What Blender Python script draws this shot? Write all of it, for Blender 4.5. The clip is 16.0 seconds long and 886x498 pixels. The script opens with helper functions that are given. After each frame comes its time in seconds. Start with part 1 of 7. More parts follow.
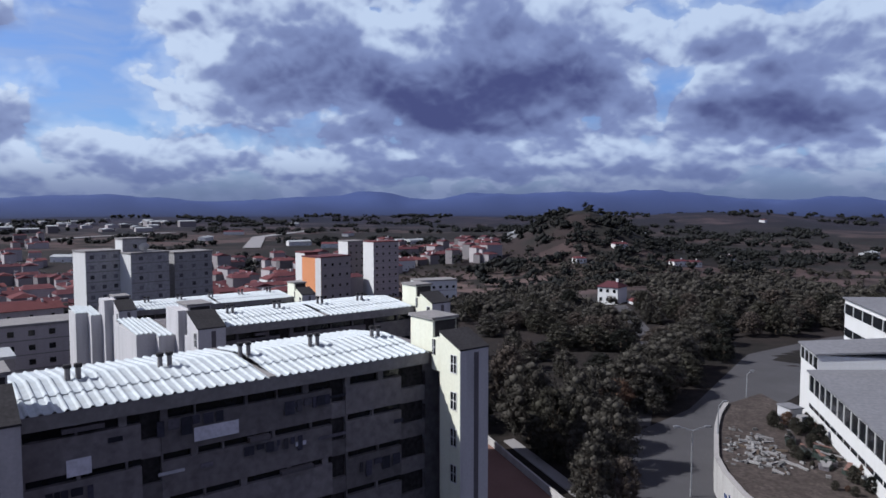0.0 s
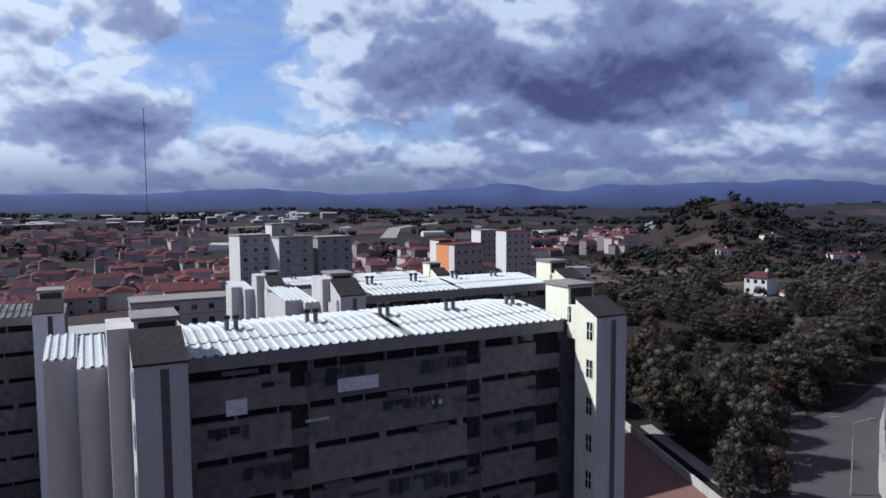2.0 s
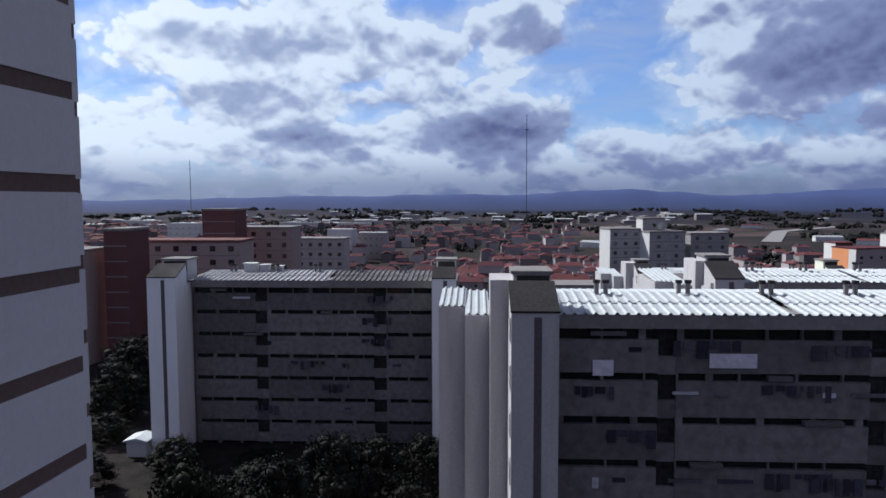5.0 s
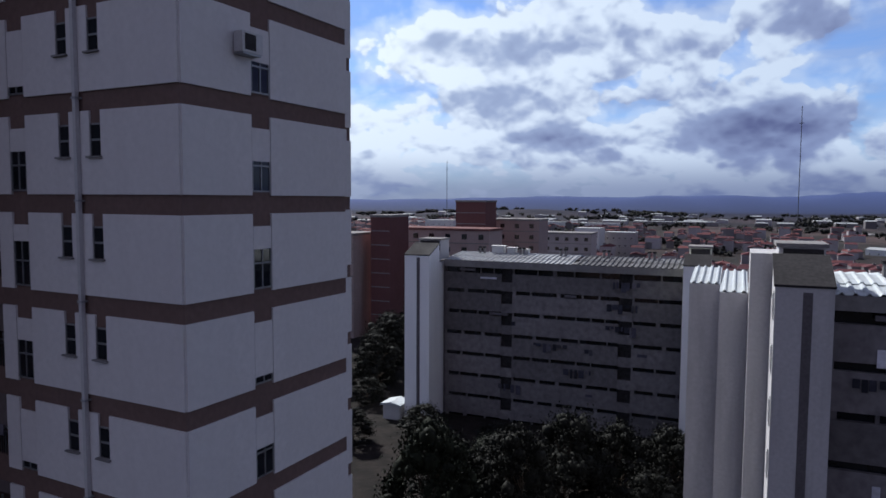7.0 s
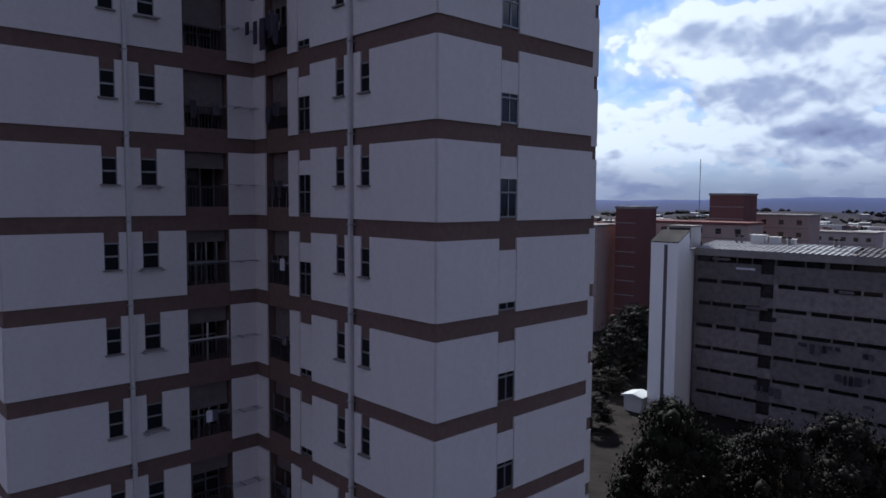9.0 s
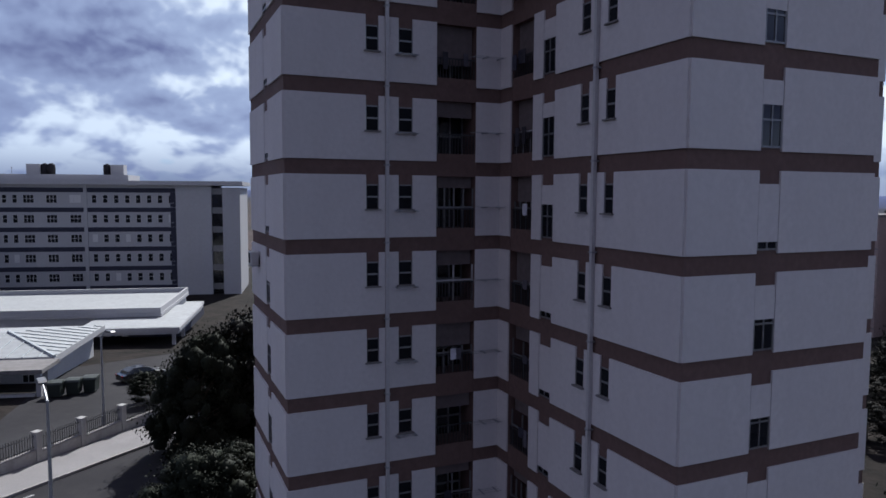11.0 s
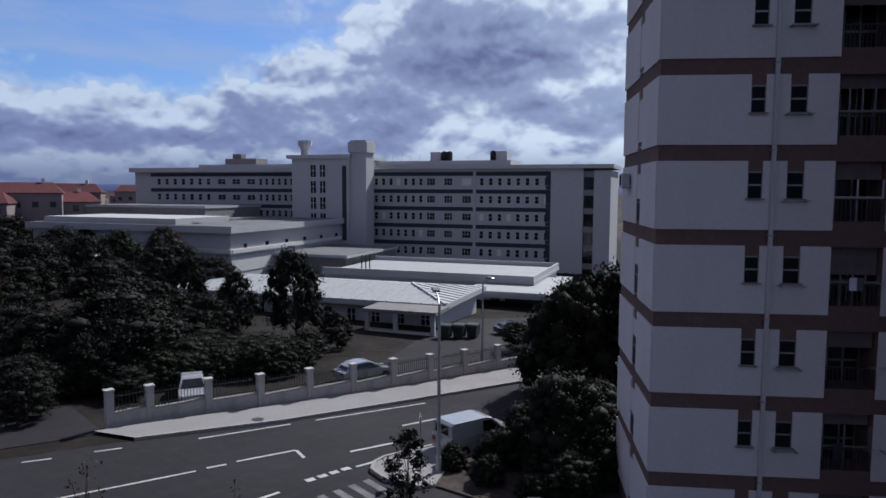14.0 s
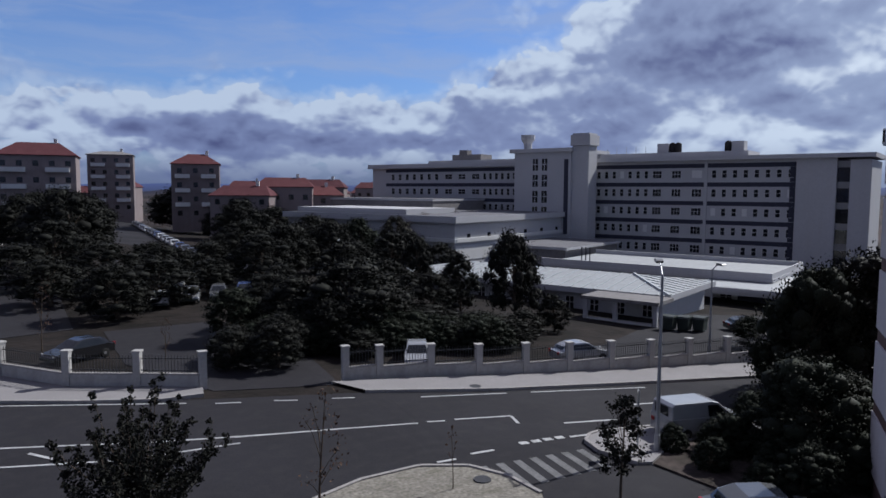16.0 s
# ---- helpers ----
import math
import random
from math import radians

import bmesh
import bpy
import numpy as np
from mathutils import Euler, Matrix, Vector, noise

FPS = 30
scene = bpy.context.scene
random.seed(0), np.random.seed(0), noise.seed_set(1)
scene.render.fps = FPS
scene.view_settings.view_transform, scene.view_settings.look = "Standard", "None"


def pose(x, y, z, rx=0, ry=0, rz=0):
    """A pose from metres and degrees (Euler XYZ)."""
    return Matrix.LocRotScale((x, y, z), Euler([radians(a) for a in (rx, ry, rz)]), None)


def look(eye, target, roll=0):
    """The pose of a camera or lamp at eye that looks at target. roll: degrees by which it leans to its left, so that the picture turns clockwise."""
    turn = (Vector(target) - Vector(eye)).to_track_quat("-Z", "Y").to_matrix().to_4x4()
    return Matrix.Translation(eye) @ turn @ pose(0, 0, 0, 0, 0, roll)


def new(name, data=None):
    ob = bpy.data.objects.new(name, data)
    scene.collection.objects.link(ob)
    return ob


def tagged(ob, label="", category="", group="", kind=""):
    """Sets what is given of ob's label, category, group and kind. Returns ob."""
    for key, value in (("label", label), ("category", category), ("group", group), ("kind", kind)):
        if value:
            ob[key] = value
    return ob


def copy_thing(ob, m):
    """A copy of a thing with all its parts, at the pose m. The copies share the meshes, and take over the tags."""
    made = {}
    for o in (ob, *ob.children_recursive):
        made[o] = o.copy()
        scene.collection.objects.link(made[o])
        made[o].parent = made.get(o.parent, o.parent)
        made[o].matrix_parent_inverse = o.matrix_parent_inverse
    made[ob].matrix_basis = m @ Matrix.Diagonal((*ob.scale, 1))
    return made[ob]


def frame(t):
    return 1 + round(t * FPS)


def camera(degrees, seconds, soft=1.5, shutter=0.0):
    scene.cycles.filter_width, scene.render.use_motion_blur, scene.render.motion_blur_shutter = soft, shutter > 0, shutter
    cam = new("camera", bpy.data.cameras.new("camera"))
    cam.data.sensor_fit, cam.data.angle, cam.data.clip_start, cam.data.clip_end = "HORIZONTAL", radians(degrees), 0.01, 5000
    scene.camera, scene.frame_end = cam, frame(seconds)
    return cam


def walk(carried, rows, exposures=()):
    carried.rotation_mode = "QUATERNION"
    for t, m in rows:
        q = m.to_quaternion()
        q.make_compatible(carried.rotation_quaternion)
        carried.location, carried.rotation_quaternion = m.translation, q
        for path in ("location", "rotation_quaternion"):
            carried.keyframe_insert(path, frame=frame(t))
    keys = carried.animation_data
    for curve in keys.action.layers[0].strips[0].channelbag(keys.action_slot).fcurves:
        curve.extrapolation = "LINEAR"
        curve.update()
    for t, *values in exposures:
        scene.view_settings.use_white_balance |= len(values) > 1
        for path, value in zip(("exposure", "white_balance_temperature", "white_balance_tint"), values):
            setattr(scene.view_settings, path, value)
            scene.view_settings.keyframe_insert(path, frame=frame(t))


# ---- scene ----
cam = camera(65.0, 16.0, soft=1.6)
PATH = [
    (0, pose(0.002, 0.000, 24.096, 86.208, 0, 0.000) @ pose(0, 0, 0, 0, 0, -0.001)),
    (0.5, pose(-0.072, 0.044, 23.273, 85.996, 0, -0.162) @ pose(0, 0, 0, 0, 0, 0.002)),
    (1, pose(-0.152, 0.010, 22.787, 85.856, 0, 1.146) @ pose(0, 0, 0, 0, 0, -0.074)),
    (1.5, pose(-0.218, -0.109, 22.422, 85.718, 0, 5.651) @ pose(0, 0, 0, 0, 0, -0.251)),
    (2, pose(-0.226, -0.164, 22.024, 85.625, 0, 10.893) @ pose(0, 0, 0, 0, 0, -0.339)),
    (2.5, pose(-0.266, -0.200, 21.701, 85.717, 0, 15.688) @ pose(0, 0, 0, 0, 0, -0.342)),
    (3, pose(-0.258, -0.213, 21.387, 85.740, 0, 20.861) @ pose(0, 0, 0, 0, 0, -0.290)),
    (3.5, pose(-0.295, -0.234, 20.996, 85.713, 0, 25.563) @ pose(0, 0, 0, 0, 0, -0.270)),
    (4, pose(-0.319, -0.253, 20.575, 85.659, 0, 30.741) @ pose(0, 0, 0, 0, 0, -0.319)),
    (4.2, pose(-0.348, -0.250, 20.385, 85.690, 0, 32.725) @ pose(0, 0, 0, 0, 0, -0.332)),
    (6.3, pose(-0.472, 0.046, 18.267, 85.946, 0, 53.750) @ pose(0, 0, 0, 0, 0, 0.232)),
    (6.5, pose(-0.464, 0.044, 18.037, 85.942, 0, 55.731) @ pose(0, 0, 0, 0, 0, 0.231)),
    (7, pose(-0.453, 0.063, 17.492, 85.887, 0, 60.890) @ pose(0, 0, 0, 0, 0, 0.281)),
    (7.5, pose(-0.431, 0.047, 17.006, 85.862, 0, 65.658) @ pose(0, 0, 0, 0, 0, 0.347)),
    (8, pose(-0.434, 0.043, 16.466, 85.849, 0, 70.750) @ pose(0, 0, 0, 0, 0, 0.314)),
    (8.5, pose(-0.419, -0.027, 15.952, 85.839, 0, 75.475) @ pose(0, 0, 0, 0, 0, 0.290)),
    (9, pose(-0.282, 0.003, 15.419, 85.857, 0, 80.765) @ pose(0, 0, 0, 0, 0, 0.382)),
    (9.2, pose(-0.284, -0.012, 15.289, 85.875, 0, 82.720) @ pose(0, 0, 0, 0, 0, 0.352)),
    (11.3, pose(-0.232, -0.051, 13.248, 85.419, 0, 103.273) @ pose(0, 0, 0, 0, 0, 0.306)),
    (11.5, pose(-0.245, -0.043, 13.048, 85.397, 0, 105.212) @ pose(0, 0, 0, 0, 0, 0.316)),
    (12, pose(-0.174, 0.024, 12.538, 85.372, 0, 110.270) @ pose(0, 0, 0, 0, 0, 0.334)),
    (12.5, pose(-0.159, 0.033, 12.026, 85.344, 0, 115.025) @ pose(0, 0, 0, 0, 0, 0.304)),
    (13, pose(-0.195, -0.034, 11.443, 85.293, 0, 120.161) @ pose(0, 0, 0, 0, 0, 0.269)),
    (13.5, pose(-0.194, -0.065, 10.953, 85.259, 0, 124.931) @ pose(0, 0, 0, 0, 0, 0.275)),
    (14, pose(-0.201, -0.087, 10.423, 85.181, 0, 130.104) @ pose(0, 0, 0, 0, 0, 0.289)),
    (14.5, pose(-0.180, -0.101, 9.947, 85.112, 0, 134.886) @ pose(0, 0, 0, 0, 0, 0.324)),
    (15, pose(-0.174, -0.062, 9.447, 85.120, 0, 140.071) @ pose(0, 0, 0, 0, 0, 0.314)),
    (15.5, pose(-0.169, -0.021, 9.010, 85.093, 0, 144.841) @ pose(0, 0, 0, 0, 0, 0.300)),
    (16, pose(-0.178, 0.033, 8.851, 85.163, 0, 148.156) @ pose(0, 0, 0, 0, 0, 0.276)),
]
walk(cam, PATH, exposures=[(0.0, 0.22, 5820, 12), (2.5, 0.3, 5900, 11), (4.2, 0.22, 5920, 10.5), (8.0, 0.3, 5940, 10.5), (11.5, 0.36, 5930, 10), (14.0, 0.15, 5890, 10.5), (16.0, 0.04, 5890, 11)])

# ---- sky, sun ----
SUN_AZ, SUN_EL = 183.0, 42.0        # degrees; azimuth counted from +x towards +y
world = bpy.data.worlds.new("sky")
scene.world = world
world.use_nodes = True
wn, wl = world.node_tree.nodes, world.node_tree.links
wn.clear()


def wmath(op, a, b=None, c=None, clamp=False):
    n = wn.new("ShaderNodeMath")
    n.operation, n.use_clamp = op, clamp
    for k, v in enumerate((a, b, c)):
        if v is None:
            continue
        if isinstance(v, (int, float)):
            n.inputs[k].default_value = v
        else:
            wl.new(v, n.inputs[k])
    return n.outputs[0]


def wstep(v, lo, hi):
    n = wn.new("ShaderNodeMapRange")
    n.interpolation_type = "SMOOTHSTEP"
    wl.new(v, n.inputs["Value"])
    n.inputs["From Min"].default_value, n.inputs["From Max"].default_value = lo, hi
    return n.outputs[0]


def wmix(f, a, b):
    n = wn.new("ShaderNodeMix")
    n.data_type = "RGBA"
    wl.new(f, n.inputs["Factor"])
    for sock, v in ((n.inputs[6], a), (n.inputs[7], b)):
        if isinstance(v, tuple):
            sock.default_value = (*v, 1)
        else:
            wl.new(v, sock)
    return n.outputs[2]


def wnoise(vec, scale, detail, rough, dist=0.0):
    n = wn.new("ShaderNodeTexNoise")
    wl.new(vec, n.inputs["Vector"])
    n.inputs["Scale"].default_value, n.inputs["Detail"].default_value = scale, detail
    n.inputs["Roughness"].default_value, n.inputs["Distortion"].default_value = rough, dist
    return n.outputs[0]


wdir = wn.new("ShaderNodeTexCoord").outputs["Generated"]
wsep = wn.new("ShaderNodeSeparateXYZ")
wl.new(wdir, wsep.inputs[0])
dx, dy, dz = wsep.outputs
# heading counted to the left of +y, in degrees, and height over the horizon
MID = radians(70)
ahead = wmath("ADD", wmath("MULTIPLY", dx, -math.sin(MID)), wmath("MULTIPLY", dy, math.cos(MID)))
side = wmath("ADD", wmath("MULTIPLY", dx, -math.cos(MID)), wmath("MULTIPLY", dy, -math.sin(MID)))
head = wmath("MULTIPLY_ADD", wmath("ARCTAN2", side, ahead), 57.29578, 70.0)
elev = wmath("MULTIPLY", wmath("ARCSINE", dz), 57.29578)


def cloud_vec(lift, squash, seed):
    v = wn.new("ShaderNodeCombineXYZ")
    wl.new(wmath("MULTIPLY", head, 0.1), v.inputs[0])
    e = wmath("POWER", wmath("MAXIMUM", wmath("ADD", elev, 1.5 + lift), 0.02), 0.72)
    wl.new(wmath("MULTIPLY", e, squash), v.inputs[1])
    v.inputs[2].default_value = seed
    return v.outputs[0]


def blob(h, e, sh, se, amount):
    a = wmath("POWER", wmath("ABSOLUTE", wmath("DIVIDE", wmath("SUBTRACT", head, h), sh)), 2.0)
    b = wmath("POWER", wmath("ABSOLUTE", wmath("DIVIDE", wmath("SUBTRACT", elev, e), se)), 2.0)
    return wmath("MULTIPLY", wmath("EXPONENT", wmath("MULTIPLY", wmath("ADD", a, b), -1.0)), amount)


def total(items):
    out = items[0]
    for i in items[1:]:
        out = wmath("ADD", out, i)
    return out


def puffs(vec, scale, seed_detail):
    n = wn.new("ShaderNodeTexVoronoi")
    n.feature = "SMOOTH_F1"
    wl.new(vec, n.inputs["Vector"])
    n.inputs["Scale"].default_value, n.inputs["Detail"].default_value = scale, seed_detail
    n.inputs["Roughness"].default_value, n.inputs["Smoothness"].default_value = 0.55, 0.35
    return wmath("SUBTRACT", 0.55, n.outputs["Distance"])


# heading, height, half widths, cover: the larger clouds and the blue gaps between them
COVER = [(9, 13, 14, 6, 0.34), (-8, 11.5, 11, 5.5, 0.42), (14, 8, 5, 3, 0.2), (-27, 9.5, 7.5, 4.5, 0.34), (-31, 14, 4, 3, 0.2), (33.5, 14, 2.4, 2.6, 0.34), (36, 5.8, 7.5, 2.0, 0.36), (49, 11.5, 8, 4.2, 0.34),
         (60, 5, 18, 2.6, 0.26), (90, 12, 22, 9, 0.2), (122, 9, 16, 6.0, 0.4), (126, 12.5, 11, 3.5, 0.25), (140, 6, 12, 3.0, 0.25), (162, 4.8, 34, 2.8, 0.4), (5, 3.0, 40, 1.8, 0.26),
         (27, 13.5, 5, 4, -0.34), (26, 7.2, 4, 2.0, -0.2), (-18, 9.0, 2, 1.6, -0.3), (-26, 15.5, 3.5, 1.6, -0.4), (58, 16.5, 9, 2.4, -0.26), (40, 15.5, 4, 3, -0.24), (164, 13, 20, 4.5, -0.4), (150, 14, 8, 3, -0.3), (72, 17, 12, 3, -0.14)]
DARK = [(-2, 7.4, 12, 3.2, 0.6), (5, 9.5, 10, 3.6, 0.26), (-26, 11, 5, 2.5, 0.2), (-9, 9.5, 9, 3.0, 0.45), (12, 5.4, 7, 1.2, 0.3), (36, 5.0, 7, 1.6, 0.65), (-26, 6.8, 7, 2.4, 0.6), (32, 12.0, 1.6, 1.4, 0.4), (130, 10.5, 8, 2.0, 0.5), (134, 6.5, 14, 1.4, 0.2), (160, 4.2, 26, 1.6, 0.25),
        (51, 5, 5, 1.8, 0.4), (48, 8.6, 6, 1.2, 0.2), (0, 2.4, 36, 1.0, 0.25)]
warp = wn.new("ShaderNodeTexNoise")
wl.new(cloud_vec(0, 0.4, 6.2), warp.inputs["Vector"])
warp.inputs["Scale"].default_value, warp.inputs["Detail"].default_value = 2.2, 5.0


def warped(vec, amount):
    d = wn.new("ShaderNodeVectorMath")
    d.operation = "MULTIPLY_ADD"
    wl.new(warp.outputs["Color"], d.inputs[0])
    d.inputs[1].default_value = (amount, amount, 0)
    wl.new(vec, d.inputs[2])
    return d.outputs[0]


big = wnoise(cloud_vec(0, 0.38, 3.1), 0.95, 4, 0.5, 0.1)
low = wnoise(cloud_vec(-0.9, 0.38, 3.1), 0.95, 4, 0.5, 0.1)
puff = puffs(warped(cloud_vec(0, 0.36, 1.7), 0.35), 1.9, 3.0)
puff_up = puffs(warped(cloud_vec(0.55, 0.36, 1.7), 0.35), 1.9, 3.0)
fine = wnoise(cloud_vec(0, 0.42, 8.4), 4.5, 7, 0.6, 0.1)
cover = total([big, wmath("MULTIPLY", puff, 0.34), wmath("MULTIPLY", fine, 0.12)] + [blob(*c) for c in COVER])
mask = wmath("MAXIMUM", wstep(cover, 0.4, 0.48), wmath("MULTIPLY", wstep(cover, 0.26, 0.46), 0.5))
thick = wstep(cover, 0.5, 0.98)
relief = wmath("MULTIPLY", wmath("SUBTRACT", puff_up, puff), 0.65)
shade = total([wmath("ADD", total([blob(*c) for c in DARK]), wmath("MULTIPLY", thick, 0.42)), relief, wmath("MULTIPLY", wmath("SUBTRACT", fine, 0.5), -0.34)])
shade = wmath("ADD", shade, wmath("MULTIPLY", wmath("SUBTRACT", big, low), 2.4))
near_sun = blob(86, 13, 42, 14, 1.0)

sky = wn.new("ShaderNodeTexSky")
sky.sky_type, sky.sun_disc = "NISHITA", False
sky.sun_elevation, sky.sun_rotation = radians(SUN_EL), radians(90 - SUN_AZ)
sky.air_density, sky.dust_density, sky.ozone_density = 1.0, 0.6, 2.0
blue = wn.new("ShaderNodeVectorMath")
blue.operation = "SCALE"
wl.new(sky.outputs[0], blue.inputs[0])
blue.inputs["Scale"].default_value = 0.075
lit = wmix(near_sun, (0.47, 0.54, 0.64), (0.82, 0.87, 0.9))
body = wmix(near_sun, (0.195, 0.235, 0.385), (0.4, 0.47, 0.6))
dull = wmix(near_sun, (0.06, 0.069, 0.165), (0.17, 0.2, 0.35))
cloud = wmix(wstep(shade, -0.02, 0.42), lit, body)
cloud = wmix(wstep(shade, 0.3, 1.2), cloud, dull)
tint = wn.new("ShaderNodeVectorMath")
tint.operation = "MULTIPLY"
wl.new(blue.outputs[0], tint.inputs[0])
tint.inputs[1].default_value = (0.72, 0.95, 1.38)
# thin high veil in long streaks
streaks = wnoise(warped(cloud_vec(0, 1.5, 5.5), 0.6), 0.7, 6, 0.55, 0.4)
veil = wmath("ADD", wmath("MULTIPLY", wstep(streaks, 0.36, 0.72), 0.5), 0.14)
thin = wmix(veil, tint.outputs[0], (0.33, 0.39, 0.53))
seen = wmix(mask, thin, cloud)
haze = wmix(wmath("MULTIPLY", wmath("SUBTRACT", 1.0, wstep(elev, 0.5, 4.2)), 0.75), seen, wmix(near_sun, (0.085, 0.108, 0.215), (0.27, 0.32, 0.45)))
# an added grey deck, out of view overhead and in the east, sets the ambient light
deck = wmath("MAXIMUM", wstep(elev, 17, 34), wmath("MAXIMUM", wmath("SUBTRACT", 1.0, wstep(head, -75, -45)), wstep(head, 190, 215)))
dim_side = wmix(wstep(big, 0.35, 0.7), (0.098, 0.098, 0.145), (0.185, 0.185, 0.265))
bright_side = wmix(wstep(big, 0.35, 0.7), (0.178, 0.175, 0.238), (0.335, 0.335, 0.44))
deck_colour = wmix(wstep(head, 40, 200), dim_side, bright_side)      # graded by heading to balance light on the tower faces
haze = wmix(deck, haze, deck_colour)
bg, wout = wn.new("ShaderNodeBackground"), wn.new("ShaderNodeOutputWorld")
wl.new(haze, bg.inputs[0])
bg.inputs[1].default_value = 1.0
wl.new(bg.outputs[0], wout.inputs[0])

sun_data = bpy.data.lights.new("sun", "SUN")
sun_data.energy, sun_data.angle, sun_data.color = 5.0, radians(0.6), (1.0, 0.95, 0.86)
sun = new("sun", sun_data)
sun.matrix_world = look((math.cos(radians(SUN_AZ)) * 60, math.sin(radians(SUN_AZ)) * 60, 60 * math.tan(radians(SUN_EL))), (0, 0, 0))

# ---- materials ----


def material(name, colour, rough=0.8, metal=0.0, spread=0.15, grain=8.0, patch=0.6, bump=0.15, stain=None, stain_amount=0.0, streak=False, random_tint=0.0, island=0.0):
    """A weathered surface: base colour varied at two scales, with relief; stain: a second colour in blotches, or in runs where streak is set."""
    m = bpy.data.materials.new(name)
    m.use_nodes = True
    nt = m.node_tree
    N, L = nt.nodes, nt.links
    b = N["Principled BSDF"]
    b.inputs["Metallic"].default_value = metal
    co = N.new("ShaderNodeTexCoord").outputs["Object"]

    def noise_tex(scale, detail, vec=co):
        t = N.new("ShaderNodeTexNoise")
        L.new(vec, t.inputs["Vector"])
        t.inputs["Scale"].default_value, t.inputs["Detail"].default_value = scale, detail
        return t.outputs[0]

    def mix(f, a, bb, mode="MIX"):
        n = N.new("ShaderNodeMix")
        n.data_type, n.blend_type = "RGBA", mode
        if isinstance(f, float):
            n.inputs["Factor"].default_value = f
        else:
            L.new(f, n.inputs["Factor"])
        for s, v in ((n.inputs[6], a), (n.inputs[7], bb)):
            if isinstance(v, tuple):
                s.default_value = (*v[:3], 1)
            else:
                L.new(v, s)
        return n.outputs[2]

    def ramp(v, lo, hi, a=0.0, z=1.0):
        n = N.new("ShaderNodeMapRange")
        n.inputs["From Min"].default_value, n.inputs["From Max"].default_value = lo, hi
        n.inputs["To Min"].default_value, n.inputs["To Max"].default_value = a, z
        L.new(v, n.inputs["Value"])
        return n.outputs[0]

    fine, broad = noise_tex(grain, 6), noise_tex(patch, 4)
    dark = tuple(c * (1 - spread) for c in colour)
    pale = tuple(min(1.0, c * (1 + spread)) for c in colour)
    col = mix(ramp(fine, 0.3, 0.7), dark, pale)
    col = mix(ramp(broad, 0.35, 0.7, 0.0, 0.5), col, tuple(c * (1 - 1.2 * spread) for c in colour))
    if stain:
        vec = co
        if streak:
            mp = N.new("ShaderNodeMapping")
            mp.inputs["Scale"].default_value = (0.9, 0.9, 0.1)
            L.new(co, mp.inputs["Vector"])
            vec = mp.outputs[0]
        f = ramp(noise_tex(1.3, 5, vec), 0.48, 0.8, 0.0, stain_amount)
        col = mix(f, col, stain)
    if random_tint or island:
        src = N.new("ShaderNodeObjectInfo").outputs["Random"] if random_tint else N.new("ShaderNodeNewGeometry").outputs["Random Per Island"]
        amt = random_tint or island
        hsv = N.new("ShaderNodeHueSaturation")
        L.new(col, hsv.inputs["Color"])
        L.new(ramp(src, 0, 1, 1 - amt, 1 + amt), hsv.inputs["Value"])
        L.new(ramp(src, 0, 1, 0.5 - 0.04 * amt, 0.5 + 0.04 * amt), hsv.inputs["Hue"])
        col = hsv.outputs[0]
    L.new(col, b.inputs["Base Color"])
    L.new(ramp(broad, 0.3, 0.7, max(0.03, rough - 0.08), min(1.0, rough + 0.08)), b.inputs["Roughness"])
    b.inputs["Specular IOR Level"].default_value = 0.15 if rough > 0.7 and not metal else 0.5
    if bump:
        bp = N.new("ShaderNodeBump")
        bp.inputs["Strength"].default_value, bp.inputs["Distance"].default_value = bump, 0.02
        L.new(fine, bp.inputs["Height"])
        L.new(bp.outputs[0], b.inputs["Normal"])
    return m


def glassy(name, colour=(0.012, 0.014, 0.018), rough=0.12):
    m = material(name, colour, rough, 0.0, 0.4, 0.9, 0.35, 0.0)
    m.node_tree.nodes["Principled BSDF"].inputs["IOR"].default_value = 1.5
    return m


def foliage(name, colour, spread=0.45):
    m = material(name, colour, 0.75, 0.0, spread, 1.2, 0.35, 0.0, island=0.3)
    b = m.node_tree.nodes["Principled BSDF"]
    b.inputs["Specular IOR Level"].default_value = 0.12
    return m


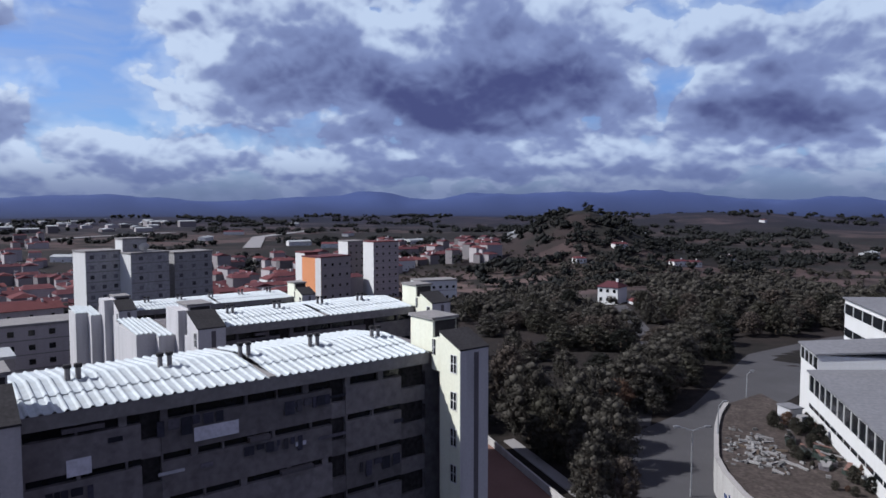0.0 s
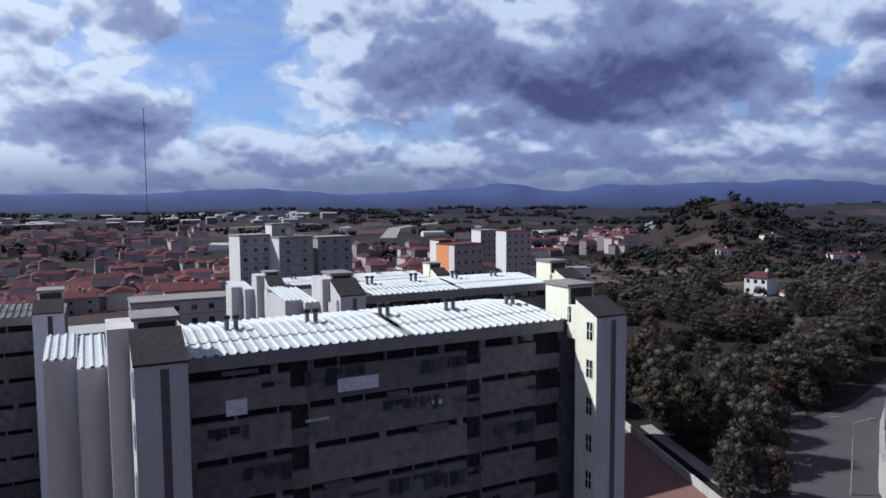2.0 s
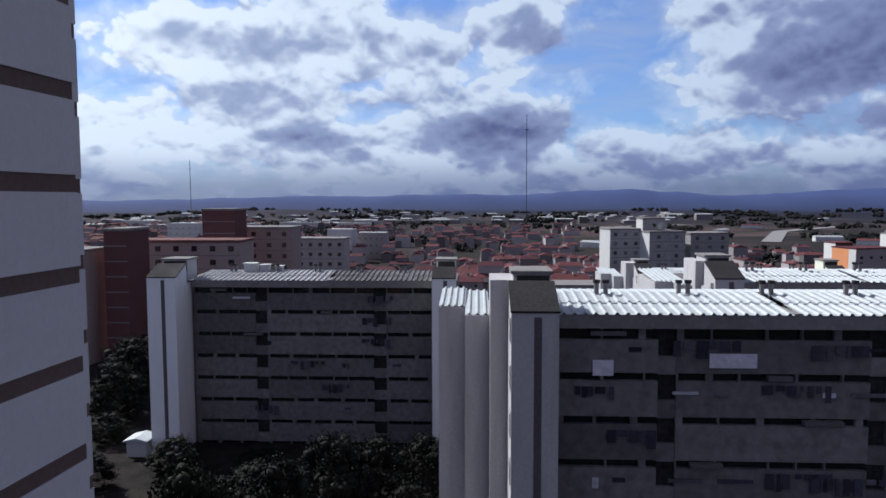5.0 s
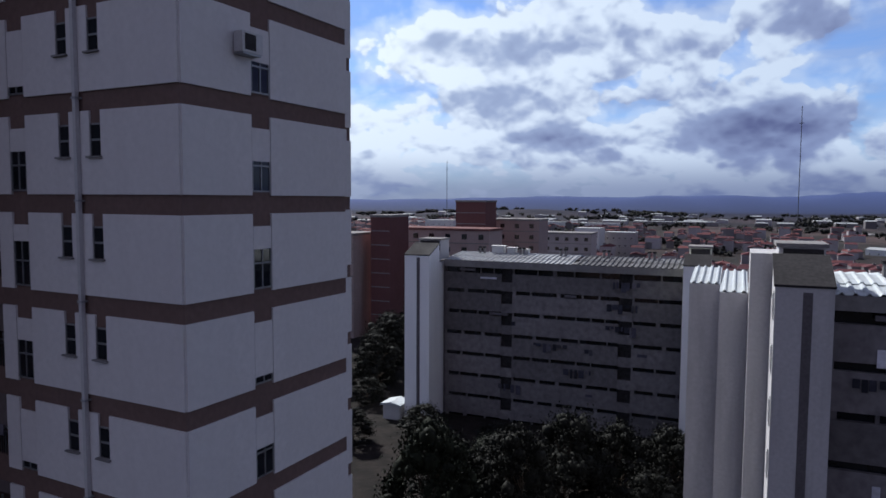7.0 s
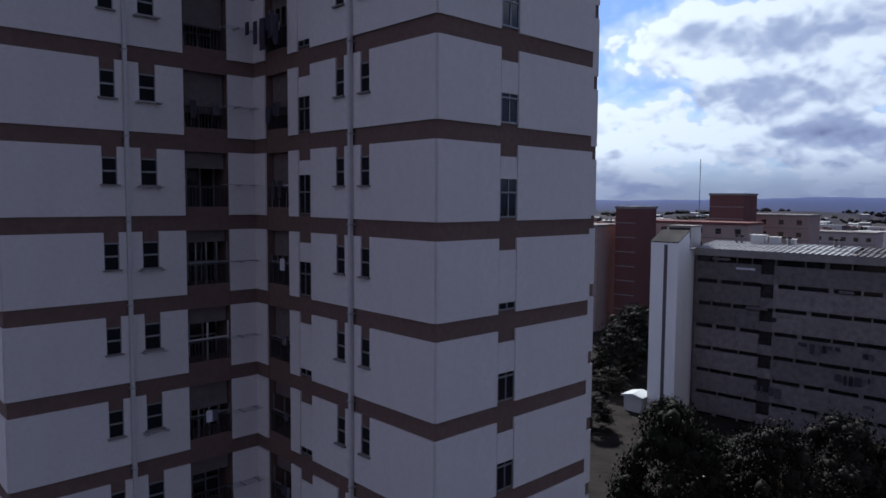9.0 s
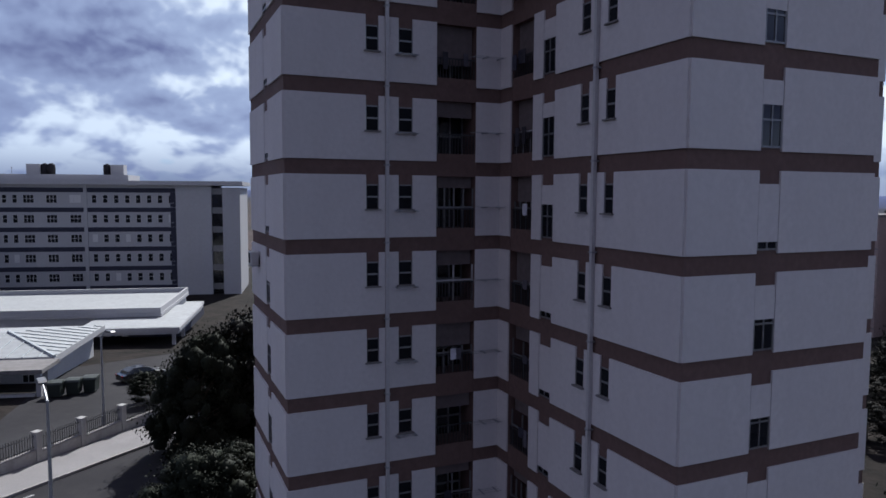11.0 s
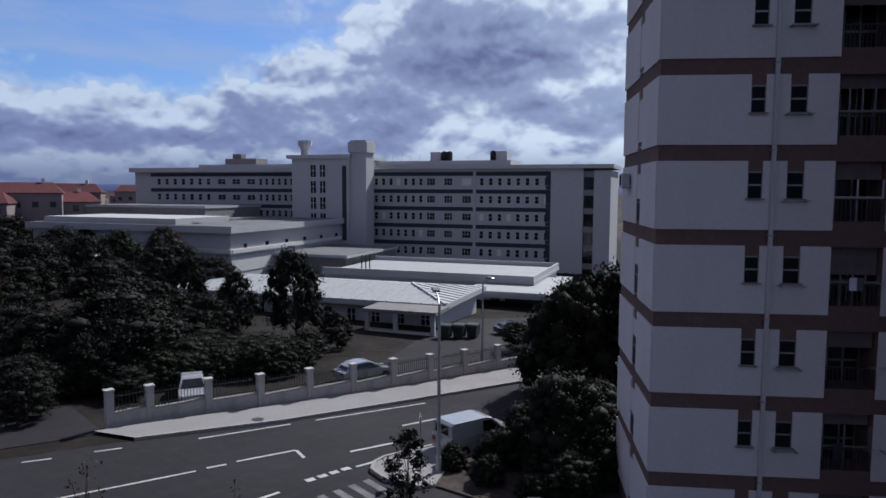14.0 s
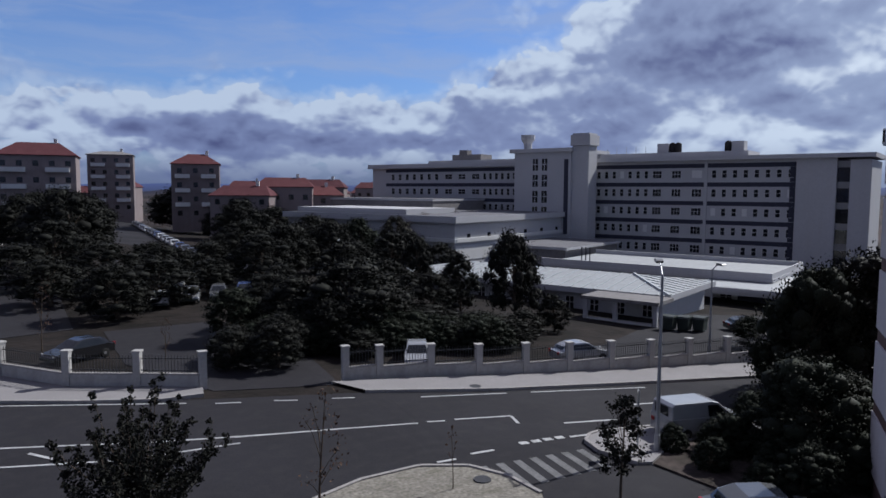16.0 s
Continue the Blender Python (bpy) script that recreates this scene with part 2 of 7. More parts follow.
M = dict(
    plaster=material("white_render", (0.61, 0.585, 0.59), 0.9, 0, 0.05, 6, 0.4, 0.05, (0.42, 0.39, 0.39), 0.16, True),
    band=material("brown_band_paint", (0.15, 0.1, 0.09), 0.85, 0, 0.12, 5, 0.5, 0.1, (0.115, 0.082, 0.075), 0.4, True),
    loggia_blind=material("brown_grey_blind", (0.15, 0.125, 0.125), 0.8, 0, 0.15, 4, 0.6, 0.1),
    pipe=material("grey_plastic_pipe", (0.48, 0.47, 0.48), 0.5, 0, 0.08),
    glass=glassy("window_glass"),
    hglass=material("dull_dark_glazing", (0.012, 0.013, 0.017), 0.75, 0, 0.4, 0.9, 0.35, 0.0),
    tan=material("tan_render", (0.2, 0.168, 0.17), 0.9, 0, 0.1, 3, 0.3, 0.1, (0.13, 0.11, 0.11), 0.4, True, random_tint=0.15),
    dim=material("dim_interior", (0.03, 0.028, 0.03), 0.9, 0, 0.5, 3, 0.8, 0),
    frame_white=material("white_window_frame", (0.6, 0.6, 0.6), 0.5, 0, 0.08),
    frame_grey=material("aluminium_frame", (0.22, 0.22, 0.23), 0.45, 0.5, 0.1),
    concrete=material("grey_facade_render", (0.17, 0.158, 0.165), 0.92, 0, 0.22, 1.6, 0.25, 0.15, (0.075, 0.07, 0.075), 0.75, False, random_tint=0.25),
    stairwall=material("white_stair_wall", (0.46, 0.45, 0.465), 0.9, 0, 0.08, 5, 0.3, 0.1, (0.24, 0.23, 0.24), 0.55, True),
    # raised white carries the extra light on the western stair front
    white_lit=material("lit_white_render", (0.82, 0.82, 0.84), 0.85, 0, 0.04, 5, 0.3, 0.08, (0.6, 0.59, 0.6), 0.25, True),
    cream=material("cream_yellow_paint", (0.68, 0.685, 0.57), 0.9, 0, 0.06, 5, 0.3, 0.1, (0.5, 0.48, 0.34), 0.3, True),
    shutter=material("grey_window_shutter", (0.14, 0.135, 0.15), 0.8, 0, 0.3, 2, 0.4, 0.0, random_tint=0.6),
    pinkpale=material("pale_pink_render", (0.36, 0.285, 0.275), 0.9, 0, 0.1, 3, 0.3, 0.1, (0.26, 0.18, 0.17), 0.35, True, random_tint=0.12),
    cloth_mid=material("grey_laundry", (0.1, 0.095, 0.115), 0.95, 0, 0.3, 4, 1.0, 0.2, random_tint=0.5),
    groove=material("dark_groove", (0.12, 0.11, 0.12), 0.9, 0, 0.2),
    eave=material("grey_eave_concrete", (0.22, 0.21, 0.21), 0.9, 0, 0.14, 3, 0.4, 0.2, (0.12, 0.11, 0.11), 0.5),
    sheet=material("pale_corrugated_sheet", (0.43, 0.465, 0.49), 0.6, 0, 0.15, 2, 0.35, 0.1, (0.34, 0.35, 0.33), 0.55),
    sheet_worn=material("greyed_corrugated_sheet", (0.3, 0.31, 0.33), 0.7, 0, 0.2, 2, 0.35, 0.1, (0.16, 0.16, 0.16), 0.6),
    sheet_old=material("weathered_corrugated_sheet", (0.14, 0.14, 0.15), 0.8, 0, 0.4, 2, 0.35, 0.1, (0.035, 0.033, 0.034), 0.9),
    bitumen=material("dark_bitumen_roof", (0.035, 0.033, 0.036), 0.9, 0, 0.3, 5, 0.5, 0.2),
    street=material("worn_street_asphalt", (0.066, 0.064, 0.07), 0.88, 0, 0.2, 9, 0.12, 0.25, (0.06, 0.058, 0.06), 0.6),
    asphalt=material("asphalt", (0.0235, 0.0225, 0.027), 0.85, 0, 0.18, 14, 0.16, 0.25, (0.035, 0.034, 0.036), 0.6),
    paint_worn=material("worn_road_paint", (0.16, 0.16, 0.165), 0.8, 0, 0.25, 9, 0.8, 0.1, (0.07, 0.07, 0.07), 0.8),
    paint=material("road_paint", (0.44, 0.44, 0.45), 0.7, 0, 0.16, 9, 0.8, 0.1, (0.16, 0.16, 0.16), 0.55),
    pave=material("pale_paving", (0.24, 0.23, 0.235), 0.9, 0, 0.14, 12, 0.5, 0.2, (0.23, 0.22, 0.22), 0.4),
    kerb=material("kerb_stone", (0.3, 0.285, 0.28), 0.9, 0, 0.18, 7, 1.0, 0.2),
    fencewall=material("fence_wall_render", (0.38, 0.37, 0.365), 0.9, 0, 0.12, 5, 0.5, 0.15, (0.2, 0.19, 0.18), 0.5, True),
    iron=material("dark_iron_bars", (0.05, 0.05, 0.055), 0.6, 0.4, 0.2),
    steel=material("galvanised_steel", (0.34, 0.35, 0.37), 0.5, 0.5, 0.12),
    hospital=material("hospital_white_render", (0.42, 0.42, 0.44), 0.9, 0, 0.05, 3, 0.15, 0.1, (0.4, 0.38, 0.38), 0.35, True),
    hband=material("blue_grey_band", (0.045, 0.047, 0.07), 0.8, 0, 0.15, 3, 0.3, 0.1),
    hroof=material("pale_roof_membrane", (0.33, 0.345, 0.36), 0.7, 0, 0.12, 2, 0.2, 0.1, (0.22, 0.225, 0.24), 0.5),
    greyroof=material("grey_sheet_roof", (0.16, 0.16, 0.175), 0.8, 0, 0.18, 2, 0.12, 0.1, (0.1, 0.1, 0.11), 0.5),
    white=material("white_paint", (0.56, 0.56, 0.56), 0.8, 0, 0.06, 5, 0.4, 0.1, (0.45, 0.43, 0.4), 0.3, True),
    redroof=material("red_roof_tile", (0.105, 0.036, 0.041), 0.85, 0, 0.22, 3, 0.4, 0.2, (0.08, 0.04, 0.042), 0.5, random_tint=0.25),
    house=material("house_render", (0.3, 0.275, 0.28), 0.9, 0, 0.1, 3, 0.3, 0.1, (0.18, 0.165, 0.165), 0.3, True, random_tint=0.3),
    highrise=material("pale_grey_concrete", (0.33, 0.325, 0.33), 0.9, 0, 0.14, 1.2, 0.2, 0.1, (0.15, 0.14, 0.14), 0.5, random_tint=0.1),
    pinkblock=material("pink_red_render", (0.14, 0.066, 0.066), 0.9, 0, 0.1, 3, 0.3, 0.1, random_tint=0.15),
    orange=material("orange_render", (0.62, 0.27, 0.13), 0.9, 0, 0.08, 3, 0.3, 0.1),
    earth=material("brown_earth", (0.065, 0.052, 0.048), 0.95, 0, 0.45, 2.5, 0.4, 0.6, (0.028, 0.026, 0.02), 0.85),
    redearth=material("reddish_gravel_yard", (0.17, 0.1, 0.085), 0.95, 0, 0.15, 6, 0.3, 0.3),
    bark=material("bark", (0.09, 0.07, 0.055), 0.95, 0, 0.3, 9, 1.0, 0.4),
    # leaf colours split by light: near-black where backlit, paler on the side-lit slope
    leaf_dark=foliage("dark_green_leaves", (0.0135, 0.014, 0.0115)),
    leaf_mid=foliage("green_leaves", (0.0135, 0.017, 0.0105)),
    leaf_olive=foliage("olive_leaves", (0.04, 0.037, 0.029)),
    leaf_scrub=foliage("dull_brown_green_leaves", (0.05, 0.0455, 0.039)),
    leaf_dry=foliage("dry_grey_brown_leaves", (0.062, 0.05, 0.043)),
    leaf_brown=foliage("autumn_brown_leaves", (0.085, 0.05, 0.036)),
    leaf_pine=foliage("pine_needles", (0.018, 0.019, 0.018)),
    rubber=material("tyre_rubber", (0.02, 0.02, 0.02), 0.9, 0, 0.2),
    rim=material("alloy_rim", (0.4, 0.4, 0.42), 0.35, 0.8, 0.1),
    lamp_glass=material("lamp_lens", (0.6, 0.6, 0.6), 0.3, 0, 0.1),
    tail=material("red_tail_lens", (0.25, 0.01, 0.01), 0.3, 0, 0.1),
    bin=material("dark_bin_plastic", (0.03, 0.04, 0.035), 0.5, 0, 0.2),
    cloth=material("pale_laundry", (0.5, 0.5, 0.56), 0.95, 0, 0.2, 4, 1.0, 0.2, random_tint=0.4),
    cloth_dark=material("dark_laundry", (0.05, 0.05, 0.07), 0.95, 0, 0.3, 4, 1.0, 0.2, random_tint=0.5),
    debris=material("pale_rubble", (0.17, 0.165, 0.165), 0.9, 0, 0.3, 6, 1.0, 0.3, random_tint=0.6),
    grass=material("dry_grass_mulch", (0.22, 0.205, 0.18), 0.95, 0, 0.4, 7, 1.5, 0.6, (0.1, 0.095, 0.07), 0.7),
)


def car_paint(name, colour):
    m = material(name, colour, 0.25, 0.3, 0.06, 2, 0.3, 0.0)
    m.node_tree.nodes["Principled BSDF"].inputs["Coat Weight"].default_value = 0.6
    return m


CAR = {k: car_paint(k + "_car_paint", c) for k, c in dict(white=(0.7, 0.7, 0.7), silver=(0.36, 0.37, 0.39), black=(0.015, 0.015, 0.018), grey=(0.12, 0.125, 0.135), blue=(0.05, 0.08, 0.2), red=(0.3, 0.03, 0.03)).items()}

# ---- mesh helpers ----


class Geo:
    """Collects corners and faces of one mesh."""

    def __init__(self):
        self.v, self.f = [], []

    def add(self, verts, faces):
        n = len(self.v)
        self.v += [tuple(p) for p in verts]
        self.f += [tuple(n + i for i in face) for face in faces]
        return self

    def box(self, x0, x1, y0, y1, z0, z1):
        return self.add([(x0, y0, z0), (x1, y0, z0), (x1, y1, z0), (x0, y1, z0), (x0, y0, z1), (x1, y0, z1), (x1, y1, z1), (x0, y1, z1)],
                        [(0, 3, 2, 1), (4, 5, 6, 7), (0, 1, 5, 4), (1, 2, 6, 5), (2, 3, 7, 6), (3, 0, 4, 7)])

    def bar(self, a, b, w, h=None):
        """A square bar from a to b."""
        a, b = Vector(a), Vector(b)
        d = (b - a).normalized()
        s = d.cross((0, 0, 1)) if abs(d.z) < 0.95 else Vector((1, 0, 0))
        s.normalize()
        t = s.cross(d) * (h or w) / 2
        s = s * w / 2
        return self.add([a - s - t, a + s - t, a + s + t, a - s + t, b - s - t, b + s - t, b + s + t, b - s + t],
                        [(0, 3, 2, 1), (4, 5, 6, 7), (0, 1, 5, 4), (1, 2, 6, 5), (2, 3, 7, 6), (3, 0, 4, 7)])

    def prism(self, poly, z0, z1):
        n = len(poly)
        return self.add([(x, y, z0) for x, y in poly] + [(x, y, z1) for x, y in poly],
                        [tuple(range(n - 1, -1, -1)), tuple(range(n, 2 * n))] + [(i, (i + 1) % n, n + (i + 1) % n, n + i) for i in range(n)])

    def profile(self, poly, y0, y1):
        """A side outline in (x, z), counter-clockwise seen from -y, drawn out from y0 to y1."""
        n = len(poly)
        return self.add([(x, y0, z) for x, z in poly] + [(x, y1, z) for x, z in poly],
                        [tuple(range(n)), tuple(range(2 * n - 1, n - 1, -1))] + [(i, n + i, n + (i + 1) % n, (i + 1) % n) for i in range(n)])

    def tube(self, pts, radii, n=8, cap=True):
        rings = []
        for k, (p, r) in enumerate(zip(pts, radii)):
            p = Vector(p)
            d = (Vector(pts[min(k + 1, len(pts) - 1)]) - Vector(pts[max(k - 1, 0)])).normalized()
            s = d.cross((0, 0, 1)) if abs(d.z) < 0.9 else d.cross((0, 1, 0))
            s.normalize()
            t = d.cross(s)
            rings.append([p + (s * math.cos(a) + t * math.sin(a)) * r for a in (2 * math.pi * i / n for i in range(n))])
        faces = [(k * n + i, k * n + (i + 1) % n, (k + 1) * n + (i + 1) % n, (k + 1) * n + i) for k in range(len(rings) - 1) for i in range(n)]
        if cap:
            faces += [tuple(range(n - 1, -1, -1)), tuple(range((len(rings) - 1) * n, len(rings) * n))]
        return self.add([p for r in rings for p in r], faces)

    def mesh(self, name, mat, smooth=False):
        me = bpy.data.meshes.new(name)
        me.from_pydata(self.v, [], self.f)
        me.materials.append(mat)
        if smooth:
            me.polygons.foreach_set("use_smooth", [True] * len(me.polygons))
        me.update()
        return me


def part(name, geo, mat, parent=None, label="", smooth=False, at=None):
    ob = new(name, geo if isinstance(geo, bpy.types.Mesh) else geo.mesh(name, mat, smooth))
    if parent:
        ob.parent = parent
    if at is not None:
        ob.matrix_basis = at
    if label:
        ob["label"] = label
    return ob


def thing(name, at, label, category, group="", kind=""):
    ob = new(name)
    ob.matrix_basis = at
    return tagged(ob, label, category, group, kind)


def B(*a):
    return Geo().box(*a)


def smooth_step(a, b, v):
    t = min(1.0, max(0.0, (v - a) / (b - a)))
    return t * t * (3 - 2 * t)


def lerp(a, b, t):
    return a + (b - a) * t

# ---- ground ----


def ground_z(x, y):
    r, az = math.hypot(x, y), math.degrees(math.atan2(y, x))
    town = -2.42 + 0.05 * min(0.0, max(-80.0, x + 16)) + 0.02 * max(0.0, -y - 60) * smooth_step(-70, 10, x)
    valley = -11.4 - 24 * smooth_step(120, 480, r) + 1.5 * smooth_step(500, 1500, r) * noise.noise((x / 260, y / 260, 4))
    z = lerp(town, valley, smooth_step(-2, 27, y + 0.25 * x * (x < 0) * 0))
    # the wooded hill and the broad rises behind it
    z += 38 * math.exp(-(((x - 138) / 60) ** 2 + ((y - 700) / 110) ** 2)) + 14 * math.exp(-(((x - 150) / 150) ** 2 + ((y - 720) / 170) ** 2))
    z += 14 * math.exp(-(((x - 120) / 90) ** 2 + ((y - 300) / 120) ** 2))
    z += 30 * math.exp(-(((x - 700) / 260) ** 2 + ((y - 1900) / 300) ** 2))
    if r > 900:
        rise = smooth_step(3300, 4750, r)
        n1 = noise.fractal((math.cos(math.radians(az)) * 5, math.sin(math.radians(az)) * 5, r / 2600), 1.0, 2.1, 4)
        n2 = noise.fractal((x / 900, y / 900, 3.0), 1.0, 2.0, 4) + 0.25
        north = smooth_step(-40, 20, az) * (1 - smooth_step(105, 140, az) * 0.7) * (1 - smooth_step(150, 175, az))
        n3 = noise.fractal((math.cos(math.radians(az)) * 16, math.sin(math.radians(az)) * 16, r / 900 + 7), 1.0, 2.0, 3)
        z += rise * (80 + 52 * n1 + 22 * n3) * (0.35 + 0.65 * north) * (0.8 + 0.4 * math.exp(-((az - 80) / 34) ** 2)) + 22 * rise
        z += 26 * max(0.0, n2) * math.exp(-((r - 2500 - 500 * n1) / 420) ** 2)
    return z


def build_ground():
    rings = [0.0]
    r = 4.0
    while r < 4900:
        rings.append(r)
        r *= 1.045
        r += 0.5
    n = 520
    verts = [(0, 0, ground_z(0.01, 0.01))]
    for r in rings[1:]:
        for i in range(n):
            a = 2 * math.pi * i / n
            x, y = r * math.cos(a), r * math.sin(a)
            verts.append((x, y, ground_z(x, y)))
    faces = [(0, 1 + i, 1 + (i + 1) % n) for i in range(n)]
    for k in range(len(rings) - 2):
        o = 1 + k * n
        faces += [(o + i, o + n + i, o + n + (i + 1) % n, o + (i + 1) % n) for i in range(n)]
    g = Geo()
    g.v, g.f = verts, faces
    return part("ground", g, M["ground"], smooth=True)


def ground_material():
    """Dry fields, scrub and ploughed earth; air haze is put into the far colour, greyer and bluer with distance."""
    m = bpy.data.materials.new("dry_fields")
    m.use_nodes = True
    N, L = m.node_tree.nodes, m.node_tree.links
    b = N["Principled BSDF"]
    b.inputs["Roughness"].default_value = 0.95
    b.inputs["Specular IOR Level"].default_value = 0.1
    co = N.new("ShaderNodeTexCoord").outputs["Object"]

    def tex(kind, scale, detail=5.0):
        t = N.new(kind)
        L.new(co, t.inputs["Vector"])
        t.inputs["Scale"].default_value = scale
        if kind == "ShaderNodeTexNoise":
            t.inputs["Detail"].default_value = detail
        return t

    def mix(f, a, c):
        n = N.new("ShaderNodeMix")
        n.data_type = "RGBA"
        L.new(f, n.inputs["Factor"])
        for s, v in ((n.inputs[6], a), (n.inputs[7], c)):
            if isinstance(v, tuple):
                s.default_value = (*v, 1)
            else:
                L.new(v, s)
        return n.outputs[2]

    def ramp(v, lo, hi):
        n = N.new("ShaderNodeMapRange")
        n.inputs["From Min"].default_value, n.inputs["From Max"].default_value = lo, hi
        L.new(v, n.inputs["Value"])
        return n.outputs[0]

    fields = tex("ShaderNodeTexVoronoi", 0.006)
    sep = N.new("ShaderNodeSeparateColor")
    L.new(fields.outputs["Color"], sep.inputs[0])
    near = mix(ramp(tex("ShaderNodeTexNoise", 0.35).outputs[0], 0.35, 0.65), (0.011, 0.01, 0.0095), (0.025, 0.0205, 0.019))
    crop = mix(ramp(sep.outputs[0], 0.25, 0.9), (0.018, 0.0155, 0.016), (0.075, 0.053, 0.052))
    crop = mix(ramp(tex("ShaderNodeTexNoise", 0.02, 8.0).outputs[0], 0.42, 0.6), crop, (0.02, 0.019, 0.018))
    bare = tex("ShaderNodeTexNoise", 0.05, 7.0).outputs[0]
    slope = N.new("ShaderNodeVectorMath")
    slope.operation = "DISTANCE"
    L.new(co, slope.inputs[0])
    slope.inputs[1].default_value = (25, 420, -25)
    terraces = N.new("ShaderNodeMath")
    terraces.operation = "MULTIPLY"
    L.new(ramp(slope.outputs["Value"], 170, 90), terraces.inputs[0])
    L.new(ramp(bare, 0.4, 0.55), terraces.inputs[1])
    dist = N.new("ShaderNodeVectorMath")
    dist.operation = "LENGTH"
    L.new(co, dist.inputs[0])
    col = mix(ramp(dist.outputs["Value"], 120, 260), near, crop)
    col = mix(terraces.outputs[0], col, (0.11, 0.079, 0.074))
    # plain darkened for cloud shade, hills blued for haze, both by distance
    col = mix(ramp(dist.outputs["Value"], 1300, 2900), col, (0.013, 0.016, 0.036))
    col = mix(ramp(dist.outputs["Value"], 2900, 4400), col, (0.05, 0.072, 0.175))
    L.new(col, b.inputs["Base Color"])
    bp = N.new("ShaderNodeBump")
    bp.inputs["Strength"].default_value, bp.inputs["Distance"].default_value = 0.4, 0.3
    L.new(tex("ShaderNodeTexNoise", 1.2, 6.0).outputs[0], bp.inputs["Height"])
    L.new(bp.outputs[0], b.inputs["Normal"])
    return m


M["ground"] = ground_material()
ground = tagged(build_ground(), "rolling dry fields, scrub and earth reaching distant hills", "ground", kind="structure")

# ---- the tall block with brown bands ----
STOREY, BAND0 = 2.8, 14.77           # storey height; top of one of the bands
BAND_H = 0.53


def face_box(face, a0, a1, d0, d1, z0, z1):
    """A box on one face of the tower: along the face from a0 to a1, from d0 behind to d1 before its plane."""
    axis, plane, sign = face
    lo, hi = sorted((plane + sign * d0, plane + sign * d1))
    return (lo, hi, a0, a1, z0, z1) if axis == "x" else (a0, a1, lo, hi, z0, z1)


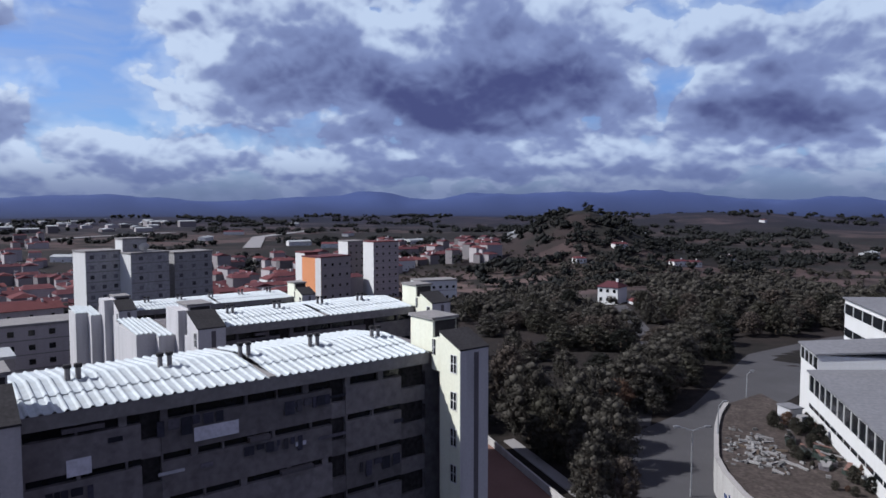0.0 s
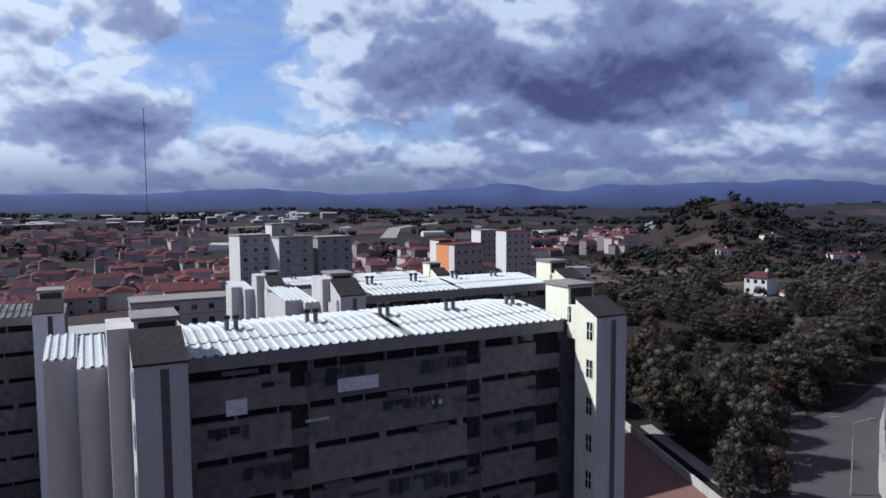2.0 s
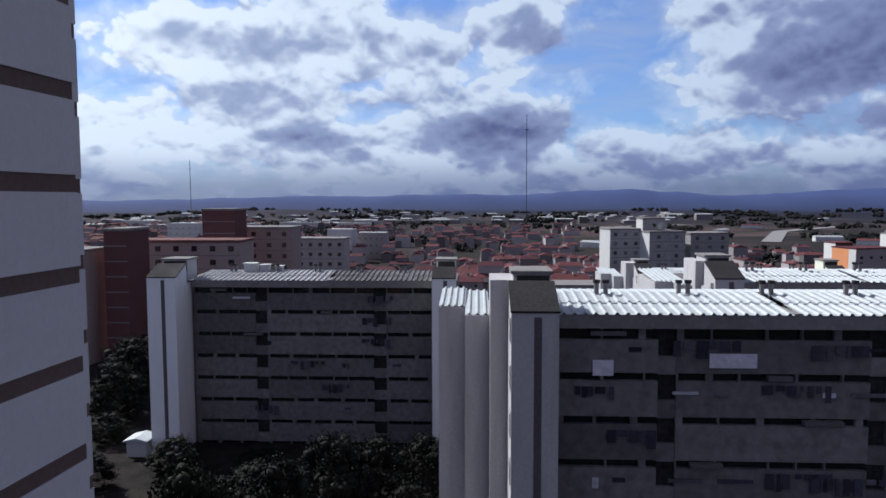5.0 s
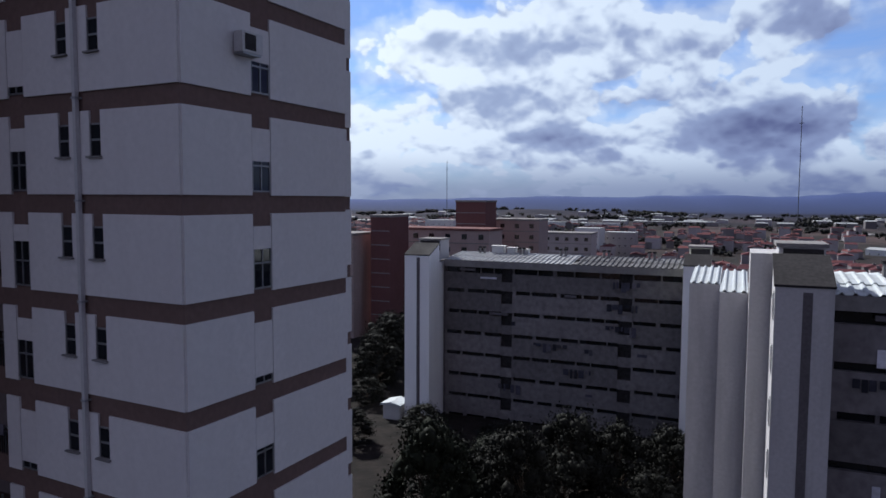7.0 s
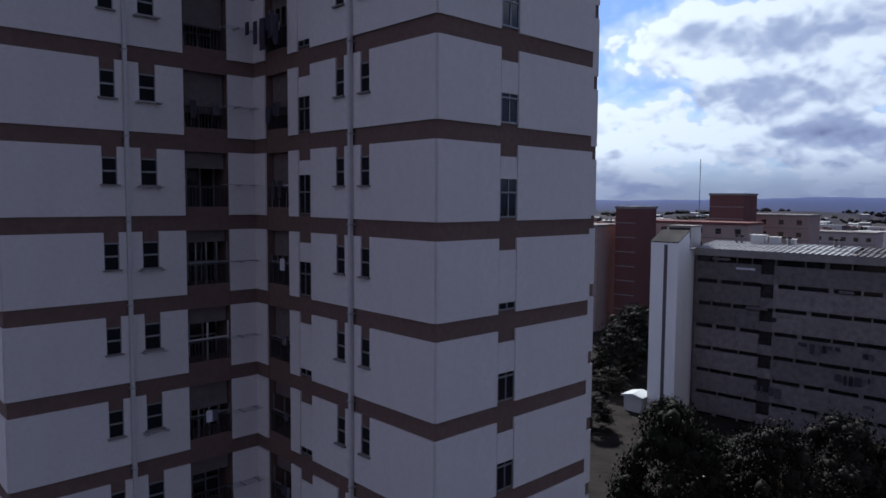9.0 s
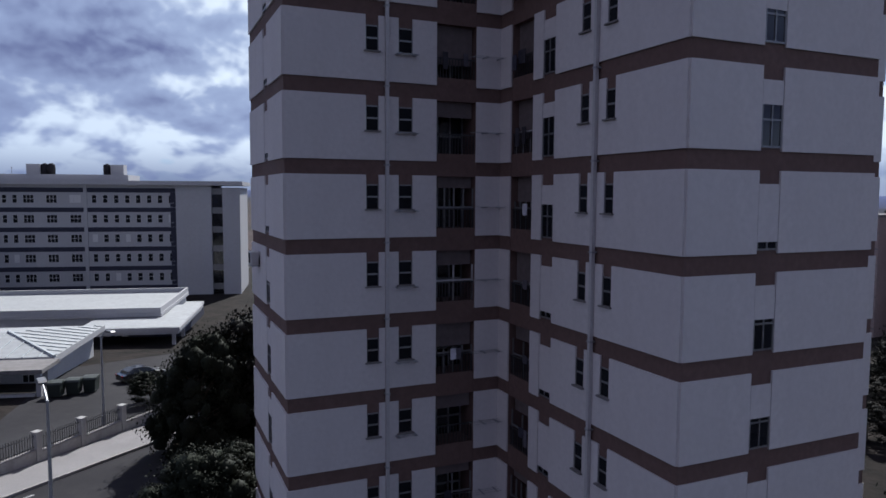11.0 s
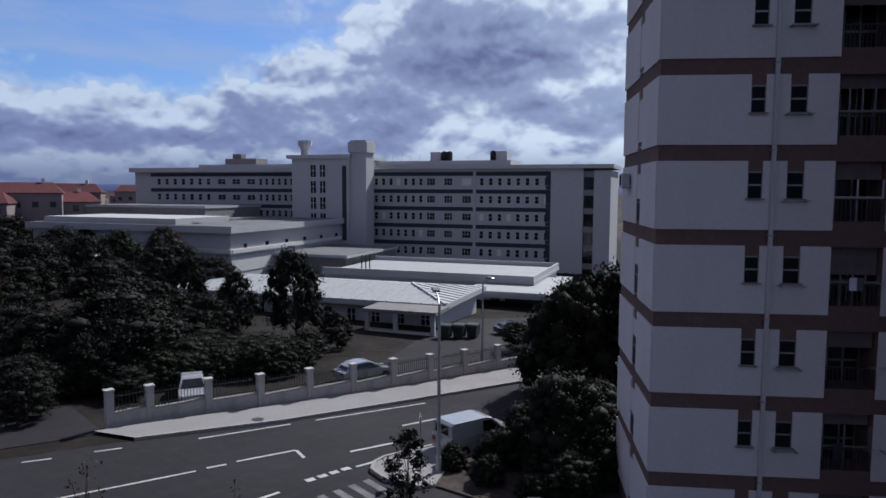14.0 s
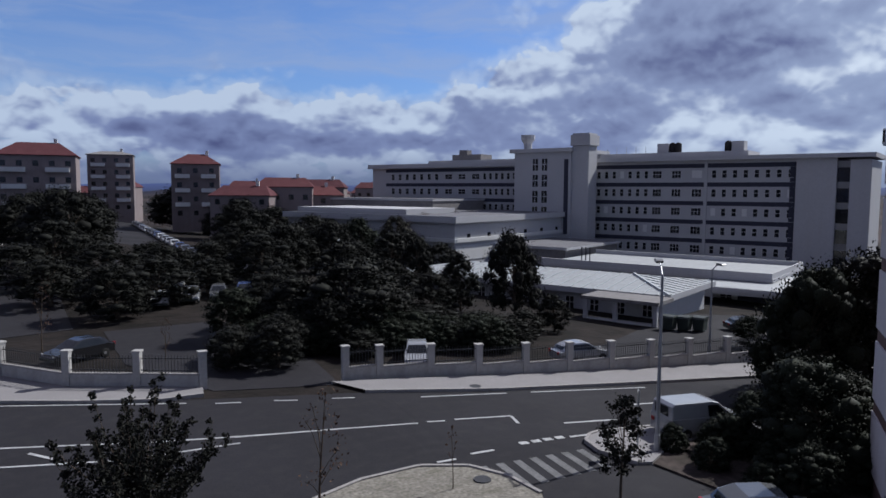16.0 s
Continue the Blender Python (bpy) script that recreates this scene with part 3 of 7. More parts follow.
def tower():
    t = thing("apartment_tower", pose(-19.04, 2.86, 0, 0, 0, 34), "tall white apartment tower with brown bands at every floor", "apartment building")
    z_base, z_top = -4.5, BAND0 + STOREY * 6
    FA, FB = ("x", 0.0, 1), ("x", -10.07, 1)            # two faces that look along +x
    FD, FE = ("y", 0.0, -1), ("y", -8.33, -1)           # two faces that look along -y
    # the brown body, with the two loggia shafts left open beside the inner corner
    body = Geo()
    body.prism([(0, 0), (0, 7.15), (-17.5, 7.15), (-17.5, -8.33), (-10.07, -8.33), (-10.07, -2.72), (-11.4, -2.72), (-11.4, -1.08), (-10.07, -1.08), (-10.07, 0), (-9.2, 0), (-9.2, 1.3), (-7.58, 1.3), (-7.58, 0)], z_base, z_top)
    part("rear_wall", Geo().box(-17.5, -2.6, 7.15, 11.2, z_base, z_top - STOREY), M["band"], t)
    part("wall", body, M["band"], t, "brown painted wall behind the white panels")
    roof = Geo().box(-17.7, 0.2, -0.2, 7.3, z_top, z_top + 0.5).box(-17.7, -9.9, -8.5, -0.2, z_top, z_top + 0.5).box(-17.5, -2.6, 7.3, 11.2, z_top - STOREY, z_top - STOREY + 0.4)
    part("roof_parapet", roof, M["plaster"], t)
    # per storey: white panels between the bands, windows, loggias
    panel_rows = [
        (FA, [(0.0, 2.5), (3.3, 7.15)], [], 0.06),
        (FB, [(-8.33, -2.72)], [(-5.45, -4.97), (-4.22, -3.67)], 0.06),
        (FB, [(-1.08, 0.0)], [], 0.06),
        (FD, [(-10.01, -9.2)], [], 0.06),
        (FD, [(-7.58, -6.94), (-6.17, 0.0)], [(-4.68, -4.22), (-3.37, -2.92)], 0.06),
        (("x", -2.6, 1), [(9.0, 11.2)], [], 0.06),
        (FE, [(-17.5, -13.8), (-13.0, -10.07)], [], 0.06),
    ]
    rng = random.Random(5)
    levels = list(range(-6, 7))
    shared = {}

    def put(name, key, make, mat, parent, z, label=""):
        """The same piece at another floor shares its mesh."""
        if key not in shared:
            shared[key] = make().mesh(name, mat)
        return part(name, shared[key], mat, parent, label, at=Matrix.Translation((0, 0, z)))

    for k in levels:
        zb = BAND0 + STOREY * k - BAND_H          # underside of a band
        z0 = zb - (STOREY - BAND_H)
        if z0 < z_base:
            continue
        for face, spans, holes, proud in panel_rows:
            for a0, a1 in spans:
                inside = [h for h in holes if a0 < h[0] < a1]

                def make(face=face, a0=a0, a1=a1, inside=inside, proud=proud):
                    low = -(STOREY - BAND_H)
                    ring = [(a0, low), (a1, low), (a1, 0)]
                    for h in reversed(inside):
                        ring += [(h[1], 0), (h[1], -1.24), (h[0], -1.24), (h[0], 0)]
                    ring.append((a0, 0))
                    axis, plane, sign = face
                    n = len(ring)
                    at_ = lambda d: [((plane + sign * d, a, z) if axis == "x" else (a, plane + sign * d, z)) for a, z in ring]
                    return Geo().add(at_(0) + at_(proud), [tuple(range(n - 1, -1, -1)), tuple(range(n, 2 * n))] + [(i, (i + 1) % n, n + (i + 1) % n, n + i) for i in range(n)])
                put("wall_panel", ("p", face, a0), make, M["plaster"], t, zb)
        # small windows in pairs
        for face, holes in ((FB, panel_rows[1][2]), (FD, panel_rows[4][2])):
            for h in holes:
                def fr(face=face, h=h):
                    g = Geo()
                    w = 0.03
                    g.box(*face_box(face, h[0], h[0] + w, 0, 0.035, -1.24, -0.34)).box(*face_box(face, h[1] - w, h[1], 0, 0.035, -1.24, -0.34))
                    g.box(*face_box(face, h[0], h[1], 0, 0.035, -0.39, -0.34)).box(*face_box(face, h[0], h[1], 0, 0.035, -0.82, -0.76))
                    return g
                win = put("window", ("f", face, h), fr, M["frame_grey"], t, zb)
                put("pane", ("g", face, h), lambda face=face, h=h: B(*face_box(face, h[0] + 0.03, h[1] - 0.03, 0, 0.012, -1.22, -0.36)), M["hglass"], win, 0)
                put("sill", ("s", face, h), lambda face=face, h=h: B(*face_box(face, h[0] - 0.06, h[1] + 0.06, 0, 0.16, -1.28, -1.23)), M["eave"], win, 0)
        # the narrow strips of kitchen windows with a blind box above
        for face, a0, a1 in ((FA, 2.5, 3.3), (FD, -6.94, -6.17), (FE, -13.8, -13.0)):
            shut = rng.random()
            top, low = -0.36, (-1.02 if shut < 0.3 else -1.3 if shut < 0.6 else -0.85 if shut < 0.75 else -1.95)
            win = put("window", ("k", face), lambda face=face, a0=a0, a1=a1: B(*face_box(face, a0 + 0.04, a1 - 0.04, 0, 0.02, -2.16, -0.36)), M["glass"], t, zb)
            fg = Geo()
            for zz in (-2.18, -1.45, -0.42):
                fg.box(*face_box(face, a0 + 0.02, a1 - 0.02, 0, 0.045, zz, zz + 0.05))
            for aa in (a0 + 0.02, (a0 + a1) / 2 - 0.02, a1 - 0.06):
                fg.box(*face_box(face, aa, aa + 0.04, 0, 0.045, -2.18, -0.37))
            part("frame", fg, M["frame_grey"], win)
            part("blind", B(*face_box(face, a0 + 0.02, a1 - 0.02, 0, 0.05, low, top)), M["plaster"], win, "pale roller blind")
        # loggias: floor fascia, brown parapet, rail, glazed back wall
        for face, a0, a1 in ((FB, -2.72, -1.08), (FD, -9.2, -7.58)):
            lg = part("loggia", B(*face_box(face, a0 - 0.0, a1 + 0.0, -1.25, -0.02, zb - 0.02, zb + BAND_H + 0.3)), M["band"], t)
            gz = B(*face_box(face, a0, a1, -1.28, -1.2, z0 + 0.3, zb))
            part("window", gz, M["glass"], lg)
            fg = Geo()
            for aa in np.linspace(a0, a1 - 0.06, 4):
                fg.box(*face_box(face, aa, aa + 0.06, -1.2, -1.15, z0 + 0.3, zb))
            fg.box(*face_box(face, a0, a1, -1.2, -1.15, z0 + 1.0, z0 + 1.07))
            part("frame", fg, M["frame_grey"], lg)
            part("top_rail", Geo().box(*face_box(face, a0, a1, -0.1, -0.05, z0 + 1.0, z0 + 1.05)), M["iron"], lg)
            for aa in np.linspace(a0 + 0.05, a1 - 0.08, 13):
                part("railing_bar", Geo().box(*face_box(face, aa, aa + 0.025, -0.09, -0.06, z0 + 0.3, z0 + 1.0)), M["iron"], lg)
            w = rng.choice((0.45, 0.6, 0.95, 1.2, 1.45))
            part("blind", B(*face_box(face, a0 + 0.05, a1 - 0.05, -0.3, -0.27, zb - w, zb - 0.02)), M["loggia_blind"], lg, "brown-grey lowered blind")
            # enclosed lower part with upright posts, on some floors
            if rng.random() < 0.7:
                fg = Geo()
                for aa in np.linspace(a0, a1 - 0.05, rng.choice((3, 4, 5))):
                    fg.box(*face_box(face, aa, aa + 0.05, -0.2, -0.15, z0 + 0.3, zb - w))
                fg.box(*face_box(face, a0, a1, -0.2, -0.15, z0 + 1.06, z0 + 1.12))
                part("screen_frame", fg, M["pipe"] if rng.random() < 0.4 else M["frame_grey"], lg)
            for _ in range(rng.randrange(3)):
                aa, hh = rng.uniform(a0 + 0.1, a1 - 0.4), rng.uniform(0.3, 0.7)
                part("washing", B(*face_box(face, aa, aa + rng.uniform(0.15, 0.35), -0.03, 0.0, z0 + 1.25 - hh, z0 + 1.25)), M[rng.choice(("cloth_dark", "cloth_mid", "cloth"))], lg)
    # rain pipes
    for face, a in ((FB, -4.68), (FD, -3.8)):
        g = Geo()
        g.box(*face_box(face, a - 0.06, a + 0.06, 0.07, 0.19, z_base, z_top))
        p = part("rain_pipe", g, M["pipe"], t)
        for k in levels:
            zz = BAND0 + STOREY * k - 0.2
            part("bracket", B(*face_box(face, a - 0.09, a + 0.09, 0.0, 0.21, zz, zz + 0.05)), M["steel"], p)
    # clothes lines on the inner corner
    for k in range(-4, 4):
        zb = BAND0 + STOREY * k - BAND_H
        g = Geo()
        for aa in (-0.85, -0.25):
            g.box(*face_box(FB, aa, aa + 0.03, 0.06, 0.55, zb - 1.2, zb - 1.16))
        for dd in (0.15, 0.3, 0.5):
            g.box(*face_box(FB, -1.4, 0.0, dd, dd + 0.012, zb - 1.17, zb - 1.158))
        part("clothes_line", g, M["steel"], t)
    # air conditioners
    for face, a, z in ((FA, 2.2, 21.45), (FE, -15.6, 10.6)):
        ac = part("air_conditioner", B(*face_box(face, a - 0.4, a + 0.4, 0.12, 0.42, z, z + 0.55)), M["pipe"], t, "white outdoor air-conditioning unit")
        f = Geo()
        f.box(*face_box(face, a - 0.3, a + 0.12, 0.42, 0.435, z + 0.06, z + 0.49))
        part("fan_grille", f, M["dim"], ac)
        part("bracket", B(*face_box(face, a - 0.35, a + 0.35, 0.06, 0.4, z - 0.06, z - 0.003)), M["steel"], ac)
    # short brackets under the right-hand window of each pair
    for k in range(-5, 5):
        zb = BAND0 + STOREY * k - BAND_H
        g = Geo().box(*face_box(FB, -4.36, -4.26, 0.06, 0.4, zb - 1.32, zb - 1.28)).box(*face_box(FB, -3.66, -3.56, 0.06, 0.4, zb - 1.32, zb - 1.28))
        for dd in (0.16, 0.27, 0.38):
            g.box(*face_box(FB, -4.36, -3.56, dd, dd + 0.012, zb - 1.29, zb - 1.278))
        part("clothes_line", g, M["steel"], t)
    # washing on the upper loggia
    zb = BAND0 + STOREY * 3 - BAND_H
    for i, (a, w, h) in enumerate(((-9.0, 0.5, 0.9), (-8.45, 0.45, 0.7), (-7.95, 0.3, 1.0), (-9.3, 0.25, 0.8), (-8.75, 0.35, 1.1), (-8.2, 0.3, 0.5), (-9.6, 0.25, 0.45), (-7.7, 0.2, 0.7))):
        g = Geo()
        g.box(*face_box(FD, a, a + w, 0.25 + 0.05 * i, 0.28 + 0.05 * i, zb - 0.95 - h, zb - 0.95))
        part("washing", g, M["cloth_dark"], t)
    part("washing", B(*face_box(FD, -8.9, -8.6, 0.16, 0.19, BAND0 + STOREY * 2 - BAND_H - 1.75, BAND0 + STOREY * 2 - BAND_H - 1.2)), M["cloth_dark"], t)


tower()

# ---- the long blocks with corrugated roofs ----
SLAB_TURN = 37.87


def corrugated(s0, s1, d0, z0, d1, z1, pitch, depth):
    """Folded sheeting between two long edges; the folds run up the slope."""
    g = Geo()
    n = max(2, int(round((s1 - s0) / pitch)))
    p = (s1 - s0) / n
    xs, hs = [], []
    for i in range(n):
        for fx, fh in ((0.0, 0.0), (0.3, 0.05), (0.46, 1.0), (0.62, 1.0), (0.78, 0.05)):
            xs.append(s0 + (i + fx) * p)
            hs.append(fh * depth)
    xs.append(s1)
    hs.append(0)
    m = len(xs)
    v = [(x, d0, z0 + h) for x, h in zip(xs, hs)] + [(x, d1, z1 + h) for x, h in zip(xs, hs)]
    v += [(x, y, z - 0.04) for x, y, z in v]
    f = [(i, i + 1, m + i + 1, m + i) for i in range(m - 1)] + [(2 * m + i, 3 * m + i, 3 * m + i + 1, 2 * m + i + 1) for i in range(m - 1)]
    f += [(i + 1, i, 2 * m + i, 2 * m + i + 1) for i in range(m - 1)] + [(m + i, m + i + 1, 3 * m + i + 1, 3 * m + i) for i in range(m - 1)]
    return g.add(v, f)


def slab(at, label, s0, s1, z_eave, z_base, loggias, joint, seed=1, stairs=(True, True), left_steps=(1.12, 2.0, 4.3), old=(), laundry=0, depth=11.0, stair_mat=None, left_width=3.1):
    """A long block: s along the front, the front looks along -y (d = -y), eave at z_eave."""
    rng = random.Random(seed)
    t = thing("apartment_block", at, label, "apartment building", "long apartment blocks")
    top = z_eave - 0.3
    stair_mat = stair_mat or M["stairwall"]
    part("wall", Geo().box(s0 - 3.0, s1 + 2.7, 0.45, depth, z_base, top), M["concrete"], t)
    part("glazing", Geo().box(s0, s1, 0.40, 0.447, z_base, top), M["glass"], t, "dark recessed windows")
    eave = Geo().box(s0, s1, -0.45, 0.44, z_eave - 0.85, z_eave)
    part("eave", eave, M["eave"], t, "grey concrete eave")
    # roof sheeting on both slopes, in two fields parted by a joint wall
    ridge = depth * 0.5
    for a, b in ((s0, joint - 0.25), (joint + 0.25, s1)):
        mat = M["sheet_old"] if a in old or (old and b in old) else M["sheet_worn" if old else "sheet"]
        for (y0, za), (y1, zc) in (((-0.5, z_eave + 0.03), (ridge * 0.42, z_eave + 0.31)), ((ridge * 0.4, z_eave + 0.37), (ridge, z_eave + 0.66)), ((ridge, z_eave + 0.66), (depth + 0.3, z_eave))):
            part("roof_sheet", corrugated(a, b, y0, za, y1, zc, 0.64, 0.13), mat, t)
    part("roof_joint", Geo().box(joint - 0.25, joint + 0.25, -0.45, depth, z_eave, z_eave + 0.12), M["eave"], t)
    # spandrels between the window ribbons, broken by the loggias
    cuts = [s0] + [c for lg in loggias for c in lg] + [s1]
    n = int((z_eave - z_base) / STOREY)
    for k in range(n + 1):
        hi = z_eave - 1.62 - STOREY * k
        lo = hi - 2.12
        for i in range(0, len(cuts), 2):
            a, b = cuts[i], cuts[i + 1]
            g = Geo().box(a, b, 0.0, 0.42, lo, hi + (0.16 if k else 0))
            # posts that break the ribbon into windows
            x = a
            while x < b - 0.6:
                w = rng.choice((0.12, 0.2, 0.45))
                g.box(x, x + w, 0.1, 0.42, hi - 0.02, hi + 0.68)
                x += w + rng.uniform(1.5, 3.4)
            part("spandrel", g, M["concrete"], t)
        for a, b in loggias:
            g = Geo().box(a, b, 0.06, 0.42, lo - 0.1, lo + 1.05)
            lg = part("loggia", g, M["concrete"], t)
            # near-black sheet in place of the shade inside the loggia
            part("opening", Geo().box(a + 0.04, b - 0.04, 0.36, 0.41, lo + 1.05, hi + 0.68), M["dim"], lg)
        if laundry and k < 6:
            for _ in range(rng.randrange(laundry)):
                x = rng.uniform(s0 + 0.5, s1 - 2.5)
                w, h = rng.choice(((0.5, 0.5), (1.1, 0.35), (2.2, 0.25), (0.4, 0.7), (0.8, 0.3), (1.6, 0.2)))
                part("washing", Geo().box(x, x + w, -0.14, -0.1, hi - 0.45 - h, hi - 0.45), rng.choice((M["cloth_dark"], M["cloth_dark"], M["cloth_dark"], M["cloth_mid"], M["cloth_mid"], M["cloth"])), t)
            # crowded lines: many garments side by side below the sills
            for _ in range(2 if laundry > 7 else 1):
                x = rng.uniform(s0 + 0.5, s1 - 5)
                drop = rng.uniform(0.0, 0.3)
                for _k in range(rng.randrange(4, 9)):
                    w, h = rng.uniform(0.2, 0.7), rng.uniform(0.3, 1.25)
                    part("washing", Geo().box(x, x + w, -0.2, -0.16, hi - drop - h, hi - drop), M[rng.choice(("cloth_dark", "cloth_dark", "cloth_dark", "cloth_dark", "cloth_mid"))], t)
                    x += w + rng.uniform(0.02, 0.3)
            # added closets and awnings of dark sheet on some bays
            if rng.random() < 0.7:
                x = rng.uniform(s0 + 1, s1 - 4)
                part("awning", Geo().box(x, x + rng.uniform(1.2, 2.6), -0.35, 0.09, hi + 0.3, hi + 0.58), M["groove"], t, "dark rolled awning")
    # vent pipes in pairs near the ridge
    for x in np.arange(s0 + 3.2, s1 - 1, 5.6):
        for dx2 in (0.0, 0.62):
            g = Geo().tube([(x + dx2, ridge * 0.86, z_eave + 0.4), (x + dx2, ridge * 0.86, z_eave + 1.35)], [0.17, 0.17], 8)
            v = part("roof_vent", g, M["eave"], t)
            part("cowl", Geo().tube([(x + dx2, ridge * 0.86, z_eave + 1.36), (x + dx2, ridge * 0.86, z_eave + 1.58)], [0.25, 0.25], 8), M["bitumen"], v)

    def stair(a, b, side):
        st = part("stair_tower", stair_body(a, b, side), stair_mat, t, "white rendered stair tower with a sloping dark roof")
        if side > 0:
            pr = [(-4.37, z_base), (-1.92, z_base), (-1.92, z_eave + 1.77), (-4.37, z_eave + 0.74)]
            # the box's dark colour stands for the shade in this gap
            part("recess", Geo().box(a + 1.7, b - 0.05, -1.88, 0.44, z_base, z_eave - 1.32), M["groove"], t, "back of the recess behind the stair tower, coloured dark for its shade")
            m = len(pr)
            part("side_wall", Geo().add([(a - 0.025, y, z) for y, z in pr] + [(a, y, z) for y, z in pr], [tuple(range(m)), tuple(range(2 * m - 1, m - 1, -1))] + [(i, m + i, m + (i + 1) % m, (i + 1) % m) for i in range(m)]), M["cream"], st, "cream painted side wall")
        yb, zt = (-1.85, z_eave + 1.82) if side > 0 else (-1.2, z_eave + 2.1)
        part("roof", Geo().add([(a - 0.05, -4.45, z_eave + 0.74), (b + 0.05, -4.45, z_eave + 0.74), (b + 0.05, yb, zt), (a - 0.05, yb, zt),
                                (a - 0.05, -4.45, z_eave + 0.86), (b + 0.05, -4.45, z_eave + 0.86), (b + 0.05, yb, zt + 0.12), (a - 0.05, yb, zt + 0.12)],
                               [(0, 3, 2, 1), (4, 5, 6, 7), (0, 1, 5, 4), (1, 2, 6, 5), (2, 3, 7, 6), (3, 0, 4, 7)]), M["bitumen"], st, "dark sloping roof")
        m = lerp(a, b, 0.55)
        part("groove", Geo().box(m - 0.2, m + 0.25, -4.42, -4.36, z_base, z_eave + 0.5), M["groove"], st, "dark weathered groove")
        lift = part("lift_room", Geo().box(a + 0.3, b - 0.1, -0.6, 2.4, z_eave, z_eave + 2.55), M["cream"] if side > 0 else M["stairwall"], t, "pale lift room on the roof")
        part("roof", Geo().box(a + 0.15, b + 0.05, -0.75, 2.55, z_eave + 2.553, z_eave + 2.75), M["eave"], lift)
        # dark sheet stands for the shaded niche in the lift room
        part("front_panel", Geo().box(a + 0.5, b - 0.2, -0.66, -0.603, z_eave + 1.0, z_eave + 2.45), M["bitumen"], lift, "lift room front, niche shade put in as dark colour")
        # glazed strips on the side wall
        for k in range(n + 1):
            z = z_eave + 0.35 - STOREY * k
            for y0, y1 in ((-4.0, -3.25),):
                win = part("window", Geo().box(a - 0.04, a + 0.02, y0, y1, z - 1.35, z), M["glass"], st)
                f = Geo().box(a - 0.07, a, y0, y0 + 0.05, z - 1.35, z).box(a - 0.07, a, y1 - 0.05, y1, z - 1.35, z).box(a - 0.07, a, (y0 + y1) / 2 - 0.03, (y0 + y1) / 2 + 0.03, z - 1.35, z)
                f.box(a - 0.07, a, y0, y1, z - 0.05, z).box(a - 0.07, a, y0, y1, z - 0.7, z - 0.64).box(a - 0.07, a, y0, y1, z - 1.4, z - 1.35)
                part("frame", f, M["frame_white"], win)
        # link with tall windows between stair and roof
        part("link", Geo().box(a + 0.15, b - 0.1, -1.89 if side > 0 else -1.19, -0.67, z_eave - 1.3, z_eave + 1.2), M["cream"] if side > 0 else M["stairwall"], t)
        win = part("window", Geo().box(a + 0.13, a + 0.15, -1.15, -0.72, z_eave - 0.1, z_eave + 1.1), M["glass"], st)
        part("frame", Geo().box(a + 0.1, a + 0.149, -0.93, -0.87, z_eave - 0.1, z_eave + 1.1).box(a + 0.1, a + 0.149, -1.15, -0.72, z_eave + 0.5, z_eave + 0.55), M["frame_white"], win)

    def stair_body(a, b, side):
        g = Geo()
        pr = [(-4.4, z_base), (0.46, z_base), (0.46, z_eave - 0.32), (-1.2, z_eave - 0.32), (-1.2, z_eave + 2.1), (-4.4, z_eave + 0.75)]
        if side > 0:
            pr = [(-4.4, z_base), (-1.9, z_base), (-1.9, z_eave + 1.8), (-4.4, z_eave + 0.75)]
        m = len(pr)
        g.add([(a, y, z) for y, z in pr] + [(b, y, z) for y, z in pr], [tuple(range(m - 1, -1, -1)), tuple(range(m, 2 * m))] + [(i, (i + 1) % m, m + (i + 1) % m, m + i) for i in range(m)])
        return g

    if stairs[1]:
        stair(s1, s1 + 2.75, 1)
    if stairs[0]:
        stair(s0 - left_width, s0 - 0.4, -1)
    if left_steps:
        e = s0 - 3.1
        part("shaft", Geo().box(e - left_steps[0], e + 0.4, 0.0, 4, z_base, z_eave + 2.1), M["stairwall"], t, "tall white shaft")
        for i, (a, b, y, z) in enumerate(((e - left_steps[0] - 1.63, e - left_steps[0] - 0.02, left_steps[1], -0.5), (e - left_steps[0] - 3.5, e - left_steps[0] - 1.65, left_steps[2], -0.3))):
            blk = part("end_block", Geo().box(a, b, y, depth - 1, z_base, z_eave + z), M["stairwall"], t, "white rendered end block stepping back")
            part("roof_sheet", corrugated(a, b, y + 0.1, z_eave + z + 0.05, depth - 1, z_eave + z + 0.6, 0.5, 0.12), M["sheet"], blk)
    return t


def at_front(x, y):
    return pose(x, y, 0, 0, 0, SLAB_TURN)


slab(at_front(-17.35, 41.85), "long grey apartment block with pale corrugated roof and white stair towers", -7.4, 20.2, 12.4, -12.5,
     [(-1.12, 0.04), (11.85, 13.0), (17.9, 20.2)], 7.2, 3, laundry=9)
front_wash = thing("bed_sheet", at_front(-17.35, 41.85), "pale bed sheet hung out on the facade", "laundry", "bed sheets")
part("cloth", Geo().box(2.0, 4.9, -0.16, -0.12, 9.05, 9.95), M["cloth"], front_wash)
front_wash = thing("bed_sheet", at_front(-17.35, 41.85), "pale bed sheet hung out beside a dark opening", "laundry", "bed sheets")
part("cloth", Geo().box(-5.2, -3.9, -0.16, -0.12, 8.5, 9.5), M["cloth"], front_wash)
slab(at_front(-73.47, 50.92), "long grey-brown apartment block with partly blackened corrugated roof", -9.3, 21.0, 9.5, -13.5,
     [(-1.5, 0.0), (13.4, 15.0)], 7.9, 4, old=(21.0,), stairs=(True, True), left_steps=None, laundry=7, stair_mat=M["white_lit"], left_width=3.9)
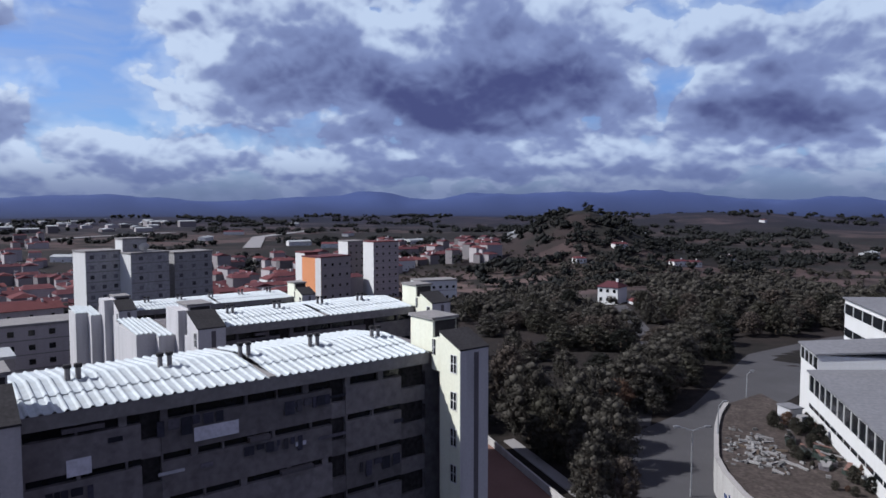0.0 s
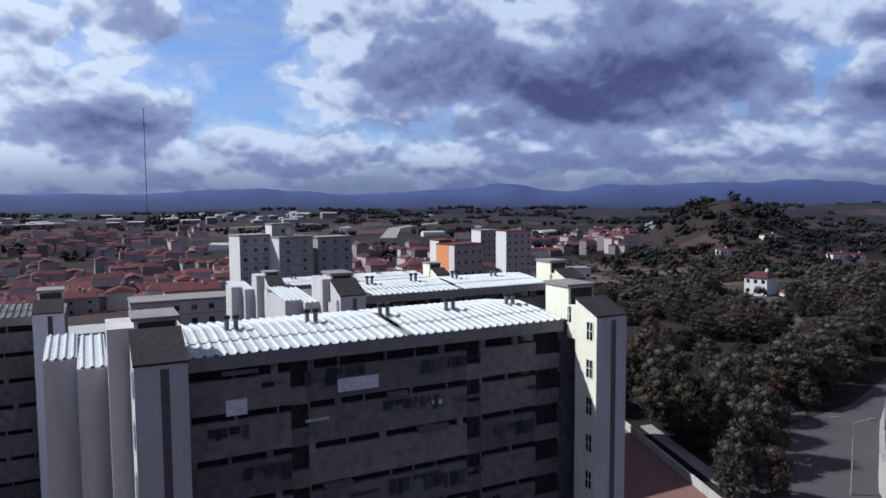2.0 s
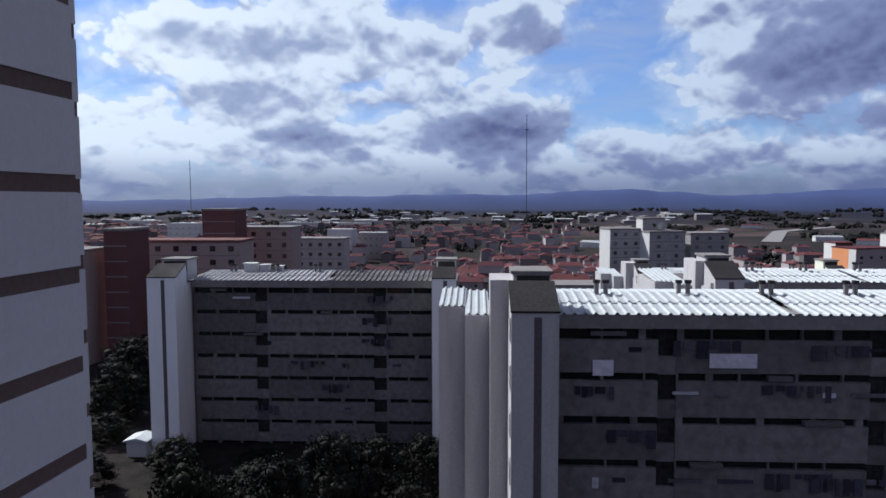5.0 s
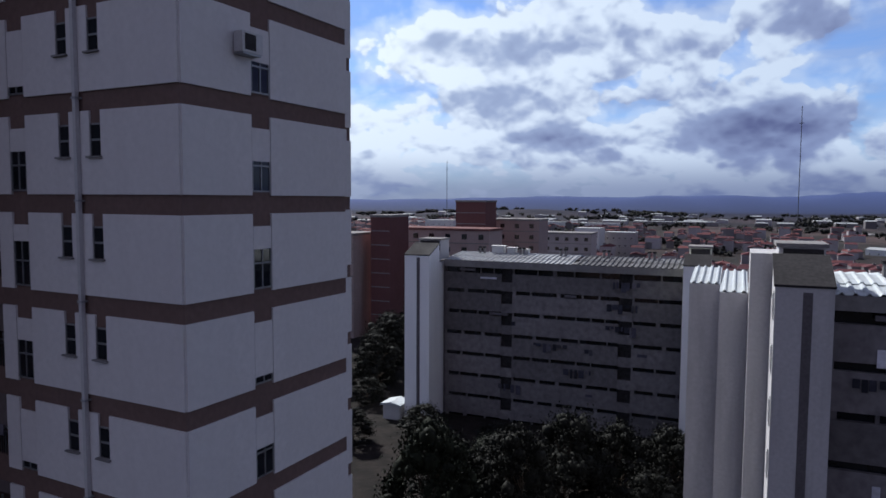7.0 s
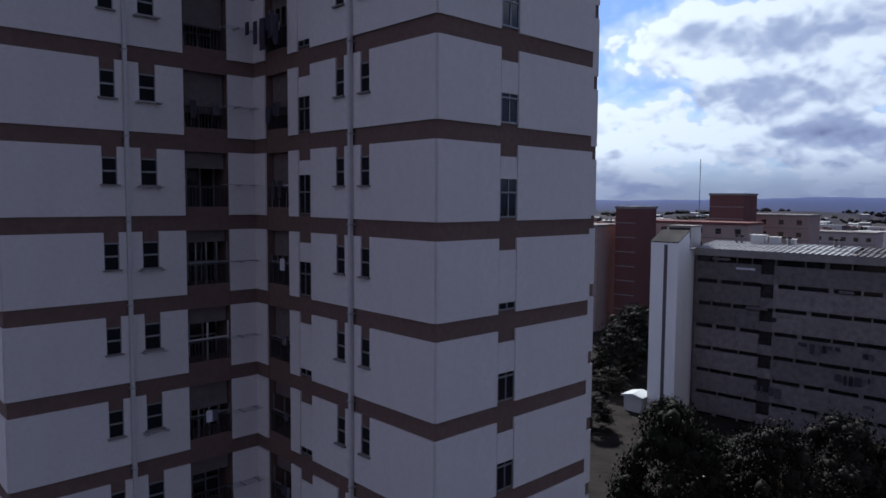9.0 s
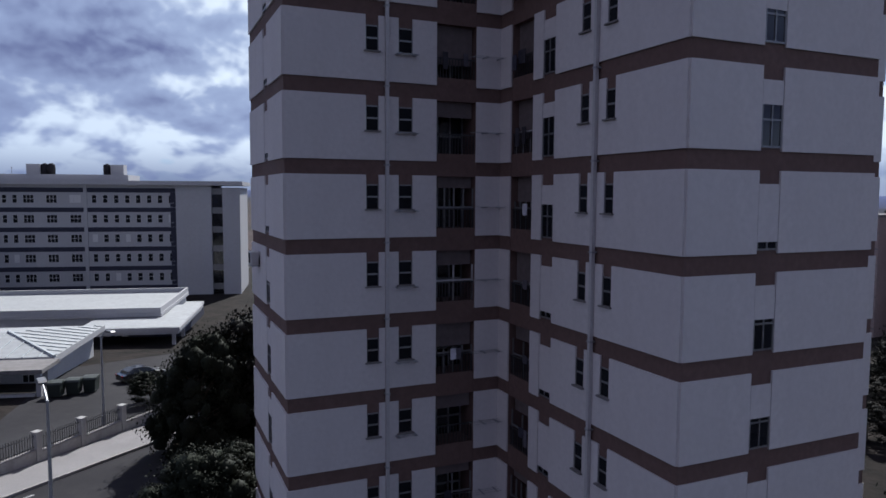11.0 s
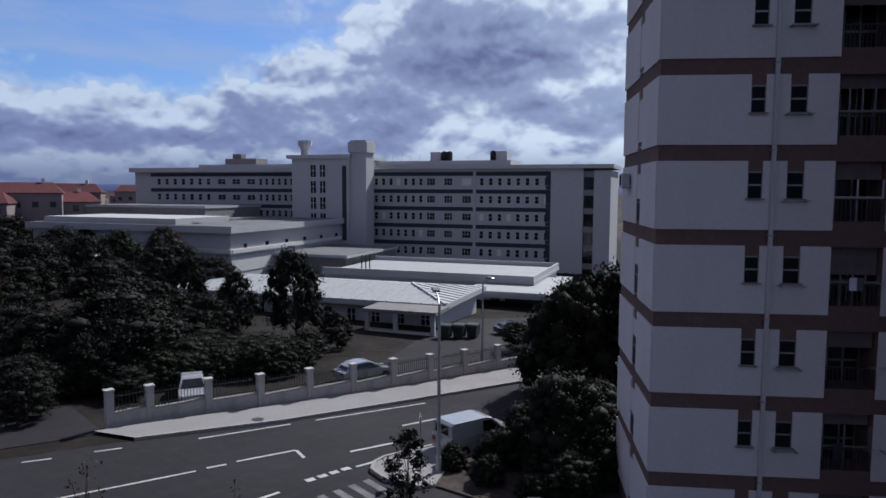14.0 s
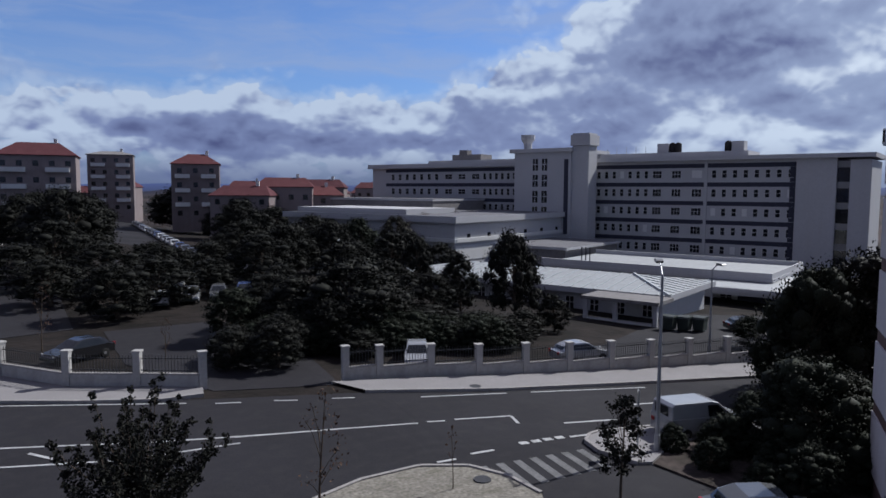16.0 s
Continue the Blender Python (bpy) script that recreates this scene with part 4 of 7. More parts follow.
slab(at_front(-17.0, 76.5), "apartment block behind, with pale corrugated roof and white stair towers", -8.5, 16.5, 11.2, -15,
     [(-1.2, 0.0), (9.8, 11.0)], 4.5, 5, laundry=3, left_steps=(0.5, 1.0, 2.0))
slab(at_front(-40.2, 122.4), "farther apartment block with pale corrugated roof", -14.0, 14.5, 6.3, -20,
     [(-2.0, 0.0), (9.0, 11.0)], 0.5, 6, laundry=0)

# boxes on the western block's roof, and a hut at its foot
for x, y, w, d, h_ in ((-4.4, 4.6, 1.6, 1.3, 1.0), (-2.3, 4.9, 1.1, 1.1, 0.8), (-0.4, 5.3, 0.9, 0.9, 0.6)):
    vb = thing("roof_box", at_front(-73.47, 50.92), "small white vent box on the corrugated roof", "vent box", "roof boxes")
    part("body", Geo().box(x, x + w, y, y + d, 9.9, 10.1 + h_), M["white"], vb)
    part("cap", Geo().box(x - 0.12, x + w + 0.12, y - 0.12, y + d + 0.12, 10.103 + h_, 10.2 + h_), M["white"], vb)
hut_ = thing("garden_hut", pose(-82.6, 38.7, -11.6, 0, 0, SLAB_TURN), "small hut with a white roof below the block", "hut")
part("wall", Geo().box(-1.2, 1.2, -1.2, 1.2, -0.4, 2.1), M["white"], hut_)
part("roof", Geo().profile([(-1.5, 2.103), (1.5, 2.103), (1.5, 2.25), (0, 2.6), (-1.5, 2.25)], -1.5, 1.5), M["sheet"], hut_)
# ---- hospital ----
def window_unit(parent, x0, x1, z0, z1, y, mullions=1, mat=None):
    """A window on a wall that looks along -y: dark pane, frame, sill."""
    w = part("window", Geo().box(x0, x1, y - 0.012, y + 0.02, z0, z1), mat or M["hglass"], parent)
    f = Geo().box(x0, x1, y - 0.06, y, z1 - 0.05, z1).box(x0, x0 + 0.05, y - 0.06, y, z0, z1).box(x1 - 0.05, x1, y - 0.06, y, z0, z1)
    f.box(x0, x1, y - 0.06, y, (z0 + z1) / 2 - 0.03, (z0 + z1) / 2 + 0.03)
    for k in range(mullions):
        m = x0 + (x1 - x0) * (k + 1) / (mullions + 1)
        f.box(m - 0.03, m + 0.03, y - 0.06, y, z0, z1)
    part("frame", f, M["frame_white"], w)
    part("sill", Geo().box(x0 - 0.08, x1 + 0.08, y - 0.14, y, z0 - 0.08, z0), M["hospital"], w)
    return w


def hospital():
    h = thing("hospital", pose(-109.17, -115.4, 0, 0, 0, 110.74), "long white hospital with dark bands and rows of small windows", "hospital")
    zb = -8.5
    part("wall", Geo().box(0, 42.6, 0, 15, zb, 15.0), M["hospital"], h)
    part("end_block", Geo().box(42.6, 49.2, -0.5, 15, zb, 15.0).box(51.3, 54.6, -0.5, 15, zb, 14.6), M["hospital"], h, "plain white end block")
    glass = part("stair_glazing", Geo().box(49.2, 51.3, 0.4, 15, zb, 14.6), M["glass"], h, "dark glazed stair strip")
    for z in np.arange(zb + 3, 14, 3.75):
        part("transom", Geo().box(49.25, 51.25, 0.2, 0.39, z, z + 1.2), M["frame_grey"], glass)
    part("cornice", Geo().box(-1, 55.2, -1.3, 15.4, 15.0, 15.8), M["hospital"], h, "projecting white cornice")
    part("left_wing", Geo().box(-64.6, -13, 0, 15, zb, 14.6), M["hospital"], h)
    part("cornice", Geo().box(-65.4, -13, -1.2, 15.4, 14.6, 15.7), M["hospital"], h)
    rng = random.Random(9)
    for k in range(6):
        z = 14.4 - 3.76 * k
        part("band", Geo().box(0.02, 42.5, -0.1, 0.0, z - 0.85, z), M["hband"], h, "dark blue-grey band")
        if k < 4:
            part("band", Geo().box(-59.6, -13, -0.1, 0.0, z - 0.85, z), M["hband"], h)
        if k == 5:
            continue
        spans = [(1.0 + i * 1.78, 1.85 + i * 1.78) for i in range(8)] + [(15.3, 17.2), (19.3, 21.2), (23.4, 25.4)] + [(27.3 + i * 1.98, 28.2 + i * 1.98) for i in range(8)]
        for i, (a, b) in enumerate(spans):
            m = M["frame_white"] if rng.random() < 0.06 else M["hglass"]
            window_unit(h, a, b, z - 2.85, z - 1.35, 0.0, 2 if b - a > 1.5 else 0, m)
        part("side_glazing", Geo().box(41.5, 42.5, -0.08, 0.0, z - 3.7, z - 0.87), M["hband"], h)
        if k < 3:
            for i in range(7):
                window_unit(h, -57.6 + i * 2.5, -56.5 + i * 2.5, z - 2.85, z - 1.35, 0.0, 0)
            for i in range(3):
                window_unit(h, -39.3 + i * 4.2, -37.0 + i * 4.2, z - 2.7, z - 1.5, 0.0, 1)
            for i in range(9):
                window_unit(h, -27.5 + i * 1.7, -26.6 + i * 1.7, z - 2.85, z - 1.35, 0.0, 0)
    part("pier", Geo().box(25.9, 26.5, -0.25, 0, zb, 15), M["hospital"], h)
    # the taller block that steps forward, with its stair windows and water towers
    mid = part("middle_block", Geo().box(-13.6, 0.4, -8, 10, zb, 17.2), M["hospital"], h, "taller white middle block")
    part("cornice", Geo().box(-14.6, 0.9, -8.6, 10.4, 17.2, 18.0), M["hospital"], mid)
    for x0 in (-8.9, -6.6):
        for k in range(4):
            z = 15.8 - 3.5 * k
            w = part("window", Geo().box(x0, x0 + 1.3, -8.03, -7.98, z - 2.6, z), M["glass"], mid)
            part("frame", Geo().box(x0, x0 + 1.3, -8.07, -8.03, z - 1.3, z - 1.2).box(x0 + 0.6, x0 + 0.68, -8.07, -8.03, z - 2.6, z), M["frame_white"], w)
    part("slot", Geo().box(-1.2, -0.2, -8.05, -7.99, zb + 8, 15.6), M["hband"], mid, "dark vertical window slot")
    part("water_tower", Geo().box(0.4, 4.2, -7.4, -3.5, zb, 21).box(0.1, 4.6, -7.8, -3.2, 18.4, 20.6), M["hospital"], h, "white shaft with a water tank on top")
    part("chimney_tower", Geo().tube([(-11.4, -6, 17.9), (-11.4, -6, 19.4), (-11.4, -6, 20.2), (-11.4, -6, 21.2)], [0.9, 0.95, 1.5, 1.6], 10), M["hospital"], h)
    # roof rooms and tanks
    part("roof_room", Geo().box(1.5, 33, 4, 13, 15.8, 17.0), M["hospital"], h)
    part("roof_room", Geo().box(-48, -20, 4, 12, 15.7, 16.6), M["hospital"], h)
    for x in (15.5, 30.8):
        part("tank_room", Geo().box(x - 1.3, x + 1.1, 5, 7.5, 17.0, 19.0), M["hospital"], h)
    for x in (17.2, 18.4, 28.6):
        part("tank", Geo().tube([(x, 6, 17.0), (x, 6, 18.0), (x, 6, 18.9), (x, 6, 19.2)], [0.7, 0.75, 0.7, 0.2], 10), M["bitumen"], h, "dark round roof tank", True)
    part("roof_room", Geo().box(-40, -31, 4, 9, 16.6, 18.0), M["eave"], h)
    part("roof_room", Geo().box(-38.5, -36, 5, 7, 18.0, 19.2), M["eave"], h)
    for i in range(5):
        x = 3 + i * 2.2
        part("antenna", Geo().bar((x, 4.6, 17), (x, 4.6, 18.4), 0.07), M["steel"], h)

    def low(name, label, x0, x1, d0, d1, z0, z1, wall, roof, over=0.4):
        b = thing(name, pose(-109.17, -115.4, 0, 0, 0, 110.74), label, "building")
        part("wall", Geo().box(x0, x1, -d1, -d0, z0, z1 - 0.5), wall, b)
        part("fascia", Geo().box(x0 - over, x1 + over, -d1 - over, -d0 + over, z1 - 0.5, z1 - 0.06), M["hospital"], b)
        part("roof", Geo().box(x0 - over + 0.15, x1 + over - 0.15, -d1 - over + 0.15, -d0 + over - 0.15, z1 - 0.06, z1), roof, b)
        return b
    flat = low("flat_roof_wing", "low white wing with a pale flat roof and parapet", 14.5, 48.3, 24.3, 44.2, -9, -2.6, M["hospital"], M["hroof"])
    part("parapet", Geo().box(14.2, 48.6, -44.5, -44.2, -2.7, -1.9).box(14.2, 48.6, -24.3, -24.0, -2.7, -1.9).box(48.3, 48.6, -44.2, -24.3, -2.7, -1.9), M["hospital"], flat)
    for i in range(3):
        part("flue", Geo().tube([(20.0 + i * 0.7, -42, -2.6), (20.0 + i * 0.7, -42, 0.0)], [0.1, 0.1], 6), M["iron"], flat)
    for i in range(6):
        window_unit(flat, 17 + i * 5, 18.6 + i * 5, -6.2, -4.8, -44.2, 1)
    can = low("entrance_canopy", "white flat canopy over a dark open entrance", 40.5, 52.2, 34, 52, -4.1, -3.2, M["hospital"], M["hroof"], 0.2)
    for x in (41.2, 51.5):
        for d in (45.0, 51.2):
            part("column", Geo().box(x - 0.2, x + 0.2, -d - 0.2, -d + 0.2, -9, -4.1), M["hospital"], can)
    low("entrance_hall", "dark glazed entrance hall under the canopy", 44.5, 51, 24, 44.9, -9, -4.2, M["hband"], M["hroof"], 0.05)
    an = low("annex", "grey and white annex with a wide roof fascia", -45, -1.7, 3, 46.6, -9, 4.3, M["hospital"], M["greyroof"], 0.8)
    part("ledge", Geo().box(-45.6, -1.3, -47.1, -46.6, -0.2, 0.5).box(-1.7, -1.2, -46.6, -3, -0.2, 0.5), M["white"], an, "white ledge round the annex")
    part("roof_upstand", Geo().box(-44, -14, -45, -30, 4.303, 5.3), M["hospital"], an)
    part("fascia_band", Geo().box(-45.9, -0.8, -47.5, -47.42, 3.2, 4.35).box(-0.88, -0.8, -47.42, -2.3, 3.2, 4.35), M["hospital"], an, "broad pale fascia")
    # sunlight on the annex side, put in as a paler strip
    part("wall_strip", Geo().box(-1.69, -1.6, -46.4, -24, -3.4, -0.8), M["white"], an, "stretch of wall made paler for the sun on it")
    for i in range(6):
        part("window", Geo().box(-1.75, -1.66, -43 + i * 6.5, -42 + i * 6.5, 0.2, 1.2), M["glass"], an)
    for i in range(8):
        window_unit(an, -43 + i * 5, -41.4 + i * 5, -3.0, -1.6, -46.6, 1)
    up = low("annex_upper_storey", "grey plant storey on the annex roof", -58, -26, 2.0, 22, 4.3, 6.9, M["eave"], M["greyroof"], 0.2)
    low("lower_wing", "long grey lower wing with small windows", -1.2, 13, 12, 34, -9, -1.0, M["eave"], M["greyroof"], 0.5)
    # gatehouse with a shallow hipped sheet roof
    k = thing("gatehouse", pose(-109.17, -115.4, 0, 0, 0, 110.74), "low white gatehouse with a pale ribbed hipped roof", "building")
    x0, x1, d0, d1, z = 8.0, 45.2, 57.6, 73.4, -1.75
    part("wall", Geo().box(x0 + 1, x1 - 1, -d1 + 1, -d0 - 1, -8, z - 0.6), M["hospital"], k)
    part("fascia", Geo().box(x0, x1, -d1, -d0, z - 0.62, z), M["hospital"], k)
    m = (d0 + d1) / 2
    rt = z + 1.0
    part("roof", Geo().add([(x0, -d1, z), (x1, -d1, z), (x1, -d0, z), (x0, -d0, z), (x0 + 7, -m, rt), (x1 - 7, -m, rt)],
                           [(0, 1, 5, 4), (1, 2, 5), (2, 3, 4, 5), (3, 0, 4)]), M["hroof"], k)
    # ribs of the roof
    for i in range(26):
        x = x0 + 0.8 + i * 1.4
        top = min(1.0, (x - x0) / 7, (x1 - x) / 7)
        part("roof_rib", Geo().bar((x, -d1 + 0.05, z + 0.03), (x, lerp(-d1, -m, top), lerp(z, rt, top) + 0.03), 0.09), M["sheet"], k)
    for i in range(11):
        y = -d1 + 0.8 + i * 1.4
        tt = 1 - abs(y + m) / (m - d0)
        part("roof_rib", Geo().bar((x1 - 0.05, y, z + 0.03), (lerp(x1, x1 - 7, tt), y, lerp(z, rt, tt) + 0.03), 0.12), M["sheet"], k)
    part("ridge_cap", Geo().bar((x1, -d1, z + 0.05), (x1 - 7, -m, rt + 0.05), 0.25), M["sheet"], k)
    for i in range(11):
        window_unit(k, 12 + i * 3.0, 13.1 + i * 3.0, -4.3, -2.9, -d1 + 1, 1)
    # porch with a screen wall before the gatehouse
    p = thing("porch", pose(-109.17, -115.4, 0, 0, 0, 110.74), "small flat-roofed porch with a slatted pale screen wall", "porch")
    part("roof", Geo().box(37.8, 45.9, -78.4, -74.2, -2.1, -1.75), M["eave"], p)
    for x in (38.0, 41.2, 45.3):
        part("post", Geo().box(x, x + 0.4, -78.2, -77.8, -7, -2.1), M["hospital"], p)
    for i in range(8):
        part("screen_slat", Geo().box(38.0, 45.1, -78.1, -77.95, -6.0 + i * 0.26, -5.82 + i * 0.26), M["white"], p)
    part("screen_back", Geo().box(38.0, 45.1, -77.94, -77.85, -6.6, -3.9), M["fencewall"], p)


hospital()

# ---- road, pavements and fence in front of the hospital ----
def strip(name, line, mat, lift, label, category, z_of=ground_z, thick=0.14, kind="structure"):
    """A flat slab over an outline in plan, laid on the ground's slope."""
    g = Geo()
    n = len(line)
    zs = [z_of(x, y) + lift for x, y in line]
    g.add([(x, y, z) for (x, y), z in zip(line, zs)] + [(x, y, z - thick) for (x, y), z in zip(line, zs)],
          [tuple(range(n)), tuple(range(2 * n - 1, n - 1, -1))] + [(i, n + i, n + (i + 1) % n, (i + 1) % n) for i in range(n)])
    return tagged(part(name, g, mat), label, category, kind=kind)


def ribbon(name, left, right, mat, lift, label, category, steps=24, thick=0.12, kind="structure"):
    """A road between two lines in plan, cut across into short pieces that follow the ground."""
    def at(line, u):
        u = u * (len(line) - 1)
        i = min(int(u), len(line) - 2)
        return lerp(line[i][0], line[i + 1][0], u - i), lerp(line[i][1], line[i + 1][1], u - i)
    g = Geo()
    rows = []
    for k in range(steps + 1):
        a, b = at(left, k / steps), at(right, k / steps)
        rows += [(*a, ground_z(*a) + lift), (*b, ground_z(*b) + lift)]
    n = len(rows)
    g.add(rows + [(x, y, z - thick) for x, y, z in rows], [(2 * k, 2 * k + 1, 2 * k + 3, 2 * k + 2) for k in range(steps)] +
          [(2 * k, 2 * k + 2, n + 2 * k + 2, n + 2 * k) for k in range(steps)] + [(2 * k + 1, n + 2 * k + 1, n + 2 * k + 3, 2 * k + 3) for k in range(steps)])
    return tagged(part(name, g, mat), label, category, kind=kind)


road = ribbon("road", [(40, -63), (0.7, -42.4), (-8, -37.9), (-16.6, -34.4), (-24, -31.9), (-40.4, -28.5), (-90, -17)],
              [(40, -44), (2, -27.5), (-8, -22.0), (-14, -18), (-24, -14), (-40, -9), (-88, 0)], M["asphalt"], 0.03,
              "grey asphalt road with worn white markings", "road", 60)
side_road = strip("side_road", [(-14, -20.5), (-22.0, -22.6), (-22.6, -19.6), (-21, -12), (-24, 0), (-12, 2), (-6, -12), (-8, -19)], M["asphalt"], 0.036, "asphalt side street mouth", "road")
pavement_far = ribbon("pavement", [(-15.6, -37.0), (-24.8, -35.0), (-34.4, -33.2), (-44.6, -31.6), (-60, -29)], [(-16.6, -34.5), (-24, -31.95), (-32.1, -30.2), (-40.4, -28.5), (-58, -25)],
                      M["pave"], 0.17, "pale paved footway with a raised kerb", "pavement", 30, 0.2)
pavement_left = ribbon("pavement", [(40, -66), (0.6, -48.0), (-2.5, -43.6), (-5.9, -41.6), (-9.0, -39.9)], [(40, -63.0), (0.7, -42.4), (-3.0, -40.2), (-6.6, -38.4), (-8.7, -38.3)],
                       M["pave"], 0.17, "pale paved footway with a raised kerb", "pavement", 24, 0.2)
kerb_line = [(-16.55, -34.45), (-24, -31.9), (-32.1, -30.15), (-40.4, -28.5), (-58, -25)]


def kerb_run(line, lift=0.19):
    k = thing("kerb", Matrix.Identity(4), "row of grey kerb stones along the footway", "kerb", kind="structure")
    for (xa, ya), (xb, yb) in zip(line, line[1:]):
        L = math.hypot(xb - xa, yb - ya)
        n = max(1, int(L / 1.0))
        for i in range(n):
            p, q = i / n, (i + 0.985) / n
            a, b = (lerp(xa, xb, p), lerp(ya, yb, p)), (lerp(xa, xb, q), lerp(ya, yb, q))
            part("kerb_stone", Geo().bar((*a, ground_z(*a) + lift - 0.1), (*b, ground_z(*b) + lift - 0.1), 0.16, 0.24), M["kerb"], k)


kerb_run(kerb_line)
# bush shade on the paved corner, laid as a dark earth sheet
strip("planting_bed", [(-24.6, -20.36), (-27, -20.86), (-32.4, -20.16), (-40, -18), (-38, -12), (-27, -12), (-23.2, -16), (-22.9, -19.56)], M["earth"], 0.12, "dark earth sheet standing for bush shade on the paving", "planting bed")
kerb_run([(16, -50.4), (0.7, -42.4), (-3.0, -40.2), (-6.6, -38.4), (-8.7, -38.3)])
island = strip("verge_island", [(-9.0, -22.9), (-11.2, -23.6), (-13.8, -23.6), (-15.5, -22.6), (-16.3, -21.0), (-16.4, -19.1), (-14.5, -16.0), (-10, -15.5), (-7.5, -19)], M["grass"], 0.16,
               "dry grass island with a pale kerb", "verge")
kerb_run([(-7.5, -22.0), (-9.0, -22.9), (-11.2, -23.6), (-13.8, -23.6), (-15.5, -22.6), (-16.3, -21.0), (-16.4, -19.1)], 0.2)
corner = strip("pavement", [(-22.2, -22.9), (-23.0, -23.5), (-23.8, -23.65), (-27.0, -23.1), (-33, -21.8), (-32.4, -20.2), (-27, -20.9), (-24.6, -20.4), (-22.9, -19.6), (-22.3, -19.8), (-21.8, -21.6)], M["pave"], 0.17, "pale paved street corner with rounded kerb", "pavement")
kerb_run([(-33, -21.8), (-27.0, -23.1), (-23.8, -23.65), (-23.0, -23.5), (-22.2, -22.9), (-21.8, -21.6), (-22.3, -19.8)], 0.2)


def marking(ax, ay, bx, by, width, lift=0.05, mat=None):
    a, b = (ax, ay), (bx, by)
    n = max(1, int(math.hypot(bx - ax, by - ay) / 3))
    pts = [(lerp(ax, bx, i / n), lerp(ay, by, i / n)) for i in range(n + 1)]
    nx, ny = -(by - ay), bx - ax
    L = math.hypot(nx, ny)
    nx, ny = nx / L * width / 2, ny / L * width / 2
    g = Geo()
    top = [(x + nx, y + ny, ground_z(x, y) + lift) for x, y in pts] + [(x - nx, y - ny, ground_z(x, y) + lift) for x, y in pts]
    m = n + 1
    g.add(top + [(x, y, z - 0.012) for x, y, z in top], [(i + m, i + 1 + m, i + 1, i) for i in range(n)] + [(0, m, 3 * m, 2 * m), (n, 2 * m + n, 3 * m + n, m + n)] +
          [(i, i + 1, 2 * m + i + 1, 2 * m + i) for i in range(n)] + [(m + i + 1, m + i, 3 * m + i, 3 * m + i + 1) for i in range(n)])
    tagged(part("road_marking", g, mat or M["paint"]), "worn white painted road line", "road marking", "road markings", "structure")


for m_ in [(4, -43.6, -7.6, -37.4), (-8.9, -36.6, -10.1, -36.1), (-11.7, -35.5, -12.8, -34.95), (-14.5, -34.3, -15.6, -33.8), (-19, -32.5, -24, -31.3), (-25.5, -30.95, -33, -29.1)]:
    marking(*m_, 0.13)
for m_ in [(8, -38.2, -3.8, -32.9), (8, -35.4, -3.5, -30.8), (-5, -32.3, -9.9, -30.6), (-4.5, -30.6, -8.4, -30.2), (-8.4, -31.05, -16.5, -28.5), (-17.05, -28.5, -17.95, -28.3), (-18.5, -28.3, -21.5, -27.65)]:
    marking(*m_, 0.14)
for m_ in [(-21.5, -27.6, -21.1, -26.5), (-23.3, -25.6, -26.3, -24.95), (-28.4, -26.8, -30.9, -26.35), (-14.75, -23.8, -15.6, -23.7), (-16.5, -23.9, -17.7, -23.9), (-22.1, -23.85, -23.4, -23.7),
           (-0.4, -33.6, -1.3, -32.3), (2.6, -35.0, 1.7, -33.6), (5.4, -36.4, 4.6, -34.9)]:
    marking(*m_, 0.16)
for i in range(4):
    marking(-19.3 - i * 0.68, -24.1 + i * 0.03, -19.75 - i * 0.68, -24.05 + i * 0.03, 0.32)
for i in range(7):                         # zebra crossing over the side street
    x = -15.6 - i * 0.86
    marking(x - 0.5, -22.5 + i * 0.03, x - 0.1, -20.0 - i * 0.03, 0.36, 0.05, M["paint_worn"])
manhole = tagged(part("manhole_cover", Geo().tube([(-22.9, -32.9, ground_z(-22.9, -32.9) + 0.16), (-22.9, -32.9, ground_z(-22.9, -32.9) + 0.19)], [0.36, 0.34], 16), M["iron"]), "dark round iron manhole cover in the footway", "manhole cover")
tagged(part("manhole_cover", Geo().tube([(-15.2, -21.2, ground_z(-15, -21) + 0.15), (-15.2, -21.2, ground_z(-15, -21) + 0.19)], [0.36, 0.34], 16), M["iron"]), "dark round iron manhole cover beside the grass island", "manhole cover")


